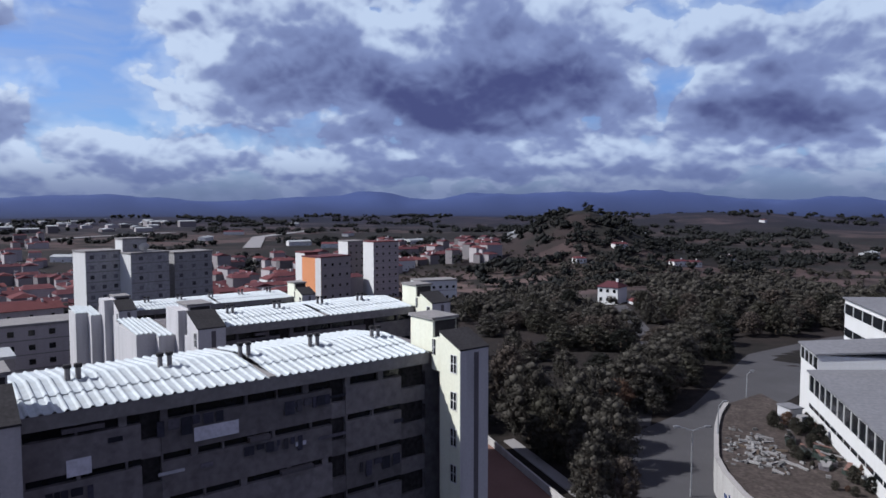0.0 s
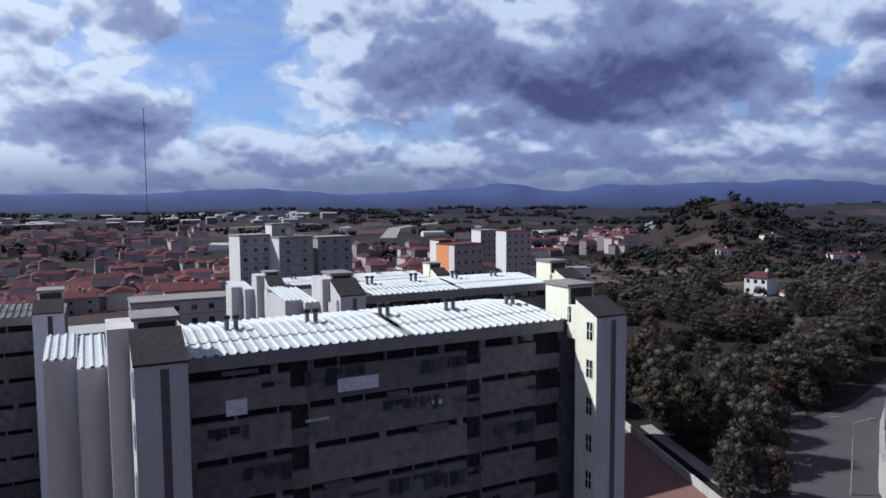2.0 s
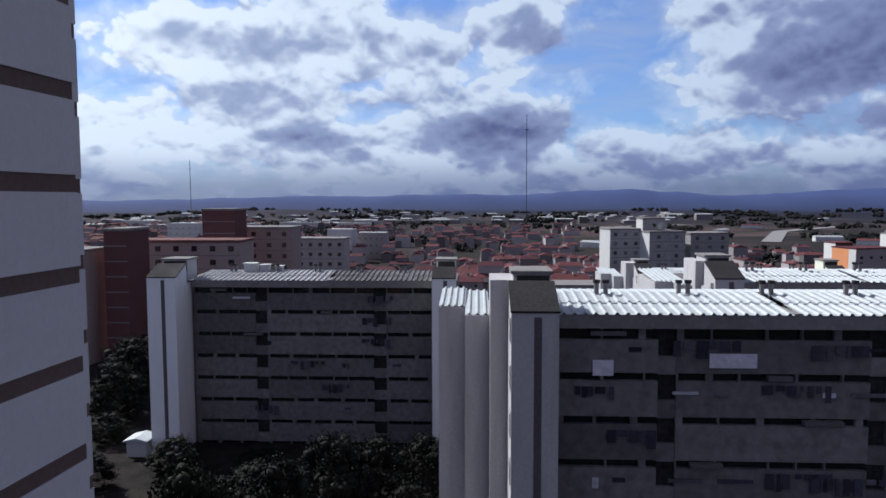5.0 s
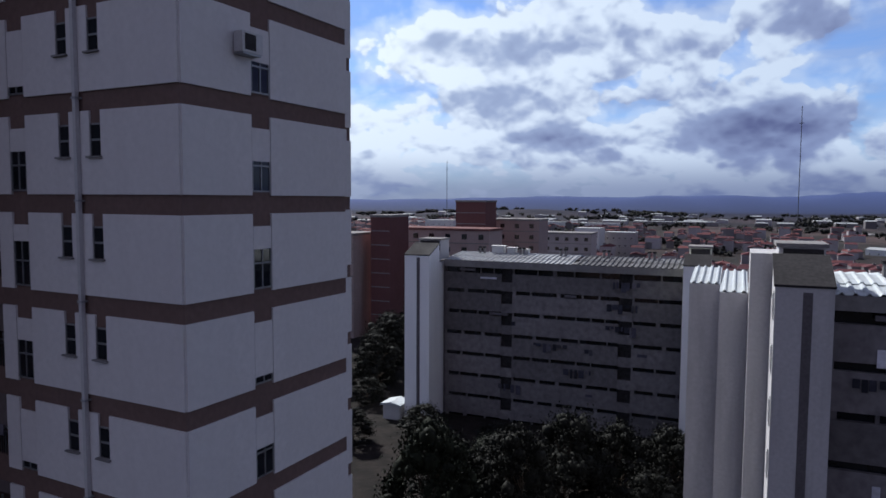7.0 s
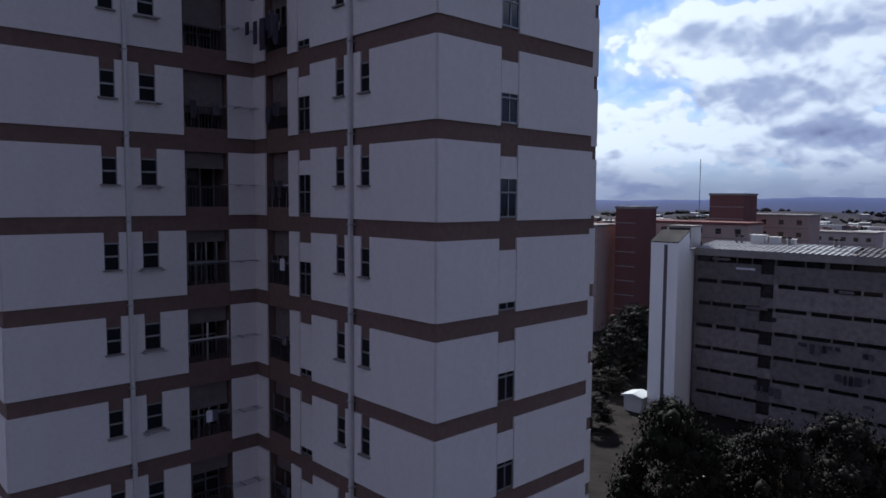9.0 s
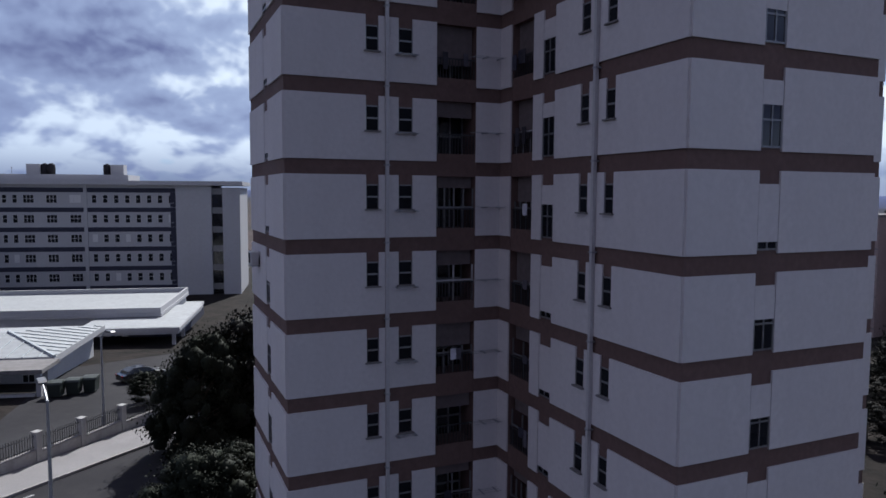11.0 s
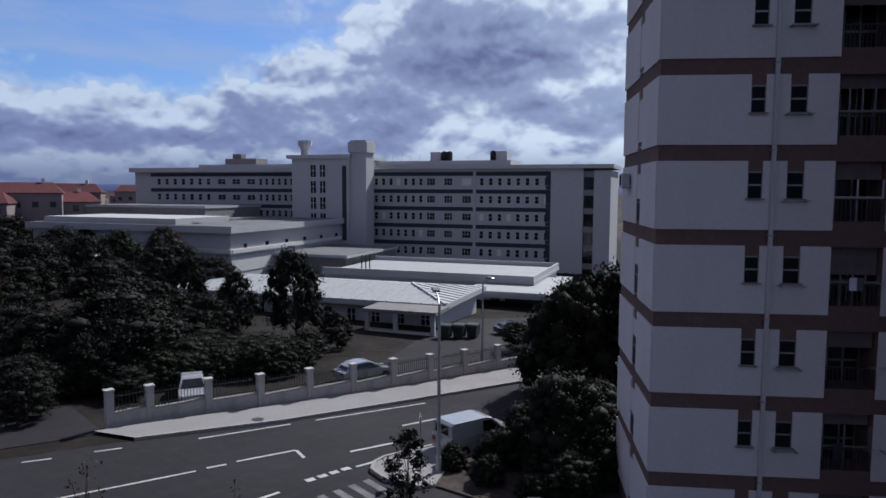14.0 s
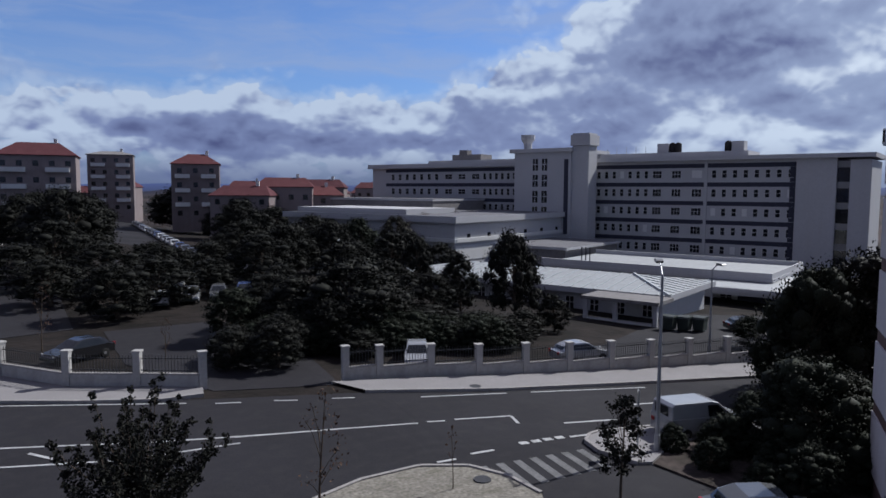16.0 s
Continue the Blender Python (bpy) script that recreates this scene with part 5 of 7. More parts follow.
def fence(line, label):
    """Masonry fence: a low wall between pillars, iron bars above."""
    for n, ((xa, ya), (xb, yb)) in enumerate(zip(line, line[1:])):
        z = (ground_z(xa, ya) + ground_z(xb, yb)) / 2 + 0.1
        L, turn = math.hypot(xb - xa, yb - ya), math.degrees(math.atan2(yb - ya, xb - xa))
        f = thing("fence_bay", pose(xa, ya, z, 0, 0, turn), label, "fence", "fence bays")
        part("pillar", Geo().box(-0.2, 0.2, -0.2, 0.2, -0.6, 2.0), M["fencewall"], f)
        part("pillar_cap", Geo().box(-0.25, 0.25, -0.25, 0.25, 2.003, 2.1), M["fencewall"], f)
        part("low_wall", Geo().box(0.2, L - 0.2, -0.12, 0.12, -0.6, 0.72), M["fencewall"], f)
        part("coping", Geo().box(0.2, L - 0.2, -0.16, 0.16, 0.723, 0.8), M["kerb"], f)
        part("rail", Geo().box(0.2, L - 0.2, -0.02, 0.02, 1.62, 1.66), M["iron"], f)
        part("rail", Geo().box(0.2, L - 0.2, -0.02, 0.02, 0.95, 0.99), M["iron"], f)
        k = int((L - 0.5) / 0.17)
        for i in range(k):
            x = 0.3 + (L - 0.6) * i / max(1, k - 1)
            part("bar", bar_mesh, M["iron"], f, at=Matrix.Translation((x, 0, 0.8)))
    xa, ya = line[-1]
    f = thing("fence_pillar", pose(xa, ya, ground_z(xa, ya) + 0.1), "pale rendered end pillar of the fence", "pillar")
    part("pillar", Geo().box(-0.2, 0.2, -0.2, 0.2, -0.6, 2.0), M["fencewall"], f)
    part("pillar_cap", Geo().box(-0.25, 0.25, -0.25, 0.25, 2.003, 2.1), M["fencewall"], f)


bar_mesh = Geo().box(-0.013, 0.013, -0.013, 0.013, 0.0, 1.05).mesh("bar", M["iron"])
fence([(-16.6, -37.3), (-18.7, -37.0), (-21.9, -36.3), (-24.8, -35.3), (-28.0, -34.6), (-31.1, -33.9), (-34.3, -33.3), (-37.5, -32.7), (-40.9, -32.2), (-44.5, -31.7), (-48.2, -31.0)],
      "pale masonry fence bay with iron bars above a low wall")
fence([(10.5, -53.5), (5.4, -51.0), (0.7, -48.4), (-2.5, -43.9), (-5.9, -41.8), (-9.0, -39.8)], "pale masonry fence bay with iron bars beside the gateway")


def street_lamp(x, y, z, height, arm, turn, label, double=False):
    s = thing("street_lamp", pose(x, y, z, 0, 0, turn), label, "street lamp", "street lamps")
    part("base", Geo().tube([(0, 0, -0.1), (0, 0, 0.9), (0, 0, 0.95)], [0.13, 0.13, 0.1], 10), M["steel"], s)
    part("pole", Geo().tube([(0, 0, 0.95), (0, 0, height)], [0.095, 0.06], 10), M["steel"], s)
    for sign in ((1, -1) if double else (1,)):
        part("arm", Geo().tube([(0, 0, height - 0.1), (sign * arm * 0.5, 0, height + 0.22), (sign * arm, 0, height + 0.42)], [0.045, 0.04, 0.035], 8), M["steel"], s)
        hd_ = Geo().profile([(0, -0.06), (0.75, -0.04), (0.82, 0.02), (0.7, 0.1), (0.1, 0.1), (-0.05, 0.04)], -0.16, 0.16)
        hd_.v = [(sign * (arm - 0.1 + a), b, height + 0.42 + c) for a, b, c in hd_.v]
        lamp = part("lamp_head", hd_, M["frame_grey"], s)
        ln = Geo().box(0.1, 0.66, -0.12, 0.12, -0.085, -0.062)
        ln.v = [(sign * (arm - 0.1 + a), b, height + 0.42 + c) for a, b, c in ln.v]
        part("lens", ln, M["lamp_glass"], lamp)
    return s


street_lamp(-24.2, -20.5, -2.85, 8.1, 1.3, 227, "tall grey steel street lamp with a single arm on the corner")
street_lamp(-45.7, -34.1, -3.95, 6.9, 0.8, 70, "grey steel street lamp behind the fence")
street_lamp(29.8, 81.5, -11.2, 8.2, 1.6, 0, "double-armed street lamp beside the retaining wall", True)

sg = thing("yield_sign", pose(-23.4, -20.9, -2.62, 0, 0, 40), "triangular road sign seen from its grey back", "road sign")
part("pole", Geo().tube([(0, 0, 0), (0, 0, 2.7)], [0.035, 0.03], 8), M["steel"], sg)
part("plate", Geo().profile([(-0.45, 2.75), (0, 1.95), (0.45, 2.75)], -0.055, -0.035), M["steel"], sg)

# ---- trees ----
def leaf_cloud(rng, centres, radii, per, size, squash=0.8):
    """Small leaves set in clumps: four corners each, turned at random."""
    c = np.repeat(np.asarray(centres), per, axis=0)
    r = np.repeat(np.asarray(radii), per)[:, None]
    d = rng.normal(size=c.shape)
    d /= np.linalg.norm(d, axis=1)[:, None]
    p = c + d * r * np.clip(np.abs(rng.normal(0.85, 0.28, (len(c), 1))), 0.3, 1.6) * np.array([1, 1, squash])
    a = rng.normal(size=c.shape)
    a /= np.linalg.norm(a, axis=1)[:, None]
    b = np.cross(a, rng.normal(size=c.shape))
    b /= np.linalg.norm(b, axis=1)[:, None]
    s = size * rng.uniform(0.6, 1.35, (len(c), 1))
    quads = np.stack([p - a * s * 0.5, p + b * s * 0.32, p + a * s * 0.5, p - b * s * 0.32], axis=1)
    return quads.reshape(-1, 3)


def crown_mesh(name, leaves, mat, rng, centres, radii, core, squash=0.8):
    """Leaves round shaded inner masses of twigs, in one mesh."""
    bm = bmesh.new()
    bmesh.ops.create_icosphere(bm, subdivisions=1, radius=1.0)
    iv = np.array([v.co[:] for v in bm.verts])
    fi = np.array([[v.index for v in f.verts] for f in bm.faces])
    bm.free()
    c = np.asarray(centres)
    nv = len(iv)
    lump = iv[None] * (np.asarray(radii)[:, None, None] * core) * rng.uniform(0.7, 1.25, (len(c), nv, 1)) * np.array([1, 1, squash]) + c[:, None]
    tri = (fi[None] + (np.arange(len(c)) * nv)[:, None, None]).reshape(-1, 3)
    n = len(leaves) // 4
    me = bpy.data.meshes.new(name)
    me.vertices.add(4 * n + len(c) * nv)
    me.vertices.foreach_set("co", np.concatenate([leaves, lump.reshape(-1, 3)]).astype(np.float32).ravel())
    loops = np.concatenate([np.arange(4 * n), tri.ravel() + 4 * n]).astype(np.int32)
    me.loops.add(len(loops))
    me.loops.foreach_set("vertex_index", loops)
    me.polygons.add(n + len(tri))
    me.polygons.foreach_set("loop_start", np.concatenate([np.arange(0, 4 * n, 4), 4 * n + 3 * np.arange(len(tri))]).astype(np.int32))
    me.materials.append(mat)
    me.update(calc_edges=True)
    me.validate()
    return me


def leaf_mesh(name, verts, mat):
    me = bpy.data.meshes.new(name)
    n = len(verts) // 4
    me.vertices.add(4 * n)
    me.vertices.foreach_set("co", verts.astype(np.float32).ravel())
    me.loops.add(4 * n)
    me.loops.foreach_set("vertex_index", np.arange(4 * n, dtype=np.int32))
    me.polygons.add(n)
    me.polygons.foreach_set("loop_start", np.arange(0, 4 * n, 4, dtype=np.int32))
    me.materials.append(mat)
    me.update(calc_edges=True)
    me.validate()
    return me


def make_tree(seed, h, r, mat, clumps=46, per=60, leaf=0.26, trunk=0.2, low=0.22, name="tree", label="", round_top=1.0, core=0.62):
    """Trunk and limbs under a crown of many leaves; the outline is uneven, with gaps between the clumps."""
    rng = np.random.default_rng(seed)
    t = thing(name, Matrix.Identity(4), label, "tree", "trees")
    g = Geo()
    lean = rng.normal(0, 0.06 * h, 2)
    pts = [(lean[0] * k * k, lean[1] * k * k, h * 0.85 * k) for k in (0, 0.25, 0.5, 0.75, 1)]
    g.tube(pts, [trunk, trunk * 0.8, trunk * 0.6, trunk * 0.38, trunk * 0.14], 8)
    centres, radii = [], []
    for i in range(clumps):
        k = (i + rng.uniform(0, 1)) / clumps
        z = h * (low + (1 - low) * k)
        wide = math.sin(math.pi * min(1.0, 0.14 + 0.86 * k ** 0.85)) ** 0.6 * round_top if k < 0.98 else 0.25
        a, q = rng.uniform(0, 6.283), r * wide * rng.uniform(0.35, 1.0) ** 0.6
        centres.append((lean[0] * k + math.cos(a) * q, lean[1] * k + math.sin(a) * q, min(z, h - 0.1)))
        radii.append(r * rng.uniform(0.13, 0.36))
        if i % 4 == 0:
            z0 = z * 0.62
            s = (z0 / (h * 0.85)) ** 2
            g.tube([(lean[0] * s, lean[1] * s, z0), tuple((np.array([lean[0] * s, lean[1] * s, z0]) + np.array(centres[-1])) / 2 + [0, 0, 0.12 * h * rng.uniform(0, 0.5)]), centres[-1]], [trunk * 0.3, trunk * 0.18, 0.015], 6)
    part("trunk", g, M["bark"], t)
    part("crown", crown_mesh("crown", leaf_cloud(rng, centres, radii, per, leaf), mat, rng, centres, radii, core), mat, t)
    return t


def plant(model, x, y, height, radius, base_h, base_r, turn, z=None):
    sx, sz = 0.86 * radius / base_r, 0.95 * height / base_h
    return copy_thing(model, pose(x, y, ground_z(x, y) - 0.05 if z is None else z, 0, 0, turn) @ Matrix.Diagonal((sx, sx, sz, 1)))


BASE_H, BASE_R = 7.0, 3.2
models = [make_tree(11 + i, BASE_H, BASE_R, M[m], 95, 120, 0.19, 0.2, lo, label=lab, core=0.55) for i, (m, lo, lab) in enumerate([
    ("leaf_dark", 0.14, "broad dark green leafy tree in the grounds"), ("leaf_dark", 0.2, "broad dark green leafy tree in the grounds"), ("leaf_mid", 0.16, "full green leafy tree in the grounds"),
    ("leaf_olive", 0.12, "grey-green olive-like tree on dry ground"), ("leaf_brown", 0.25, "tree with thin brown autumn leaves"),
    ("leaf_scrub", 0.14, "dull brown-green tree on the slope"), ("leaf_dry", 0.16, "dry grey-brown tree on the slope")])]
spare = list(models)
rt = random.Random(21)

GROUNDS = [(-21.3, -48.0, 6.2, 5.1, 0), (-40.2, -51.5, 8.7, 3.1, 1), (-39.0, -59.0, 6.1, 2.4, 0), (-41.5, -72.3, 6.7, 2.2, 1), (-14.7, -52.0, 4.0, 2.8, 2), (-7.6, -65.0, 4.8, 3.6, 0), (-7.1, -106.5, 10.5, 6.5, 1),
           (-8.4, -79.6, 5.4, 4.6, 0), (-62.3, -169.4, 11.0, 9.0, 1), (-38.5, -140.1, 10.0, 5.9, 0), (-39.1, -197.6, 12.3, 9.8, 1), (-73.1, -152.1, 7.5, 5.5, 4), (-40.8, -46.5, 3.4, 1.8, 0), (-24.0, -45.9, 3.1, 2.1, 2),
           (-45.5, -22.5, 9.1, 4.4, 0), (-17.6, -55.7, 4.6, 3.4, 1)]
GROUNDS_FAR = [(-11.5, -70, 4.6, 4.2, 0), (-14.5, -84, 4.6, 4.0, 1), (-20, -86, 5, 4, 0), (-3, -74, 4.6, 4, 1), (-1, -86, 5, 4.5, 0), (-7, -119, 9.0, 5.5, 0), (-1.5, -126, 9.0, 6, 1), (-11, -131, 8.5, 5, 0), (6, -132, 8, 5, 0), (-4, -150, 9, 6, 1), (-42.6, -106.7, 6.5, 3.7, 0), (-17.7, -75.9, 3.8, 3.0, 1), (-31.9, -73.8, 5.9, 3.9, 0), (-22.9, -67.0, 4.2, 3.0, 0), (-51.7, -30.2, 5.3, 2.9, 0), (-52.4, -34.5, 2.8, 2.0, 2), (-30.8, -50.4, 2.2, 2.9, 0),
               (-34.4, -48.0, 1.9, 2.9, 0), (-12.1, -45.5, 2.4, 1.9, 0), (-15.5, -45.3, 2.9, 2.3, 1), (-27.5, -47.5, 2.4, 2.6, 0), (-20, -43.0, 2.0, 2.0, 0), (-50, -112, 7, 5, 0), (-28, -100, 7, 5, 1), (-56, -130, 8, 6, 0)]
COURT = [(-96, 42, 8.6, 4.4, 0), (-104, 47, 9.2, 4.8, 1), (-98, 36, 4.6, 3.4, 0), (-90, 31, 3.6, 3.0, 1), (-82, 27, 4.2, 3.2, 0), (-76, 30, 4.4, 3.2, 1), (-110, 50, 9.4, 5, 0), (-45.8, 23.8, 12.5, 4.4, 2), (-44.2, 31.9, 11.0, 3.8, 0), (-46.4, 37.6, 10.8, 4.6, 0), (-45.1, 42.9, 9.2, 4.2, 1), (-115.6, 52.8, 7.2, 4.6, 0), (-89.4, 37.5, 4.0, 2.6, 0), (-42.6, 47.3, 9.0, 4.2, 1), (-100, 44, 5, 3.4, 0), (-50, 29, 9, 4, 1),
         (-52, 36, 7.5, 4, 0), (-60, 40, 4.6, 3.6, 2), (-38, 40, 8, 3.4, 0), (-118, 60, 10, 6, 1), (-57, 46, 3.6, 3.0, 0), (-66, 44, 3.4, 3.0, 1), (-74, 38, 4.0, 3.4, 0)]
NORTH = [(22.5, 90.5, 9.5, 4.0, 5), (17.0, 78.5, 8.0, 3.0, 5), (18.5, 86.5, 8.5, 3.6, 5), (15.5, 94.5, 10, 4.4, 3), (13.0, 102.0, 11.5, 5.2, 5), (23.4, 106.3, 10, 4.9, 5), (32.0, 117.0, 9.7, 5.8, 5), (38.5, 124.0, 9.4, 5.7, 5), (47.0, 137.0, 9.0, 5.7, 5), (10.8, 112.0, 12, 4.9, 6), (35.5, 124.3, 9.5, 4.6, 5),
         (57.0, 155.0, 9.0, 5.9, 5), (28.3, 113.7, 6, 3.4, 4), (21, 79, 6, 2.6, 6), (20, 98, 11, 4.6, 5), (4, 108, 12, 5, 5)]
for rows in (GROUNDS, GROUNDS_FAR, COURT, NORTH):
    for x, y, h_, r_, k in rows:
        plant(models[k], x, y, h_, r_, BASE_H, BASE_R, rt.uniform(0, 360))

FENCE_SIDE = [(-11.5, -43.5, 2.6, 1.8, 0), (-14.2, -42.2, 3.0, 2.0, 0), (-19.5, -45.5, 3.8, 2.6, 1), (-27.5, -43.0, 2.2, 1.9, 0), (-30.5, -41.5, 2.0, 1.8, 1), (-33.5, -42.5, 2.2, 2.0, 0), (-36.5, -45.5, 2.4, 2.0, 0), (-25.5, -50.5, 5.2, 3.4, 0),
              (-18.0, -50.0, 4.8, 3.2, 0), (-27.0, -58.0, 5.2, 3.6, 0), (-33.0, -55.0, 4.6, 3.0, 0), (-33, -63, 5, 3.4, 1), (-36, -78, 6, 4, 0), (-25, -80, 6.4, 4.6, 0), (-14, -90, 4.4, 3.6, 1)]
LANE_SIDE = [(-34, -112, 8, 5, 0), (-36, -126, 9, 6, 1), (-32, -92, 7, 5, 0), (-46, -120, 8, 5.5, 1), (-50, -150, 9, 6, 0), (-55, -98, 6.5, 4.5, 0), (-12, -140, 8, 6, 0), (-6, -120, 8, 6.0, 1), (-14, -160, 8, 5, 0), (-48, -92, 6.5, 4, 0), (-4, -94, 7, 5, 0), (-52, -84, 5.5, 3.6, 1),
             (-58, -140, 7, 5, 1), (-66, -135, 7, 5, 0), (-42, -165, 9, 6, 1)]
for rows in (FENCE_SIDE, LANE_SIDE):
    for x, y, h_, r_, k in rows:
        plant(models[k], x, y, h_, r_, BASE_H, BASE_R, rt.uniform(0, 360))

# woods on the slope: the nearest trees singly
road_keep = [((17, 90), (39, 96), 9), ((39, 96), (46, 114), 9), ((48, 114), (79, 151), 11), ((79, 151), (130, 170), 13), ((30, 108), (52, 178), 2.5), ((52, 178), (61, 238), 2.5)]


def near_segment(x, y, seg):
    (ax, ay), (bx, by), w = seg
    t = max(0, min(1, ((x - ax) * (bx - ax) + (y - ay) * (by - ay)) / ((bx - ax) ** 2 + (by - ay) ** 2)))
    return math.hypot(x - lerp(ax, bx, t), y - lerp(ay, by, t)) < w


def clear_of_roads(x, y):
    return not any(near_segment(x, y, s) for s in road_keep) and not (x > 40 + (y - 96) * 0.42 and y < 152) and math.hypot(x - 60, y - 243) > 13


count = 0
while count < 190:
    y = rt.uniform(112, 232)
    x = rt.uniform(-6, 40 + y * 0.62)
    if not clear_of_roads(x, y) or noise.noise((x / 30, y / 30, 1)) < -0.28:
        continue
    plant(models[rt.choice((5, 5, 3, 6, 5, 0))], x, y, rt.uniform(3.5, 8.0), rt.uniform(2.3, 4.6), BASE_H, BASE_R, rt.uniform(0, 360))
    count += 1


def woods(name, spots, mat, label, size, per=9, clumps=8):
    """Many far crowns in one mesh."""
    rng = np.random.default_rng(len(spots))
    c, r = [], []
    for x, y, h_, r_ in spots:
        z = ground_z(x, y)
        for _ in range(clumps):
            a, q = rng.uniform(0, 6.283), r_ * math.sqrt(rng.uniform(0, 1)) * 0.75
            c.append((x + q * math.cos(a), y + q * math.sin(a), z + h_ * rng.uniform(0.25, 0.85)))
            r.append(r_ * rng.uniform(0.3, 0.5))
    me = crown_mesh(name, leaf_cloud(rng, c, r, per, size), mat, rng, c, r, 0.7)
    tagged(part(name, me, mat), label, "woodland", kind="stuff")


spots = {"a": [], "b": [], "c": [], "d": []}
while len(spots["a"]) < 1250:
    y = rt.uniform(215, 560)
    x = rt.uniform(-25 + (y - 215) * 0.05, 30 + y * 0.72)
    dry = math.exp(-(((x - 20) / 60) ** 2 + ((y - 420) / 130) ** 2))
    if clear_of_roads(x, y) and noise.noise((x / 45, y / 45, 2)) > -0.25 + 0.75 * dry:
        spots["a"].append((x, y, rt.uniform(2.8, 6.5), rt.uniform(1.9, 4.2)))
while len(spots["b"]) < 420:
    a, q = rt.uniform(0, 6.283), 190 * math.sqrt(rt.random())
    x, y = 150 + q * math.cos(a) * 1.1, 705 + q * math.sin(a)
    if x < 105 and y < 690 and rt.random() < 0.8:
        continue
    spots["b"].append((x, y, rt.uniform(5, 10), rt.uniform(4, 7)))
while len(spots["c"]) < 1500:
    d, yaw = rt.uniform(330, 2600), rt.uniform(-34, 78)
    x, y = -d * math.sin(radians(yaw)), d * math.cos(radians(yaw))
    if noise.noise((x / 190, y / 190, 5)) > 0.08 + (0.1 if d < 700 else 0):
        k = 1 + d / 1800
        spots["c"].append((x, y, rt.uniform(3, 5.5) * k, rt.uniform(4, 8) * k))
while len(spots["d"]) < 420:                     # scattered olive bushes on the dry slope
    x, y = rt.uniform(-60, 110), rt.uniform(290, 640)
    if noise.noise((x / 16, y / 16, 7)) > -0.1:
        spots["d"].append((x, y, rt.uniform(2, 3.6), rt.uniform(1.3, 2.6)))
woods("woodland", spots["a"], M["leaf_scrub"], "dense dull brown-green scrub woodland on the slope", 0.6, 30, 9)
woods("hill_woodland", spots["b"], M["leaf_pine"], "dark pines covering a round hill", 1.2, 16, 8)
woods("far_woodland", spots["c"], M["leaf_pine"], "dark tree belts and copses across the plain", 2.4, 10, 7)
woods("olive_scrub", spots["d"], M["leaf_olive"], "scattered olive bushes on dry terraces", 0.5, 16, 5)

# street trees near the camera
def shoot_tree(seed, h, r, mat, shoots, label):
    """A young tree of many rising shoots, each leafy along its upper part."""
    rng = np.random.default_rng(seed)
    t = thing("street_tree", Matrix.Identity(4), label, "tree", "trees")
    g = Geo().tube([(0, 0, -0.3), (0.03, 0, h * 0.16), (0, 0.05, h * 0.34)], [0.09, 0.08, 0.06], 8)
    centres, radii = [], []
    for i in range(shoots):
        a, out = 2.4 * i + rng.uniform(-0.3, 0.3), r * math.sqrt((i + 0.5) / shoots)
        top = h * (1.0 - 0.45 * (out / r) ** 2) * rng.uniform(0.7, 1.0)
        p0, p2 = np.array([0, 0, h * rng.uniform(0.1, 0.3)]), np.array([math.cos(a) * out, math.sin(a) * out, top])
        p1 = (p0 + p2) / 2 + np.array([math.cos(a) * out * 0.22, math.sin(a) * out * 0.22, -0.08 * h])
        pts = [tuple((1 - k) ** 2 * p0 + 2 * k * (1 - k) * p1 + k * k * p2) for k in (0, 0.25, 0.5, 0.75, 1)]
        g.tube(pts, [0.035, 0.028, 0.02, 0.013, 0.006], 5)
        for k in np.linspace(0.3, 1.0, 10):
            q = (1 - k) ** 2 * p0 + 2 * k * (1 - k) * p1 + k * k * p2
            centres.append(q + rng.normal(0, 0.07, 3))
            radii.append(lerp(0.4, 0.1, k) * rng.uniform(0.8, 1.2))
    part("trunk", g, M["bark"], t)
    part("crown", crown_mesh("crown", leaf_cloud(rng, centres, radii, 42, 0.12, 1.0), mat, rng, centres, radii, 0.3), mat, t)
    return t


big = shoot_tree(51, 5.7, 3.0, M["leaf_dark"], 30, "young street tree of rising leafy shoots")
big.matrix_basis = pose(-3.4, -23.7, ground_z(-3.2, -23.8) - 0.1)
thin = make_tree(52, 4.7, 1.0, M["leaf_brown"], 26, 8, 0.11, 0.06, 0.3, "street_tree", "nearly bare young tree with few brown leaves", 0.9, 0.01)
thin.matrix_basis = pose(-8.7, -21.6, ground_z(-8.7, -21.6))
sap = make_tree(53, 2.5, 0.3, M["leaf_brown"], 10, 8, 0.07, 0.025, 0.5, "sapling", "thin bare sapling on the grass island", 0.8, 0.01)
sap.matrix_basis = pose(-13.8, -21.1, ground_z(-13.8, -21.1) + 0.1)
small = make_tree(54, 3.9, 0.95, M["leaf_dark"], 34, 80, 0.12, 0.06, 0.3, "street_tree", "small upright tree with dark leaves", 0.9, 0.4)
small.matrix_basis = pose(-18.8, -17.5, ground_z(-18.8, -17.5))
for x, y, h_, r_ in ((-1.6, -54.5, 5.1, 0.9), (-8.4, -47.6, 3.2, 0.6)):
    plant(thin, x, y, h_, r_, 4.7, 1.0, 40)
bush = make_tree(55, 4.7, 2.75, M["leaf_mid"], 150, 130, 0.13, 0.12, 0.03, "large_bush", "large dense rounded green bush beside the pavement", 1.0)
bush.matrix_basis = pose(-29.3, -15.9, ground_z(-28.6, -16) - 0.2)
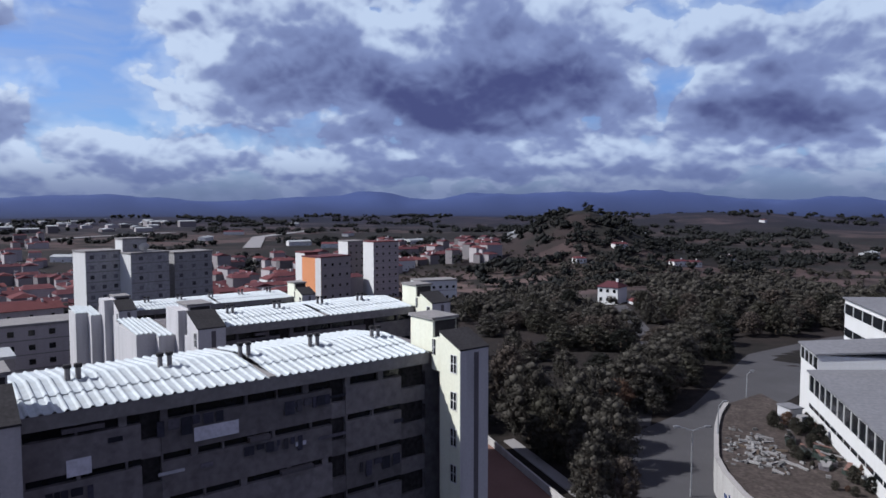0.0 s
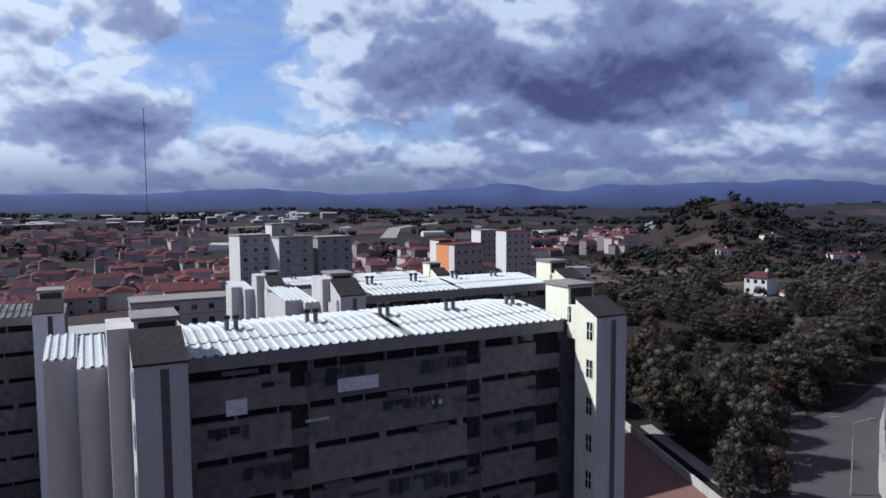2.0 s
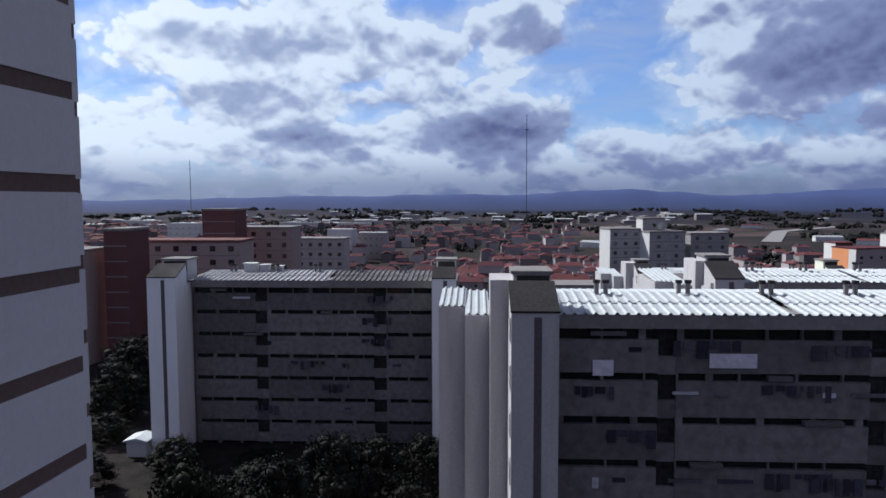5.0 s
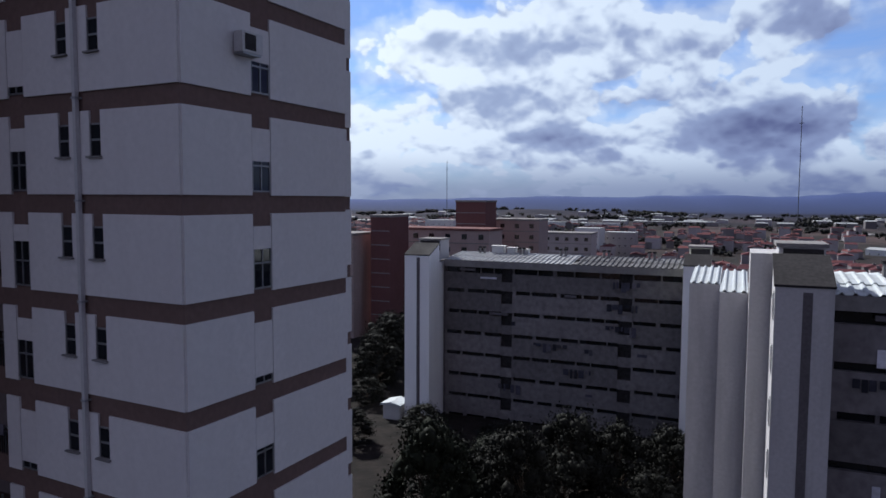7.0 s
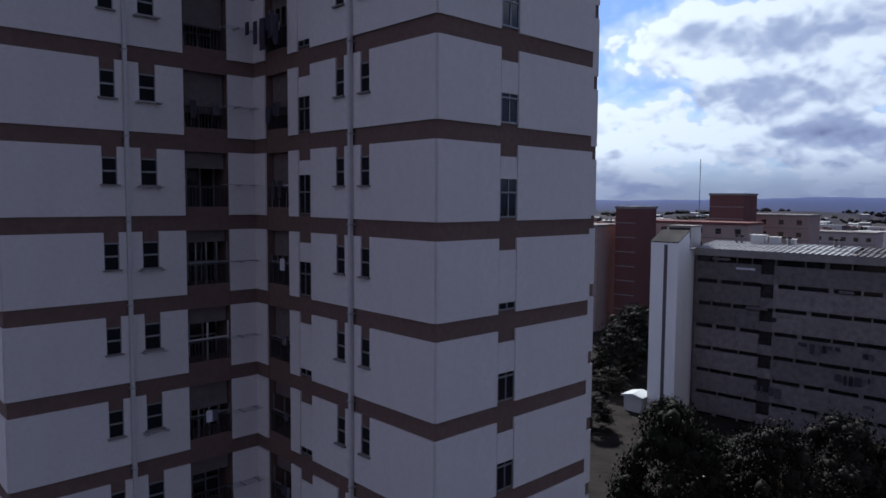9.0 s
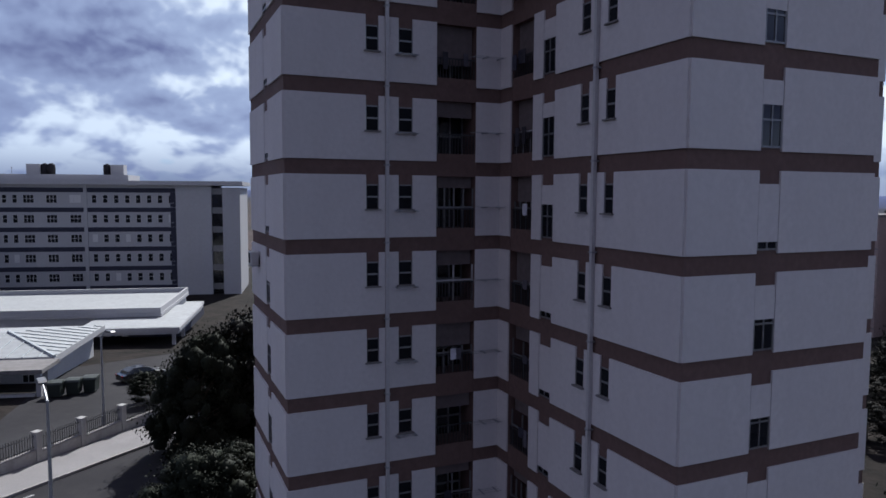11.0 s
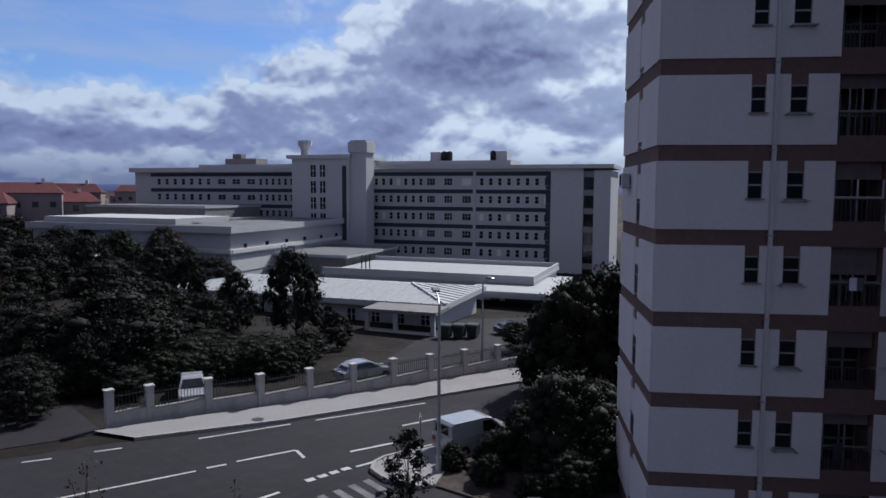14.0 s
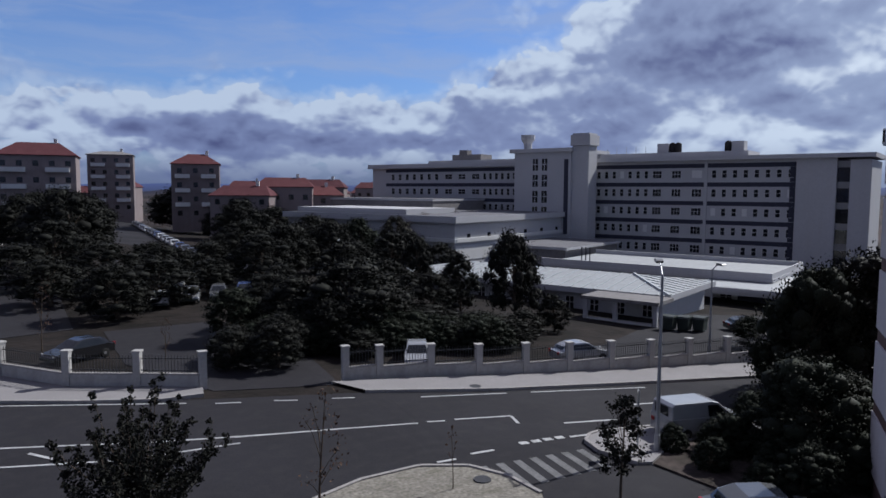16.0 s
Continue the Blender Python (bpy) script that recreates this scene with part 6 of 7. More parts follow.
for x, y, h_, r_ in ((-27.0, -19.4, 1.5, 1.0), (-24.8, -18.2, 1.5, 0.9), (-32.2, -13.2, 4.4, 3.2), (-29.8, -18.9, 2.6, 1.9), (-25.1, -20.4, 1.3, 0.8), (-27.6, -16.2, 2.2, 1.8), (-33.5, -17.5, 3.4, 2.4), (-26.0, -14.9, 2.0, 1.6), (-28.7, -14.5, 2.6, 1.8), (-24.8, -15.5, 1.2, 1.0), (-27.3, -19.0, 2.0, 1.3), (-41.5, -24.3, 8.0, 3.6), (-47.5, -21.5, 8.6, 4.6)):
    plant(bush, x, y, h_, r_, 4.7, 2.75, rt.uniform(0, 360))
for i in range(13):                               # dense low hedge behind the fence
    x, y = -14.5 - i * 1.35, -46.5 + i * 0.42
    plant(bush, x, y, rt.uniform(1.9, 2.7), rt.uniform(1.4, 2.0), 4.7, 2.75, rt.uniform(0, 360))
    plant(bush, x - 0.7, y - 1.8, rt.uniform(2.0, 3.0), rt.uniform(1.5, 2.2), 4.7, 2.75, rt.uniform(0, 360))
for m_ in spare:                                  # the pattern trees stand in the grounds as well
    m_.matrix_basis = pose(-30 - 9 * spare.index(m_), -88 - 6 * spare.index(m_), ground_z(-30, -90) - 0.1, 0, 0, 30)

# ---- vehicles ----
def wheel_mesh():
    tyre = Geo().tube([(0, -0.1, 0), (0, -0.085, 0), (0, 0.085, 0), (0, 0.1, 0)], [0.27, 0.31, 0.31, 0.27], 18).mesh("tyre", M["rubber"], True)
    rim = Geo().tube([(0, -0.105, 0), (0, -0.09, 0), (0, 0.09, 0), (0, 0.105, 0)], [0.06, 0.2, 0.2, 0.06], 12).mesh("rim", M["rim"])
    return tyre, rim


TYRE, RIM = wheel_mesh()


def vehicle(kind, paint, at, label, name="parked_car", group="parked cars"):
    """A closed body drawn from a side outline, narrower at the roof, with glass, lamps and wheels; it looks along +x."""
    if kind == "van":
        low = [(-2.15, 0.32), (2.2, 0.32), (2.25, 0.62), (2.12, 0.92), (1.25, 1.08), (-2.15, 1.12)]
        cab = [(-2.13, 1.1), (1.28, 1.06), (0.55, 1.72), (0.2, 1.8), (-1.95, 1.82), (-2.1, 1.7)]
        glass = [(-0.1, 1.12), (1.02, 1.1), (0.48, 1.62), (-0.1, 1.66)]
        half, top = 0.9, 0.74
    else:
        low = [(-2.1, 0.34), (2.05, 0.3), (2.12, 0.55), (2.0, 0.72), (1.1, 0.9), (-1.6, 0.95), (-2.1, 0.86)]
        cab = [(-1.75, 0.93), (1.12, 0.89), (0.35, 1.37), (-0.1, 1.45), (-1.0, 1.42), (-1.55, 1.2)]
        glass = [(-1.45, 0.99), (0.88, 0.94), (0.28, 1.3), (-0.1, 1.36), (-0.95, 1.33)]
        half, top = 0.86, 0.62
    v = thing(name, at, label, "van" if kind == "van" else "car", group)

    def loft(poly, w0, w1, z0, z1, inset=0.0):
        g = Geo()
        n = len(poly)
        side = lambda z: lerp(w0, w1, min(1, max(0, (z - z0) / (z1 - z0))))
        cx, cz = sum(p[0] for p in poly) / n, sum(p[1] for p in poly) / n
        ins = [(cx + (x - cx) * 0.965, cz + (z - cz) * 0.93) for x, z in poly]
        ring = [[(x, -side(z), z) for x, z in ins], [(x, -side(z) + 0.06, z) for x, z in poly], [(x, side(z) - 0.06, z) for x, z in poly], [(x, side(z), z) for x, z in ins]]
        g.add([p for r in ring for p in r], [tuple(range(n)), tuple(range(4 * n - 1, 3 * n - 1, -1))] + [(k * n + i, (k + 1) * n + i, (k + 1) * n + (i + 1) % n, k * n + (i + 1) % n) for k in range(3) for i in range(n)])
        return g
    z_belt, z_roof = low[-2][1], max(z for _, z in cab)
    body = part("body", loft(low, half, half * 0.97, low[0][1], z_belt), paint, v, smooth=False)
    roof = part("cabin", loft(cab, half * 0.95, top, z_belt, z_roof), paint, v)
    n = len(glass)
    s = lambda z: lerp(half * 0.95, top, (z - z_belt) / (z_roof - z_belt)) + 0.008
    for sg_ in (1, -1):
        part("side_window", Geo().add([(x, sg_ * s(z), z) for x, z in glass] + [(x, sg_ * (s(z) - 0.03), z) for x, z in glass], [tuple(range(n))[::-sg_], tuple(range(n, 2 * n))[::sg_]]), M["glass"], roof)
    fx0, fz0, fx1, fz1 = (1.26, 1.1, 0.6, 1.68) if kind == "van" else (1.08, 0.92, 0.42, 1.33)
    part("windscreen", Geo().add([(fx0 + 0.02, -s(fz0) + 0.14, fz0), (fx0 + 0.02, s(fz0) - 0.14, fz0), (fx1 + 0.02, s(fz1) - 0.12, fz1), (fx1 + 0.02, -s(fz1) + 0.12, fz1)], [(0, 1, 2, 3)]), M["glass"], roof)
    rx = -2.14 if kind == "van" else -1.72
    rz0, rz1, rx1 = (1.2, 1.65, -2.12) if kind == "van" else (0.98, 1.2, -1.58)
    part("rear_window", Geo().add([(rx, -0.55, rz0), (rx, 0.55, rz0), (rx1 - 0.02, 0.5, rz1), (rx1 - 0.02, -0.5, rz1)], [(3, 2, 1, 0)]), M["glass"], roof)
    fz = 0.68
    for y in (-half + 0.16, half - 0.36):
        part("headlight", Geo().box(2.0, 2.09 if kind != "van" else 2.18, y, y + 0.2, fz - 0.08, fz + 0.06), M["lamp_glass"], body)
        part("tail_light", Geo().box(-2.19, -2.08, y, y + 0.2, 0.72, 0.9), M["tail"], body)
    part("bumper", Geo().box(1.98, 2.2, -half + 0.08, half - 0.08, 0.34, 0.5), M["bin"], body)
    for x in (-1.32, 1.34):
        for y in (-half + 0.08, half - 0.08):
            w = part("wheel", TYRE, M["rubber"], v, at=Matrix.Translation((x, y, 0.31)))
            part("rim", RIM, M["rim"], w)
    return v


def park(kind, colour, x, y, turn, label, z=None, **kw):
    return vehicle(kind, CAR[colour], pose(x, y, (ground_z(x, y) + 0.02) if z is None else z, 0, 0, turn), label, **kw)


park("van", "silver", -28.4, -21.6, 166, "pale grey delivery van parked at the kerb", -2.98, name="delivery_van", group="vans")
park("car", "grey", -21.6, -13.4, 150, "dark grey car parked in the side street", -2.6)
park("car", "silver", -23.0, -40.0, 62, "silver car parked behind the fence")
park("car", "silver", -34.6, -36.6, 168, "pale car parked behind the fence")
park("car", "black", -3.6, -50.9, 28, "black car parked behind the fence")
park("car", "black", -60.3, -40.8, 150, "black car in the hospital forecourt")
car_model = {c: park("car", c, -12 - 3 * i, -70 - 1.2 * i, 75, f"{c} car parked under trees") for i, c in enumerate(("white", "silver", "grey", "blue"))}
rc = random.Random(3)
for i in range(16):                               # row along the rising street
    x, y = -25 - i * 0.3, -118 - i * 6.2
    copy_thing(car_model[rc.choice(("silver", "grey", "blue", "white"))], pose(x, y, ground_z(x, y) + 0.02, 0, 0, 88))
for i in range(7):
    x, y = 2 + i * 2.8, -108 - i * 0.6
    copy_thing(car_model[rc.choice(("silver", "grey", "blue", "white"))], pose(x, y, ground_z(x, y) + 0.02, 0, 0, 80))
for i in range(9):
    x, y = -6 - i * 3.0, -86 - i * 1.4
    copy_thing(car_model[rc.choice(("silver", "white", "white", "grey"))], pose(x, y, ground_z(x, y) + 0.02, 0, 0, 70))

for x, y, c, a in ((-14.4, -80.3, "white", 150), (-21.6, -105.6, "white", 70), (-23.5, -103.6, "silver", 70), (-14.5, -144.7, "white", 95), (1.7, -120, "silver", 60), (4.5, -124, "grey", 60), (7, -128, "blue", 60), (3, -135, "white", 60)):
    copy_thing(car_model[c], pose(x, y, ground_z(x, y) + 0.02, 0, 0, a))

# waste bins beside the gatehouse
for i in range(3):
    x, y = -55.0 + i * 1.25, -42.2 - i * 0.75
    b = thing("waste_container", pose(x, y, ground_z(x, y) + 0.02, 0, 0, 20), "dark green wheeled waste container by the gatehouse", "waste container", "waste containers")
    part("body", Geo().add([(-0.55, -0.45, 0.15), (0.55, -0.45, 0.15), (0.55, 0.45, 0.15), (-0.55, 0.45, 0.15), (-0.68, -0.55, 1.25), (0.68, -0.55, 1.25), (0.68, 0.55, 1.25), (-0.68, 0.55, 1.25)],
                           [(0, 3, 2, 1), (4, 5, 6, 7), (0, 1, 5, 4), (1, 2, 6, 5), (2, 3, 7, 6), (3, 0, 4, 7)]), M["bin"], b)
    part("lid", Geo().profile([(-0.72, 1.26), (0.72, 1.26), (0.6, 1.42), (0, 1.5), (-0.6, 1.42)], -0.6, 0.6), M["bin"], b)
    for sx in (-0.5, 0.5):
        part("wheel", Geo().tube([(sx, -0.45, 0.08), (sx, -0.38, 0.08)], [0.09, 0.09], 10), M["rubber"], b)

# yards and lanes among the trees
strip("forecourt", [(-36, -34.6), (-60, -31), (-75, -45), (-62, -52), (-50, -45), (-40, -40)], M["asphalt"], 0.03, "grey asphalt hospital forecourt", "forecourt")
strip("gate_lane", [(-9.4, -39.0), (-16.0, -36.6), (-17.5, -48), (-14, -60), (-6, -60), (-6, -48)], M["asphalt"], 0.033, "shaded asphalt gateway", "lane")
ribbon("lane", [(-20, -95), (-30, -200), (-36, -300)], [(-10, -95), (-21, -200), (-28, -300)], M["asphalt"], 0.04, "grey street rising between parked cars", "road", 20)
strip("car_park", [(-4, -62), (14, -58), (24, -90), (22, -112), (-4, -110)], M["asphalt"], 0.035, "grey asphalt car park", "car park")

# ---- street, wall and works building to the north ----
north_road = ribbon("road", [(16, 60), (19.5, 76), (16.5, 92), (30, 105), (42, 116), (69, 156), (100, 176), (150, 190)], [(30, 54), (31, 66), (31, 76), (37, 92), (50, 110), (88, 146), (118, 156), (170, 168)], M["street"], 0.04,
                    "worn grey asphalt street below the slope", "road", 60)
ribbon("footpath", [(20.4, 68), (15.7, 82), (9.0, 101)], [(22, 69), (17.3, 83), (10.6, 102)], M["pave"], 0.12, "pale footpath beside a hedge", "pavement", 14)
strip("yard", [(-1.5, 52), (5, 56), (17.5, 68), (13.2, 82), (9.5, 92), (6.2, 101), (-2, 98), (-6, 84), (-3, 66)], M["redearth"], 0.09, "reddish earth yard beside the block", "yard")
yw = thing("yard_wall", Matrix.Identity(4), "low grey wall along the yard", "wall", kind="structure")
for i in range(9):
    a, b = i / 9, (i + 0.99) / 9
    x, y, x2, y2 = lerp(17.8, 6.4, a), lerp(68, 101, a), lerp(17.8, 6.4, b), lerp(68, 101, b)
    part("wall_length", Geo().bar((x, y, ground_z(x, y) + 0.5), (x2, y2, ground_z(x2, y2) + 0.5), 0.25, 1.2), M["fencewall"], yw)
ribbon("dirt_track", [(29, 108), (40, 140), (51, 178), (59, 238)], [(32.5, 107), (44, 140), (55.5, 178), (63, 238)], M["street"], 0.06, "pale dirt track climbing through the trees", "track", 40)

# raised terrace behind a curved retaining wall
edge = [(44, 106), (40.5, 100), (37.7, 94), (35.3, 88), (33.4, 83), (32.4, 78), (32.0, 72), (32.4, 64), (34, 54)]
rw = thing("retaining_wall", Matrix.Identity(4), "curved pale concrete retaining wall with blue graffiti", "wall", kind="structure")
for i, ((xa, ya), (xb, yb)) in enumerate(zip(edge, edge[1:])):
    g = Geo().bar((xa, ya, -9.3), (xb, yb, -9.3), 0.45, 5.0)
    part("wall_length", g, M["fencewall"], rw)
    part("coping", Geo().bar((xa, ya, -6.7), (xb, yb, -6.7), 0.6, 0.16), M["kerb"], rw)
for i, (s_, z_, w_, h_) in enumerate(((0.1, -9.2, 0.9, 0.5), (0.35, -9.0, 0.5, 0.9), (0.55, -9.3, 0.8, 0.4), (0.75, -8.9, 0.4, 0.7), (0.2, -9.6, 1.3, 0.25))):
    (xa, ya), (xb, yb) = edge[5], edge[6]
    x, y = lerp(xa, xb, s_) - 0.235, lerp(ya, yb, s_)
    part("graffiti", Geo().bar((x, y, z_), (lerp(x, xb - 0.235, 0.15), y - w_, z_ + 0.1), 0.03, h_), CAR["blue"], rw, "blue painted mark")
terrace = strip("terrace", edge + [(50, 50), (46, 70), (53, 99), (52, 112)], M["earth"], 0.0, "brown earth terrace strewn with rubble", "yard", z_of=lambda x, y: -7.0, thick=4.0)
rr = random.Random(8)
for i in range(120):
    x, y = rr.gauss(38.8, 2.4), rr.gauss(86, 5.0)
    if x < 34.2 + max(0, (y - 83) * 0.42):
        continue
    w, d, hh = rr.uniform(0.2, 0.9), rr.uniform(0.15, 0.6), rr.uniform(0.06, 0.35)
    p = thing("rubble_piece", pose(x, y, -7.0 + hh * 0.4, rr.uniform(-14, 14), rr.uniform(-14, 14), rr.uniform(0, 180)), "pale broken slab in a rubble heap", "rubble", "rubble pieces")
    part("block", Geo().add([(-w / 2, -d / 2, -hh / 2), (w / 2, -d / 2 * 0.8, -hh / 2), (w / 2 * 0.9, d / 2, -hh / 2), (-w / 2, d / 2, -hh / 2), (-w / 2, -d / 2, hh / 2), (w / 2 * 0.8, -d / 2 * 0.7, hh / 2), (w / 2, d / 2, hh / 2), (-w / 2 * 0.9, d / 2, hh / 2)],
                            [(0, 3, 2, 1), (4, 5, 6, 7), (0, 1, 5, 4), (1, 2, 6, 5), (2, 3, 7, 6), (3, 0, 4, 7)]), M["debris"], p)
hut = thing("shed", pose(49.5, 97.5, -7.0, 0, 0, 14), "small pale shed against the works wall", "shed")
part("wall", Geo().box(-1, 1, -1.3, 1.3, 0, 2.1), M["hospital"], hut)
part("roof", Geo().box(-1.15, 1.15, -1.45, 1.45, 2.103, 2.25), M["greyroof"], hut)
for i in range(34):
    x, y, r_ = rr.uniform(41.5, 48), rr.uniform(72, 98), rr.uniform(0.35, 1.1)
    x += (y - 76) * 0.2
    plant(models[rr.choice((0, 3, 4))], x, y, r_ * 2.2, r_, BASE_H, BASE_R, rr.uniform(0, 360), -7.05)

# boards, scrap and a cabinet left on the terrace
rs = random.Random(12)
for i in range(34):
    x, y = rs.uniform(36.5, 42.5), rs.uniform(78, 91)
    if x < 32.6 + 0.42 * max(0, y - 76) + 1.2:
        continue
    bd = thing("board", pose(x, y, -6.96 + rs.uniform(0.02, 0.3), rs.uniform(-8, 8), rs.uniform(-8, 8), rs.uniform(0, 180)), "pale broken board lying among the rubble", "board", "scrap boards")
    part("plank", Geo().box(-rs.uniform(0.5, 1.3), rs.uniform(0.5, 1.3), -0.16, 0.16, -0.2, 0.05), M[rs.choice(("debris", "debris", "eave", "bark"))], bd)
for i in range(16):
    x, y = rs.uniform(44.5, 48.5), rs.uniform(78, 90)
    w, d, h_ = rs.uniform(0.4, 1.1), rs.uniform(0.3, 0.8), rs.uniform(0.5, 1.5)
    jk = thing("scrap_heap", pose(x, y, -7.0, 0, 0, rs.uniform(0, 180)), "dark heap of scrap and old crates by the wall", "scrap", "scrap heaps")
    part("crate", Geo().prism([(-w, -d), (w * 0.8, -d * 0.9), (w, d), (-w * 0.7, d * 0.8)], 0.0, h_ * 0.6), M[rs.choice(("bin", "groove", "bark"))], jk)
    part("sheet", Geo().bar((-w, -d * 0.4, h_ * 0.62), (w * 0.9, d * 0.3, h_), 0.5, 0.06), M[rs.choice(("rubber", "eave", "redearth"))], jk)
cb = thing("cabinet", pose(49.5, 94.0, -7.0, 0, 0, 25), "pale grey metal cabinet standing on the terrace", "cabinet")
part("body", Geo().box(-0.7, 0.7, -0.45, 0.45, 0.0, 1.9), M["pave"], cb)
part("door", Geo().box(-0.62, 0.62, -0.49, -0.455, 0.12, 1.8), M["steel"], cb)

# works building: local x runs along its long wall, +y goes inside
wk = thing("works_building", pose(53, 99, 0, 0, 0, 255.8), "white works building with grey roofs and long bands of windows", "factory")


def works_hall(x0, x1, y0, y1, z0, z1, rise, bays, sill, head, lower=None):
    part("wall", Geo().box(x0, x1, y0, y1, z0, z1 - 0.25), M["white"], wk)
    part("roof", Geo().add([(x0 - 0.3, y0 - 0.4, z1 - 0.25), (x1 + 0.3, y0 - 0.4, z1 - 0.25), (x1 + 0.3, y1, z1 + rise - 0.25), (x0 - 0.3, y1, z1 + rise - 0.25),
                            (x0 - 0.3, y0 - 0.4, z1), (x1 + 0.3, y0 - 0.4, z1), (x1 + 0.3, y1, z1 + rise), (x0 - 0.3, y1, z1 + rise)],
                           [(0, 3, 2, 1), (4, 5, 6, 7), (0, 1, 5, 4), (1, 2, 6, 5), (2, 3, 7, 6), (3, 0, 4, 7)]), M["greyroof"], wk, "grey sheet roof")
    w = (x1 - x0) / bays
    for i in range(bays):
        a, b = x0 + i * w + 0.14, x0 + (i + 1) * w - 0.14
        win = part("window", Geo().box(a, b, y0 - 0.02, y0 + 0.02, sill, head), M["glass"], wk)
        part("frame", Geo().box(a - 0.14, a, y0 - 0.12, y0, sill, head).box(a, b, y0 - 0.1, y0, head - 0.1, head).box(a, b, y0 - 0.1, y0, sill - 0.1, sill), M["white"], win)
        if lower:
            part("window", Geo().box(a, b, y0 - 0.02, y0 + 0.02, lower[0], lower[1]), M["glass"], wk)


works_hall(0, 48, 0, 26, -11.5, 0.0, 1.6, 18, -2.9, -0.45, (-5.3, -4.7))
works_hall(-9.5, -0.2, 1.0, 26, -11.5, 2.4, 2.2, 4, 0.0, 1.9)
works_hall(-34, -9.8, 14, 40, -11.5, 6.6, 0.6, 5, 3.6, 5.6, (-0.5, 1.0))
for i, (a, b) in enumerate(((2, 6.5), (7.5, 12.5), (14, 20))):
    win = part("window", Geo().box(-0.02 - 9.5, 0.02 - 9.5, a, b, 0.3, 1.9), M["glass"], wk)

# plain lamp poles by the street
for x, y in ((48.6, 109.6), (36.7, 91.0)):
    street_lamp(x, y, -11.2 if x > 40 else -7.0, 8.0 if x > 40 else 4.2, 0.8, 20, "single grey lamp pole beside the street")


strip("court_path", [(-66.5, 38.2), (-65, 40.4), (-55, 38.2), (-54, 34), (-57, 33.6)], M["pave"], 0.1, "pale path between the trees of the court", "path")
# ---- villa, tall blocks and the town ----
def wall_windows(parent, w, d, z0, floors, storey, cols, depth_cols=0, size=(1.1, 1.2), mat=None):
    for k in range(floors):
        z = z0 + storey * k + 1.0
        for i in range(cols):
            x = -w / 2 + w * (i + 0.5) / cols
            part("window", Geo().box(x - size[0] / 2, x + size[0] / 2, -d / 2 - 0.06, -d / 2 + 0.02, z, z + size[1]), mat or M["glass"], parent)
        for i in range(depth_cols):
            y = -d / 2 + d * (i + 0.5) / depth_cols
            part("window", Geo().box(-w / 2 - 0.06, -w / 2 + 0.02, y - size[0] / 2, y + size[0] / 2, z, z + size[1]), mat or M["glass"], parent)


def house(x, y, turn, w, d, h_, wall, roof, label, hip=0.0, rise=1.6, floors=1, cols=3, z=None, name="house", chimney=True, group="houses", balconies=0):
    b = thing(name, pose(x, y, ground_z(x, y) - 0.3 if z is None else z, 0, 0, turn), label, "house" if name == "house" else "building", group)
    part("wall", Geo().box(-w / 2, w / 2, -d / 2, d / 2, -3, h_), wall, b)
    o = 0.35
    part("roof", Geo().add([(-w / 2 - o, -d / 2 - o, h_), (w / 2 + o, -d / 2 - o, h_), (w / 2 + o, d / 2 + o, h_), (-w / 2 - o, d / 2 + o, h_), (-w / 2 - o + hip, 0, h_ + rise), (w / 2 + o - hip, 0, h_ + rise),
                            (-w / 2 - o, -d / 2 - o, h_ - 0.15), (w / 2 + o, -d / 2 - o, h_ - 0.15), (w / 2 + o, d / 2 + o, h_ - 0.15), (-w / 2 - o, d / 2 + o, h_ - 0.15)],
                           [(0, 1, 5, 4), (1, 2, 5), (2, 3, 4, 5), (3, 0, 4), (6, 7, 1, 0), (7, 8, 2, 1), (8, 9, 3, 2), (9, 6, 0, 3), (9, 8, 7, 6)]), roof, b)
    if chimney:
        part("chimney", Geo().box(w * 0.2, w * 0.2 + 0.7, -0.4, 0.4, h_, h_ + rise + 0.9), M["white"], b)
    wall_windows(b, w, d, 0.2, floors, h_ / floors, cols)
    for k in range(balconies):
        z_ = (k + 1) * h_ / (balconies + 1)
        part("balcony", Geo().box(-w * 0.42, -w * 0.12, -d / 2 - 1.1, -d / 2, z_ - 0.1, z_ + 0.9), M["white"], b)
        part("balcony", Geo().box(w * 0.12, w * 0.42, -d / 2 - 1.1, -d / 2, z_ - 0.1, z_ + 0.9), M["white"], b)
    return b


def block(x, y, turn, w, d, z0, z1, wall, label, floors, cols, dcols=1, side=None, roof=None, name="apartment_block", glass=None):
    b = thing(name, pose(x, y, 0, 0, 0, turn), label, "apartment building", "distant blocks")
    part("wall", Geo().box(-w / 2, w / 2, -d / 2, d / 2, z0, z1), wall, b)
    if side:
        part("side_panel", Geo().box(-w / 2 - 0.12, -w / 2, -d / 2 + 0.1, d / 2 - 0.1, z0, z1 - 0.2), side, b)
    part("roof", Geo().box(-w / 2 - 0.2, w / 2 + 0.2, -d / 2 - 0.2, d / 2 + 0.2, z1, z1 + 0.5), roof or M["eave"], b)
    st = (z1 - z0) / floors
    wall_windows(b, w, d, z0, floors, st, cols, dcols, (min(1.2, w / max(1, cols) * 0.4), 1.15), glass)
    for k in range(1, floors):
        part("floor_line", Geo().box(-w / 2 + 0.02, w / 2 - 0.02, -d / 2 - 0.05, -d / 2, z0 + st * k, z0 + st * k + 0.22), M["eave"], b)
    return b


# villa on the slope
v = house(60.3, 246, -38, 7.5, 8, 6.2, M["white"], M["redroof"], "white villa with a red tiled roof among trees", 2.2, 1.8, 2, 3, -11.6)
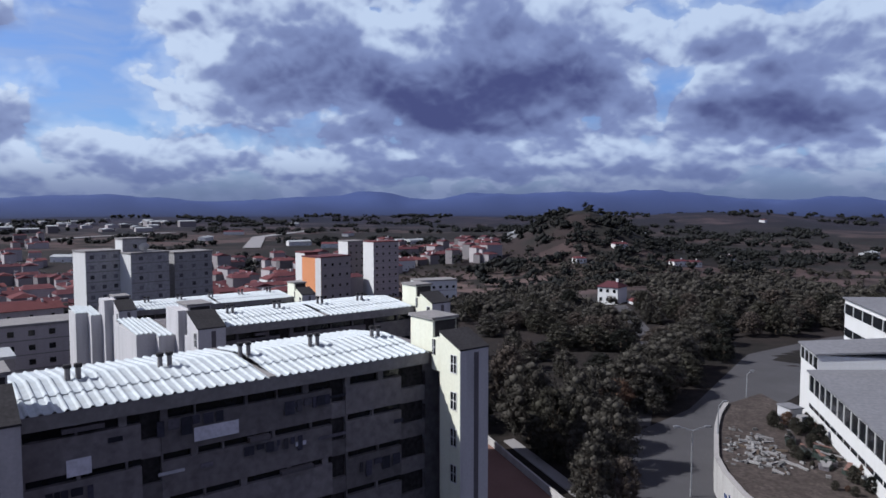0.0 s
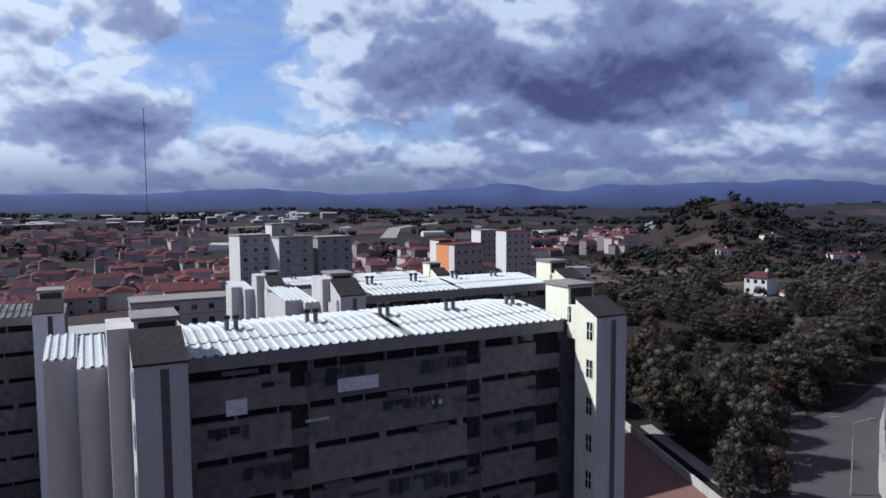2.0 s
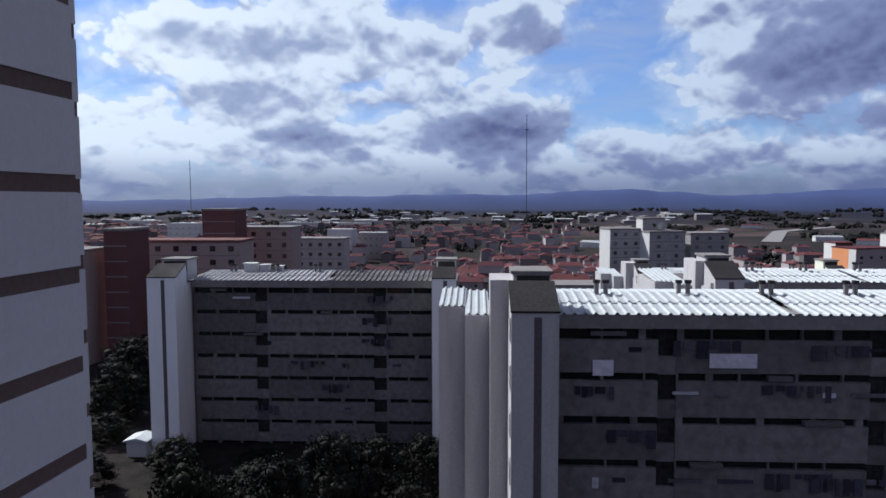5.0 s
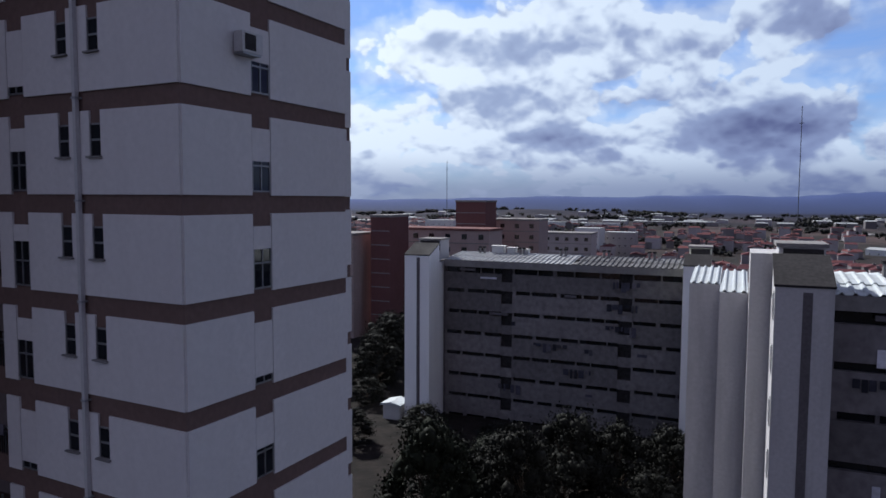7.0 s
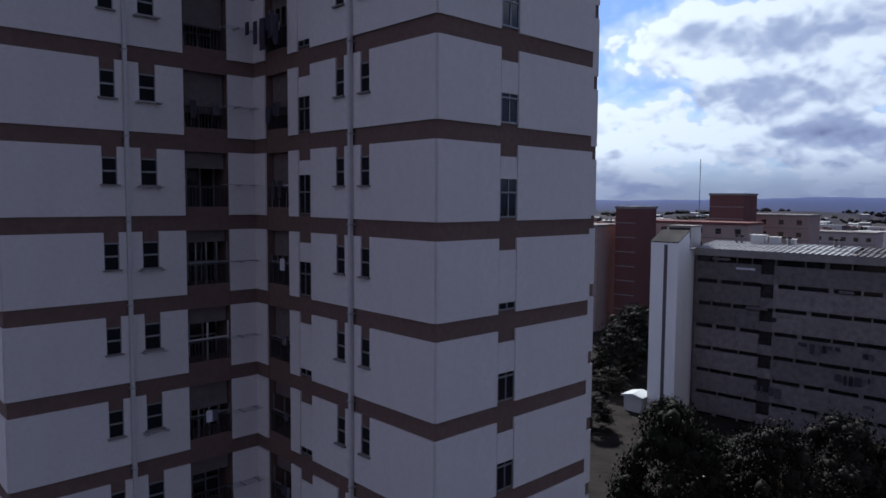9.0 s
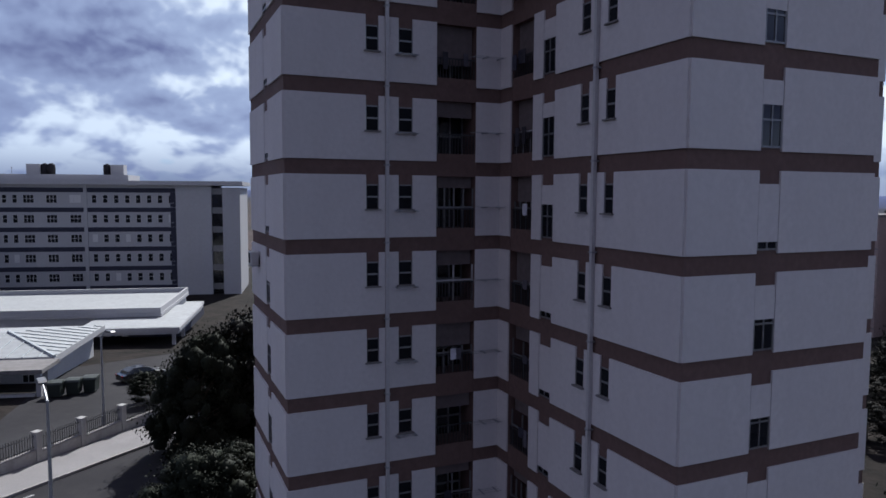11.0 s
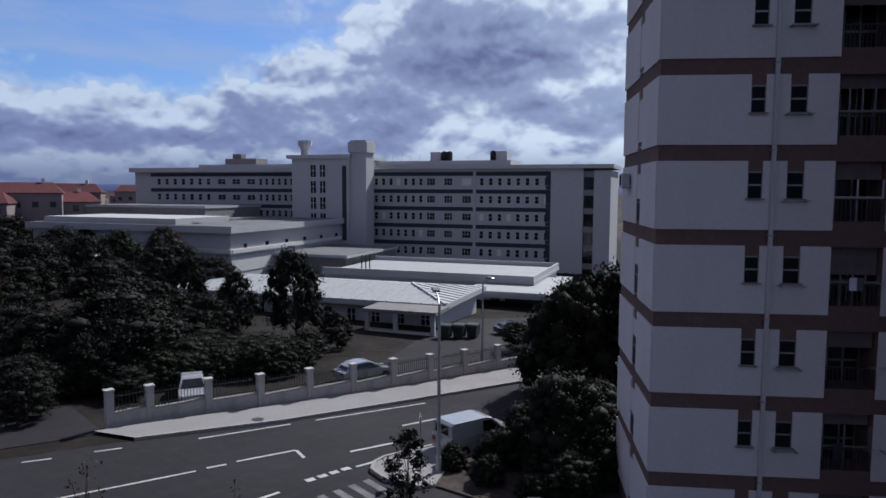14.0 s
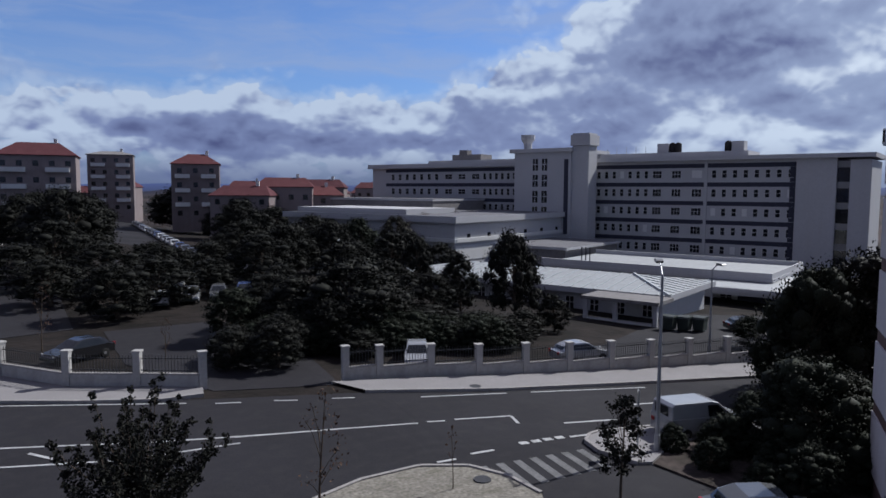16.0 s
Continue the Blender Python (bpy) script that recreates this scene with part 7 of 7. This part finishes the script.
house(67.5, 240, 6, 5, 5, 2.6, M["white"], M["redroof"], "small white outbuilding beside the villa", 1.0, 0.8, 1, 1, -12.2, chimney=False)
for x, y, w in ((150, 590, 12), (190, 560, 12), (205, 566, 9), (262, 640, 11), (110, 560, 9), (300, 800, 14)):
    house(x, y, 15, w, 8, 4, M["white"], M["redroof"], "small white country house on the wooded slope", 1, 1.4, 1, 3)
# long low white building in the valley
block(-4, 300, 20, 18, 9, -22, -9.2, M["white"], "long low white building in the valley", 3, 6)

# high-rise with dishes
# white left sides paint in the sunlight on those faces
block(-106.0, 212.5, SLAB_TURN + 12, 10.5, 9, -30, 9.3, M["highrise"], "pale high-rise apartment tower", 13, 3, 1, M["white"], glass=M["shutter"])
block(-95.0, 217.5, SLAB_TURN + 12, 12, 13, -30, 8.6, M["highrise"], "pale high-rise apartment tower with roof rooms", 13, 2, 1, M["white"], glass=M["shutter"])
block(-85.5, 231, SLAB_TURN + 12, 13.5, 9, -30, 7.8, M["highrise"], "grey high-rise apartment tower beside another", 13, 3, 1, glass=M["shutter"])
rm = block(-97.5, 217.0, SLAB_TURN + 12, 7.5, 5, 9.1, 12.8, M["highrise"], "roof rooms on the high-rise", 1, 1, 0, M["white"], name="roof_room")
dish = thing("satellite_dish", pose(-91.5, 212.6, 10.4, 55, 0, 215), "white satellite dish on the high-rise roof", "satellite dish")
dg = Geo()
for k, rr_ in enumerate((0.05, 0.6, 1.1, 1.5)):
    dg.v += [(rr_ * math.cos(a) , rr_ * math.sin(a), rr_ * rr_ * 0.22) for a in (2 * math.pi * i / 16 for i in range(16))]
dg.f = [(k * 16 + i, k * 16 + (i + 1) % 16, (k + 1) * 16 + (i + 1) % 16, (k + 1) * 16 + i) for k in range(3) for i in range(16)]
part("reflector", dg, M["white"], dish, smooth=True)
part("mount", Geo().bar((0, 0, 0), (0, -1.1, -1.2), 0.15), M["steel"], dish)

# orange and pink blocks
ob_ = block(-55.5, 330, SLAB_TURN + 12, 18, 14, -36, -1.2, M["house"], "apartment block with an orange and white end wall", 7, 4, 2, M["orange"], M["redroof"])
part("end_strip", Geo().box(-9.3, -9.13, -6.9, -3.0, -36, -1.4), M["white"], ob_, "white painted end strip")
block(-66, 336, SLAB_TURN, 7, 10, -36, 0.2, M["pinkblock"], "pink-red apartment block with white balconies", 7, 2, 1, M["white"], M["redroof"])
block(-38, 425, SLAB_TURN, 18, 12, -38, 0.5, M["house"], "pale apartment block with a red roof", 9, 4, 1, M["white"], M["redroof"])
block(-58, 440, SLAB_TURN, 12, 12, -38, 0.0, M["house"], "pale apartment block in the valley", 9, 3, 1, M["white"])
for i, (x, y, t_) in enumerate(((-86, 318, -16), (-72, 300, -18), (-98, 300, -14), (-110, 330, -12), (-78, 345, -14))):
    house(x, y, SLAB_TURN, 16, 11, 15 - (i % 3), M["pinkblock"], M["redroof"], "pink-red housing block with a red tiled roof", 3, 1.8, 4, 5, -33, "housing_block", group="housing blocks", balconies=3)
# blocks beside the western long block
block(-163, 101, SLAB_TURN, 8.5, 9, -16, 16.7, M["pinkblock"], "red-brown tower block with plain walls", 11, 0, 1)
block(-166, 116, SLAB_TURN, 17, 10, -16, 11.5, M["pinkpale"], "pale pink apartment block beside a red tower", 9, 4, 1)
block(-137, 63, SLAB_TURN, 4.5, 9, -16, 13.6, M["pinkblock"], "red-brown stair tower of a pink block", 10, 0, 0)
block(-142.5, 54, SLAB_TURN, 11, 9, -16, 9.8, M["pinkpale"], "pale pink apartment block beside the court", 9, 3, 1)
block(-142, 80, SLAB_TURN, 24, 9, -16, 10.4, M["pinkpale"], "pale pink apartment block with a red parapet", 9, 6, 1, None, M["pinkblock"])
block(-190, 150, SLAB_TURN, 26, 10, -20, 6, M["house"], "long pale apartment block in the town", 8, 8, 1)
block(-86, 150, SLAB_TURN, 34, 10, -26, -1.5, M["house"], "grey-brown long low block behind the roofs", 8, 9, 1)
block(-88, 112, SLAB_TURN, 30, 9, -18, -2.5, M["house"], "low pale block with a flat roof", 5, 9, 1, None, M["hroof"])
block(-62, 96, SLAB_TURN, 24, 9, -18, -1.5, M["eave"], "low grey block with dark square windows", 5, 8, 1, None, M["hroof"])
for (d, yaw, w, h_) in ((620, 49, 22, 28), (640, 46.5, 26, 24), (560, 52, 26, 20), (760, 55, 30, 22), (900, 61, 40, 26), (820, 65, 34, 24), (1100, 57, 60, 18), (1300, 52, 90, 12), (1250, 48, 60, 12), (1200, 62, 80, 14), (1500, 42, 140, 8), (1450, 64, 80, 14)):
    x, y = -d * math.sin(radians(yaw)), d * math.cos(radians(yaw))
    g0 = ground_z(x, y)
    block(x, y, SLAB_TURN + (yaw * 7) % 20 - 10, w, 16, g0 - 2, g0 + h_, M["white"] if yaw > 47 else M["house"], "distant pale building on the plain", 4, 5, 1, None, M["hroof"])

# red-roofed terraces and houses of the town
rh = random.Random(31)
made = 0
rows = [(43, 57, 235, 420, 64), (30, 43, 300, 470, 40), (12, 22, 330, 520, 34), (24, 32, 380, 520, 16), (2, 8, 520, 760, 14)]
for y0, y1, d0, d1, n_ in rows:
    for i in range(n_):
        yaw, d = rh.uniform(y0, y1), lerp(d0, d1, (i + rh.random()) / n_)
        x, y = -d * math.sin(radians(yaw)), d * math.cos(radians(yaw))
        w = rh.uniform(12, 26)
        house(x, y, SLAB_TURN + rh.choice((0, 0, 0, 90)) + rh.uniform(-4, 4), w, rh.uniform(9, 12), rh.uniform(5.5, 9.5), M["house"] if rh.random() < 0.7 else M["white"], M["redroof"],
              "red-tiled town house with pale walls", rh.choice((0.2, 2.5)), rh.uniform(1.6, 2.4), 1 if d > 340 else 2, 3)
for i in range(26):                               # farms out on the plain
    yaw, d = rh.uniform(-32, 60), rh.uniform(700, 1900)
    x, y = -d * math.sin(radians(yaw)), d * math.cos(radians(yaw))
    house(x, y, rh.uniform(0, 90), rh.uniform(14, 40), 12, 6, M["white"], M["redroof"] if rh.random() < 0.5 else M["hroof"], "small pale farm building on the plain", 1, 2, 1, 3, group="farm buildings")

# the many smaller roofs of the town, past those that can be told apart
def town_carpet(name, label, fields, seed, count, roof=None, scale=1.0):
    rng = random.Random(seed)
    g, gw = Geo(), Geo()
    for y0, y1, d0, d1 in fields:
        for _ in range(count):
            yaw, d = rng.uniform(y0, y1), math.sqrt(rng.uniform(d0 * d0, d1 * d1))
            x, y = -d * math.sin(radians(yaw)), d * math.cos(radians(yaw))
            if noise.noise((x / 70, y / 70, 9)) < -0.12:
                continue
            w, dd, h_ = scale * rng.uniform(4, 9), scale * rng.uniform(4, 6), rng.uniform(5, 8.5) + (rng.random() < 0.15) * 6
            m = pose(x, y, ground_z(x, y), 0, 0, SLAB_TURN + rng.choice((0, 90)) + rng.uniform(-6, 6))
            gw.add([m @ Vector(p) for p in ((-w, -dd, -2), (w, -dd, -2), (w, dd, -2), (-w, dd, -2), (-w, -dd, h_), (w, -dd, h_), (w, dd, h_), (-w, dd, h_))], [(0, 1, 5, 4), (1, 2, 6, 5), (2, 3, 7, 6), (3, 0, 4, 7)])
            o, e = 0.4, rng.uniform(0, 2)
            g.add([m @ Vector(p) for p in ((-w - o, -dd - o, h_), (w + o, -dd - o, h_), (w + o, dd + o, h_), (-w - o, dd + o, h_), (-w + e, 0, h_ + 1.8), (w - e, 0, h_ + 1.8))],
                  [(0, 1, 5, 4), (1, 2, 5), (2, 3, 4, 5), (3, 0, 4)])
            for _k in range(rng.randrange(3)):
                cx, cy = rng.uniform(-w, w) * 0.8, rng.uniform(-dd, dd) * 0.6
                cw = rng.uniform(0.4, 1.2)
                gw.add([m @ Vector((cx + a * cw, cy + b * cw, h_ + c)) for c in (0.3, rng.uniform(2.2, 3.4)) for a, b in ((-1, -1), (1, -1), (1, 1), (-1, 1))], [(4, 5, 6, 7), (0, 1, 5, 4), (1, 2, 6, 5), (2, 3, 7, 6), (3, 0, 4, 7)])
    walls = len(gw.f)
    gw.add(g.v, g.f)
    me = gw.mesh(name, M["farwall"])
    me.materials.append(roof or M["farroof"])
    me.polygons.foreach_set("material_index", [0] * walls + [1] * (len(me.polygons) - walls))
    tagged(part(name, me, None), label, "houses", kind="stuff")


M["farwall"] = material("far_house_render", (0.26, 0.24, 0.25), 0.9, 0, 0.12, 2, 0.2, 0.0, island=0.6)
M["farroof"] = material("far_roof_tile", (0.1, 0.036, 0.042), 0.9, 0, 0.2, 2, 0.3, 0.0, island=0.4)
town_carpet("town_houses", "dense far town of red tiled roofs and pale walls", [(40, 62, 300, 620), (24, 42, 330, 640), (6, 24, 420, 700), (48, 66, 520, 900), (-4, 8, 620, 900)], 77, 170)
town_carpet("far_town_houses", "far outskirts of the town, pale walls and red roofs", [(30, 50, 640, 1250), (50, 70, 640, 1350), (56, 72, 900, 1700)], 78, 260)
town_carpet("far_works", "far pale sheds and works on the plain", [(42, 72, 1300, 2300), (20, 44, 1500, 2300)], 79, 70, M["hroof"], 2.2)

# houses past the hospital car park
house(-6.0, -182, 172, 15.5, 13, 14.5, M["tan"], M["redroof"], "four-storey house with a red tiled roof and balconies", 4, 3.0, 4, 5, 1.6, "apartment_house", group="apartment houses", balconies=3)
house(13, -190, 168, 14, 13, 13.5, M["tan"], M["redroof"], "pale apartment house with a red tiled roof", 4, 2.6, 4, 4, 1.6, "apartment_house", group="apartment houses", balconies=3)
house(-27, -236, 170, 12.5, 12, 17.5, M["tan"], M["eave"], "apartment house with a set-back upper storey", 4, 1.2, 5, 4, 1.5, "apartment_house", group="apartment houses", balconies=4)
house(-41.5, -188, 165, 11.5, 11, 14.2, M["tan"], M["redroof"], "tall pale house with a red tiled roof", 4, 2.6, 4, 3, 1.0, "apartment_house", group="apartment houses", balconies=3)
for i, (x, y) in enumerate(((-46, -160), (-57, -164), (-66, -168), (-75, -185), (-90, -230), (-70, -240), (-105, -250), (-30, -250), (-20, -262), (-118, -240), (0, -290), (40, -240), (-130, -270))):
    house(x, y, 150 + 7 * (i % 3), 13, 10, 6.5 + (i % 2) * 2, M["tan"], M["redroof"], "low house with a red tiled roof", 2, 2.2, 2, 4, 1.0)
block(-43, -109, 110, 12, 3.2, -6, 0.2, M["white"], "white container cabin among the trees", 1, 2, 0, None, M["hroof"], "site_cabin")
for (x, y, h_) in ((-320, -90, 34), (-330, -82, 26), (-350, -120, 20)):
    block(x, y, 20, 14, 12, -8, h_ - 8, M["house"], "far tower block on the horizon", 8, 4, 1)

# tall guyed masts on the plain
for yaw, d, h_ in ((33.9, 1500, 232), (60.6, 1800, 148)):
    x, y = -d * math.sin(radians(yaw)), d * math.cos(radians(yaw))
    z = ground_z(x, y)
    m_ = thing("radio_mast", pose(x, y, z), "tall thin guyed radio mast on the plain", "mast", "masts")
    part("lattice", Geo().tube([(0, 0, 0), (0, 0, h_)], [0.85, 0.75], 4), M["iron"], m_)
    part("antenna", Geo().bar((-4, 0, h_ * 0.86), (4, 0, h_ * 0.86), 1.2), M["iron"], m_)

# lanes over the plain
for line in ([(-260, 900), (-330, 1200), (-300, 1500)], [(-560, 900), (-640, 1100), (-560, 1400)]):
    ribbon("road", line, [(x + 22, y + 4) for x, y in line], M["pave"], 1.0, "pale road cutting over a far rise", "road", 20, 2.0)
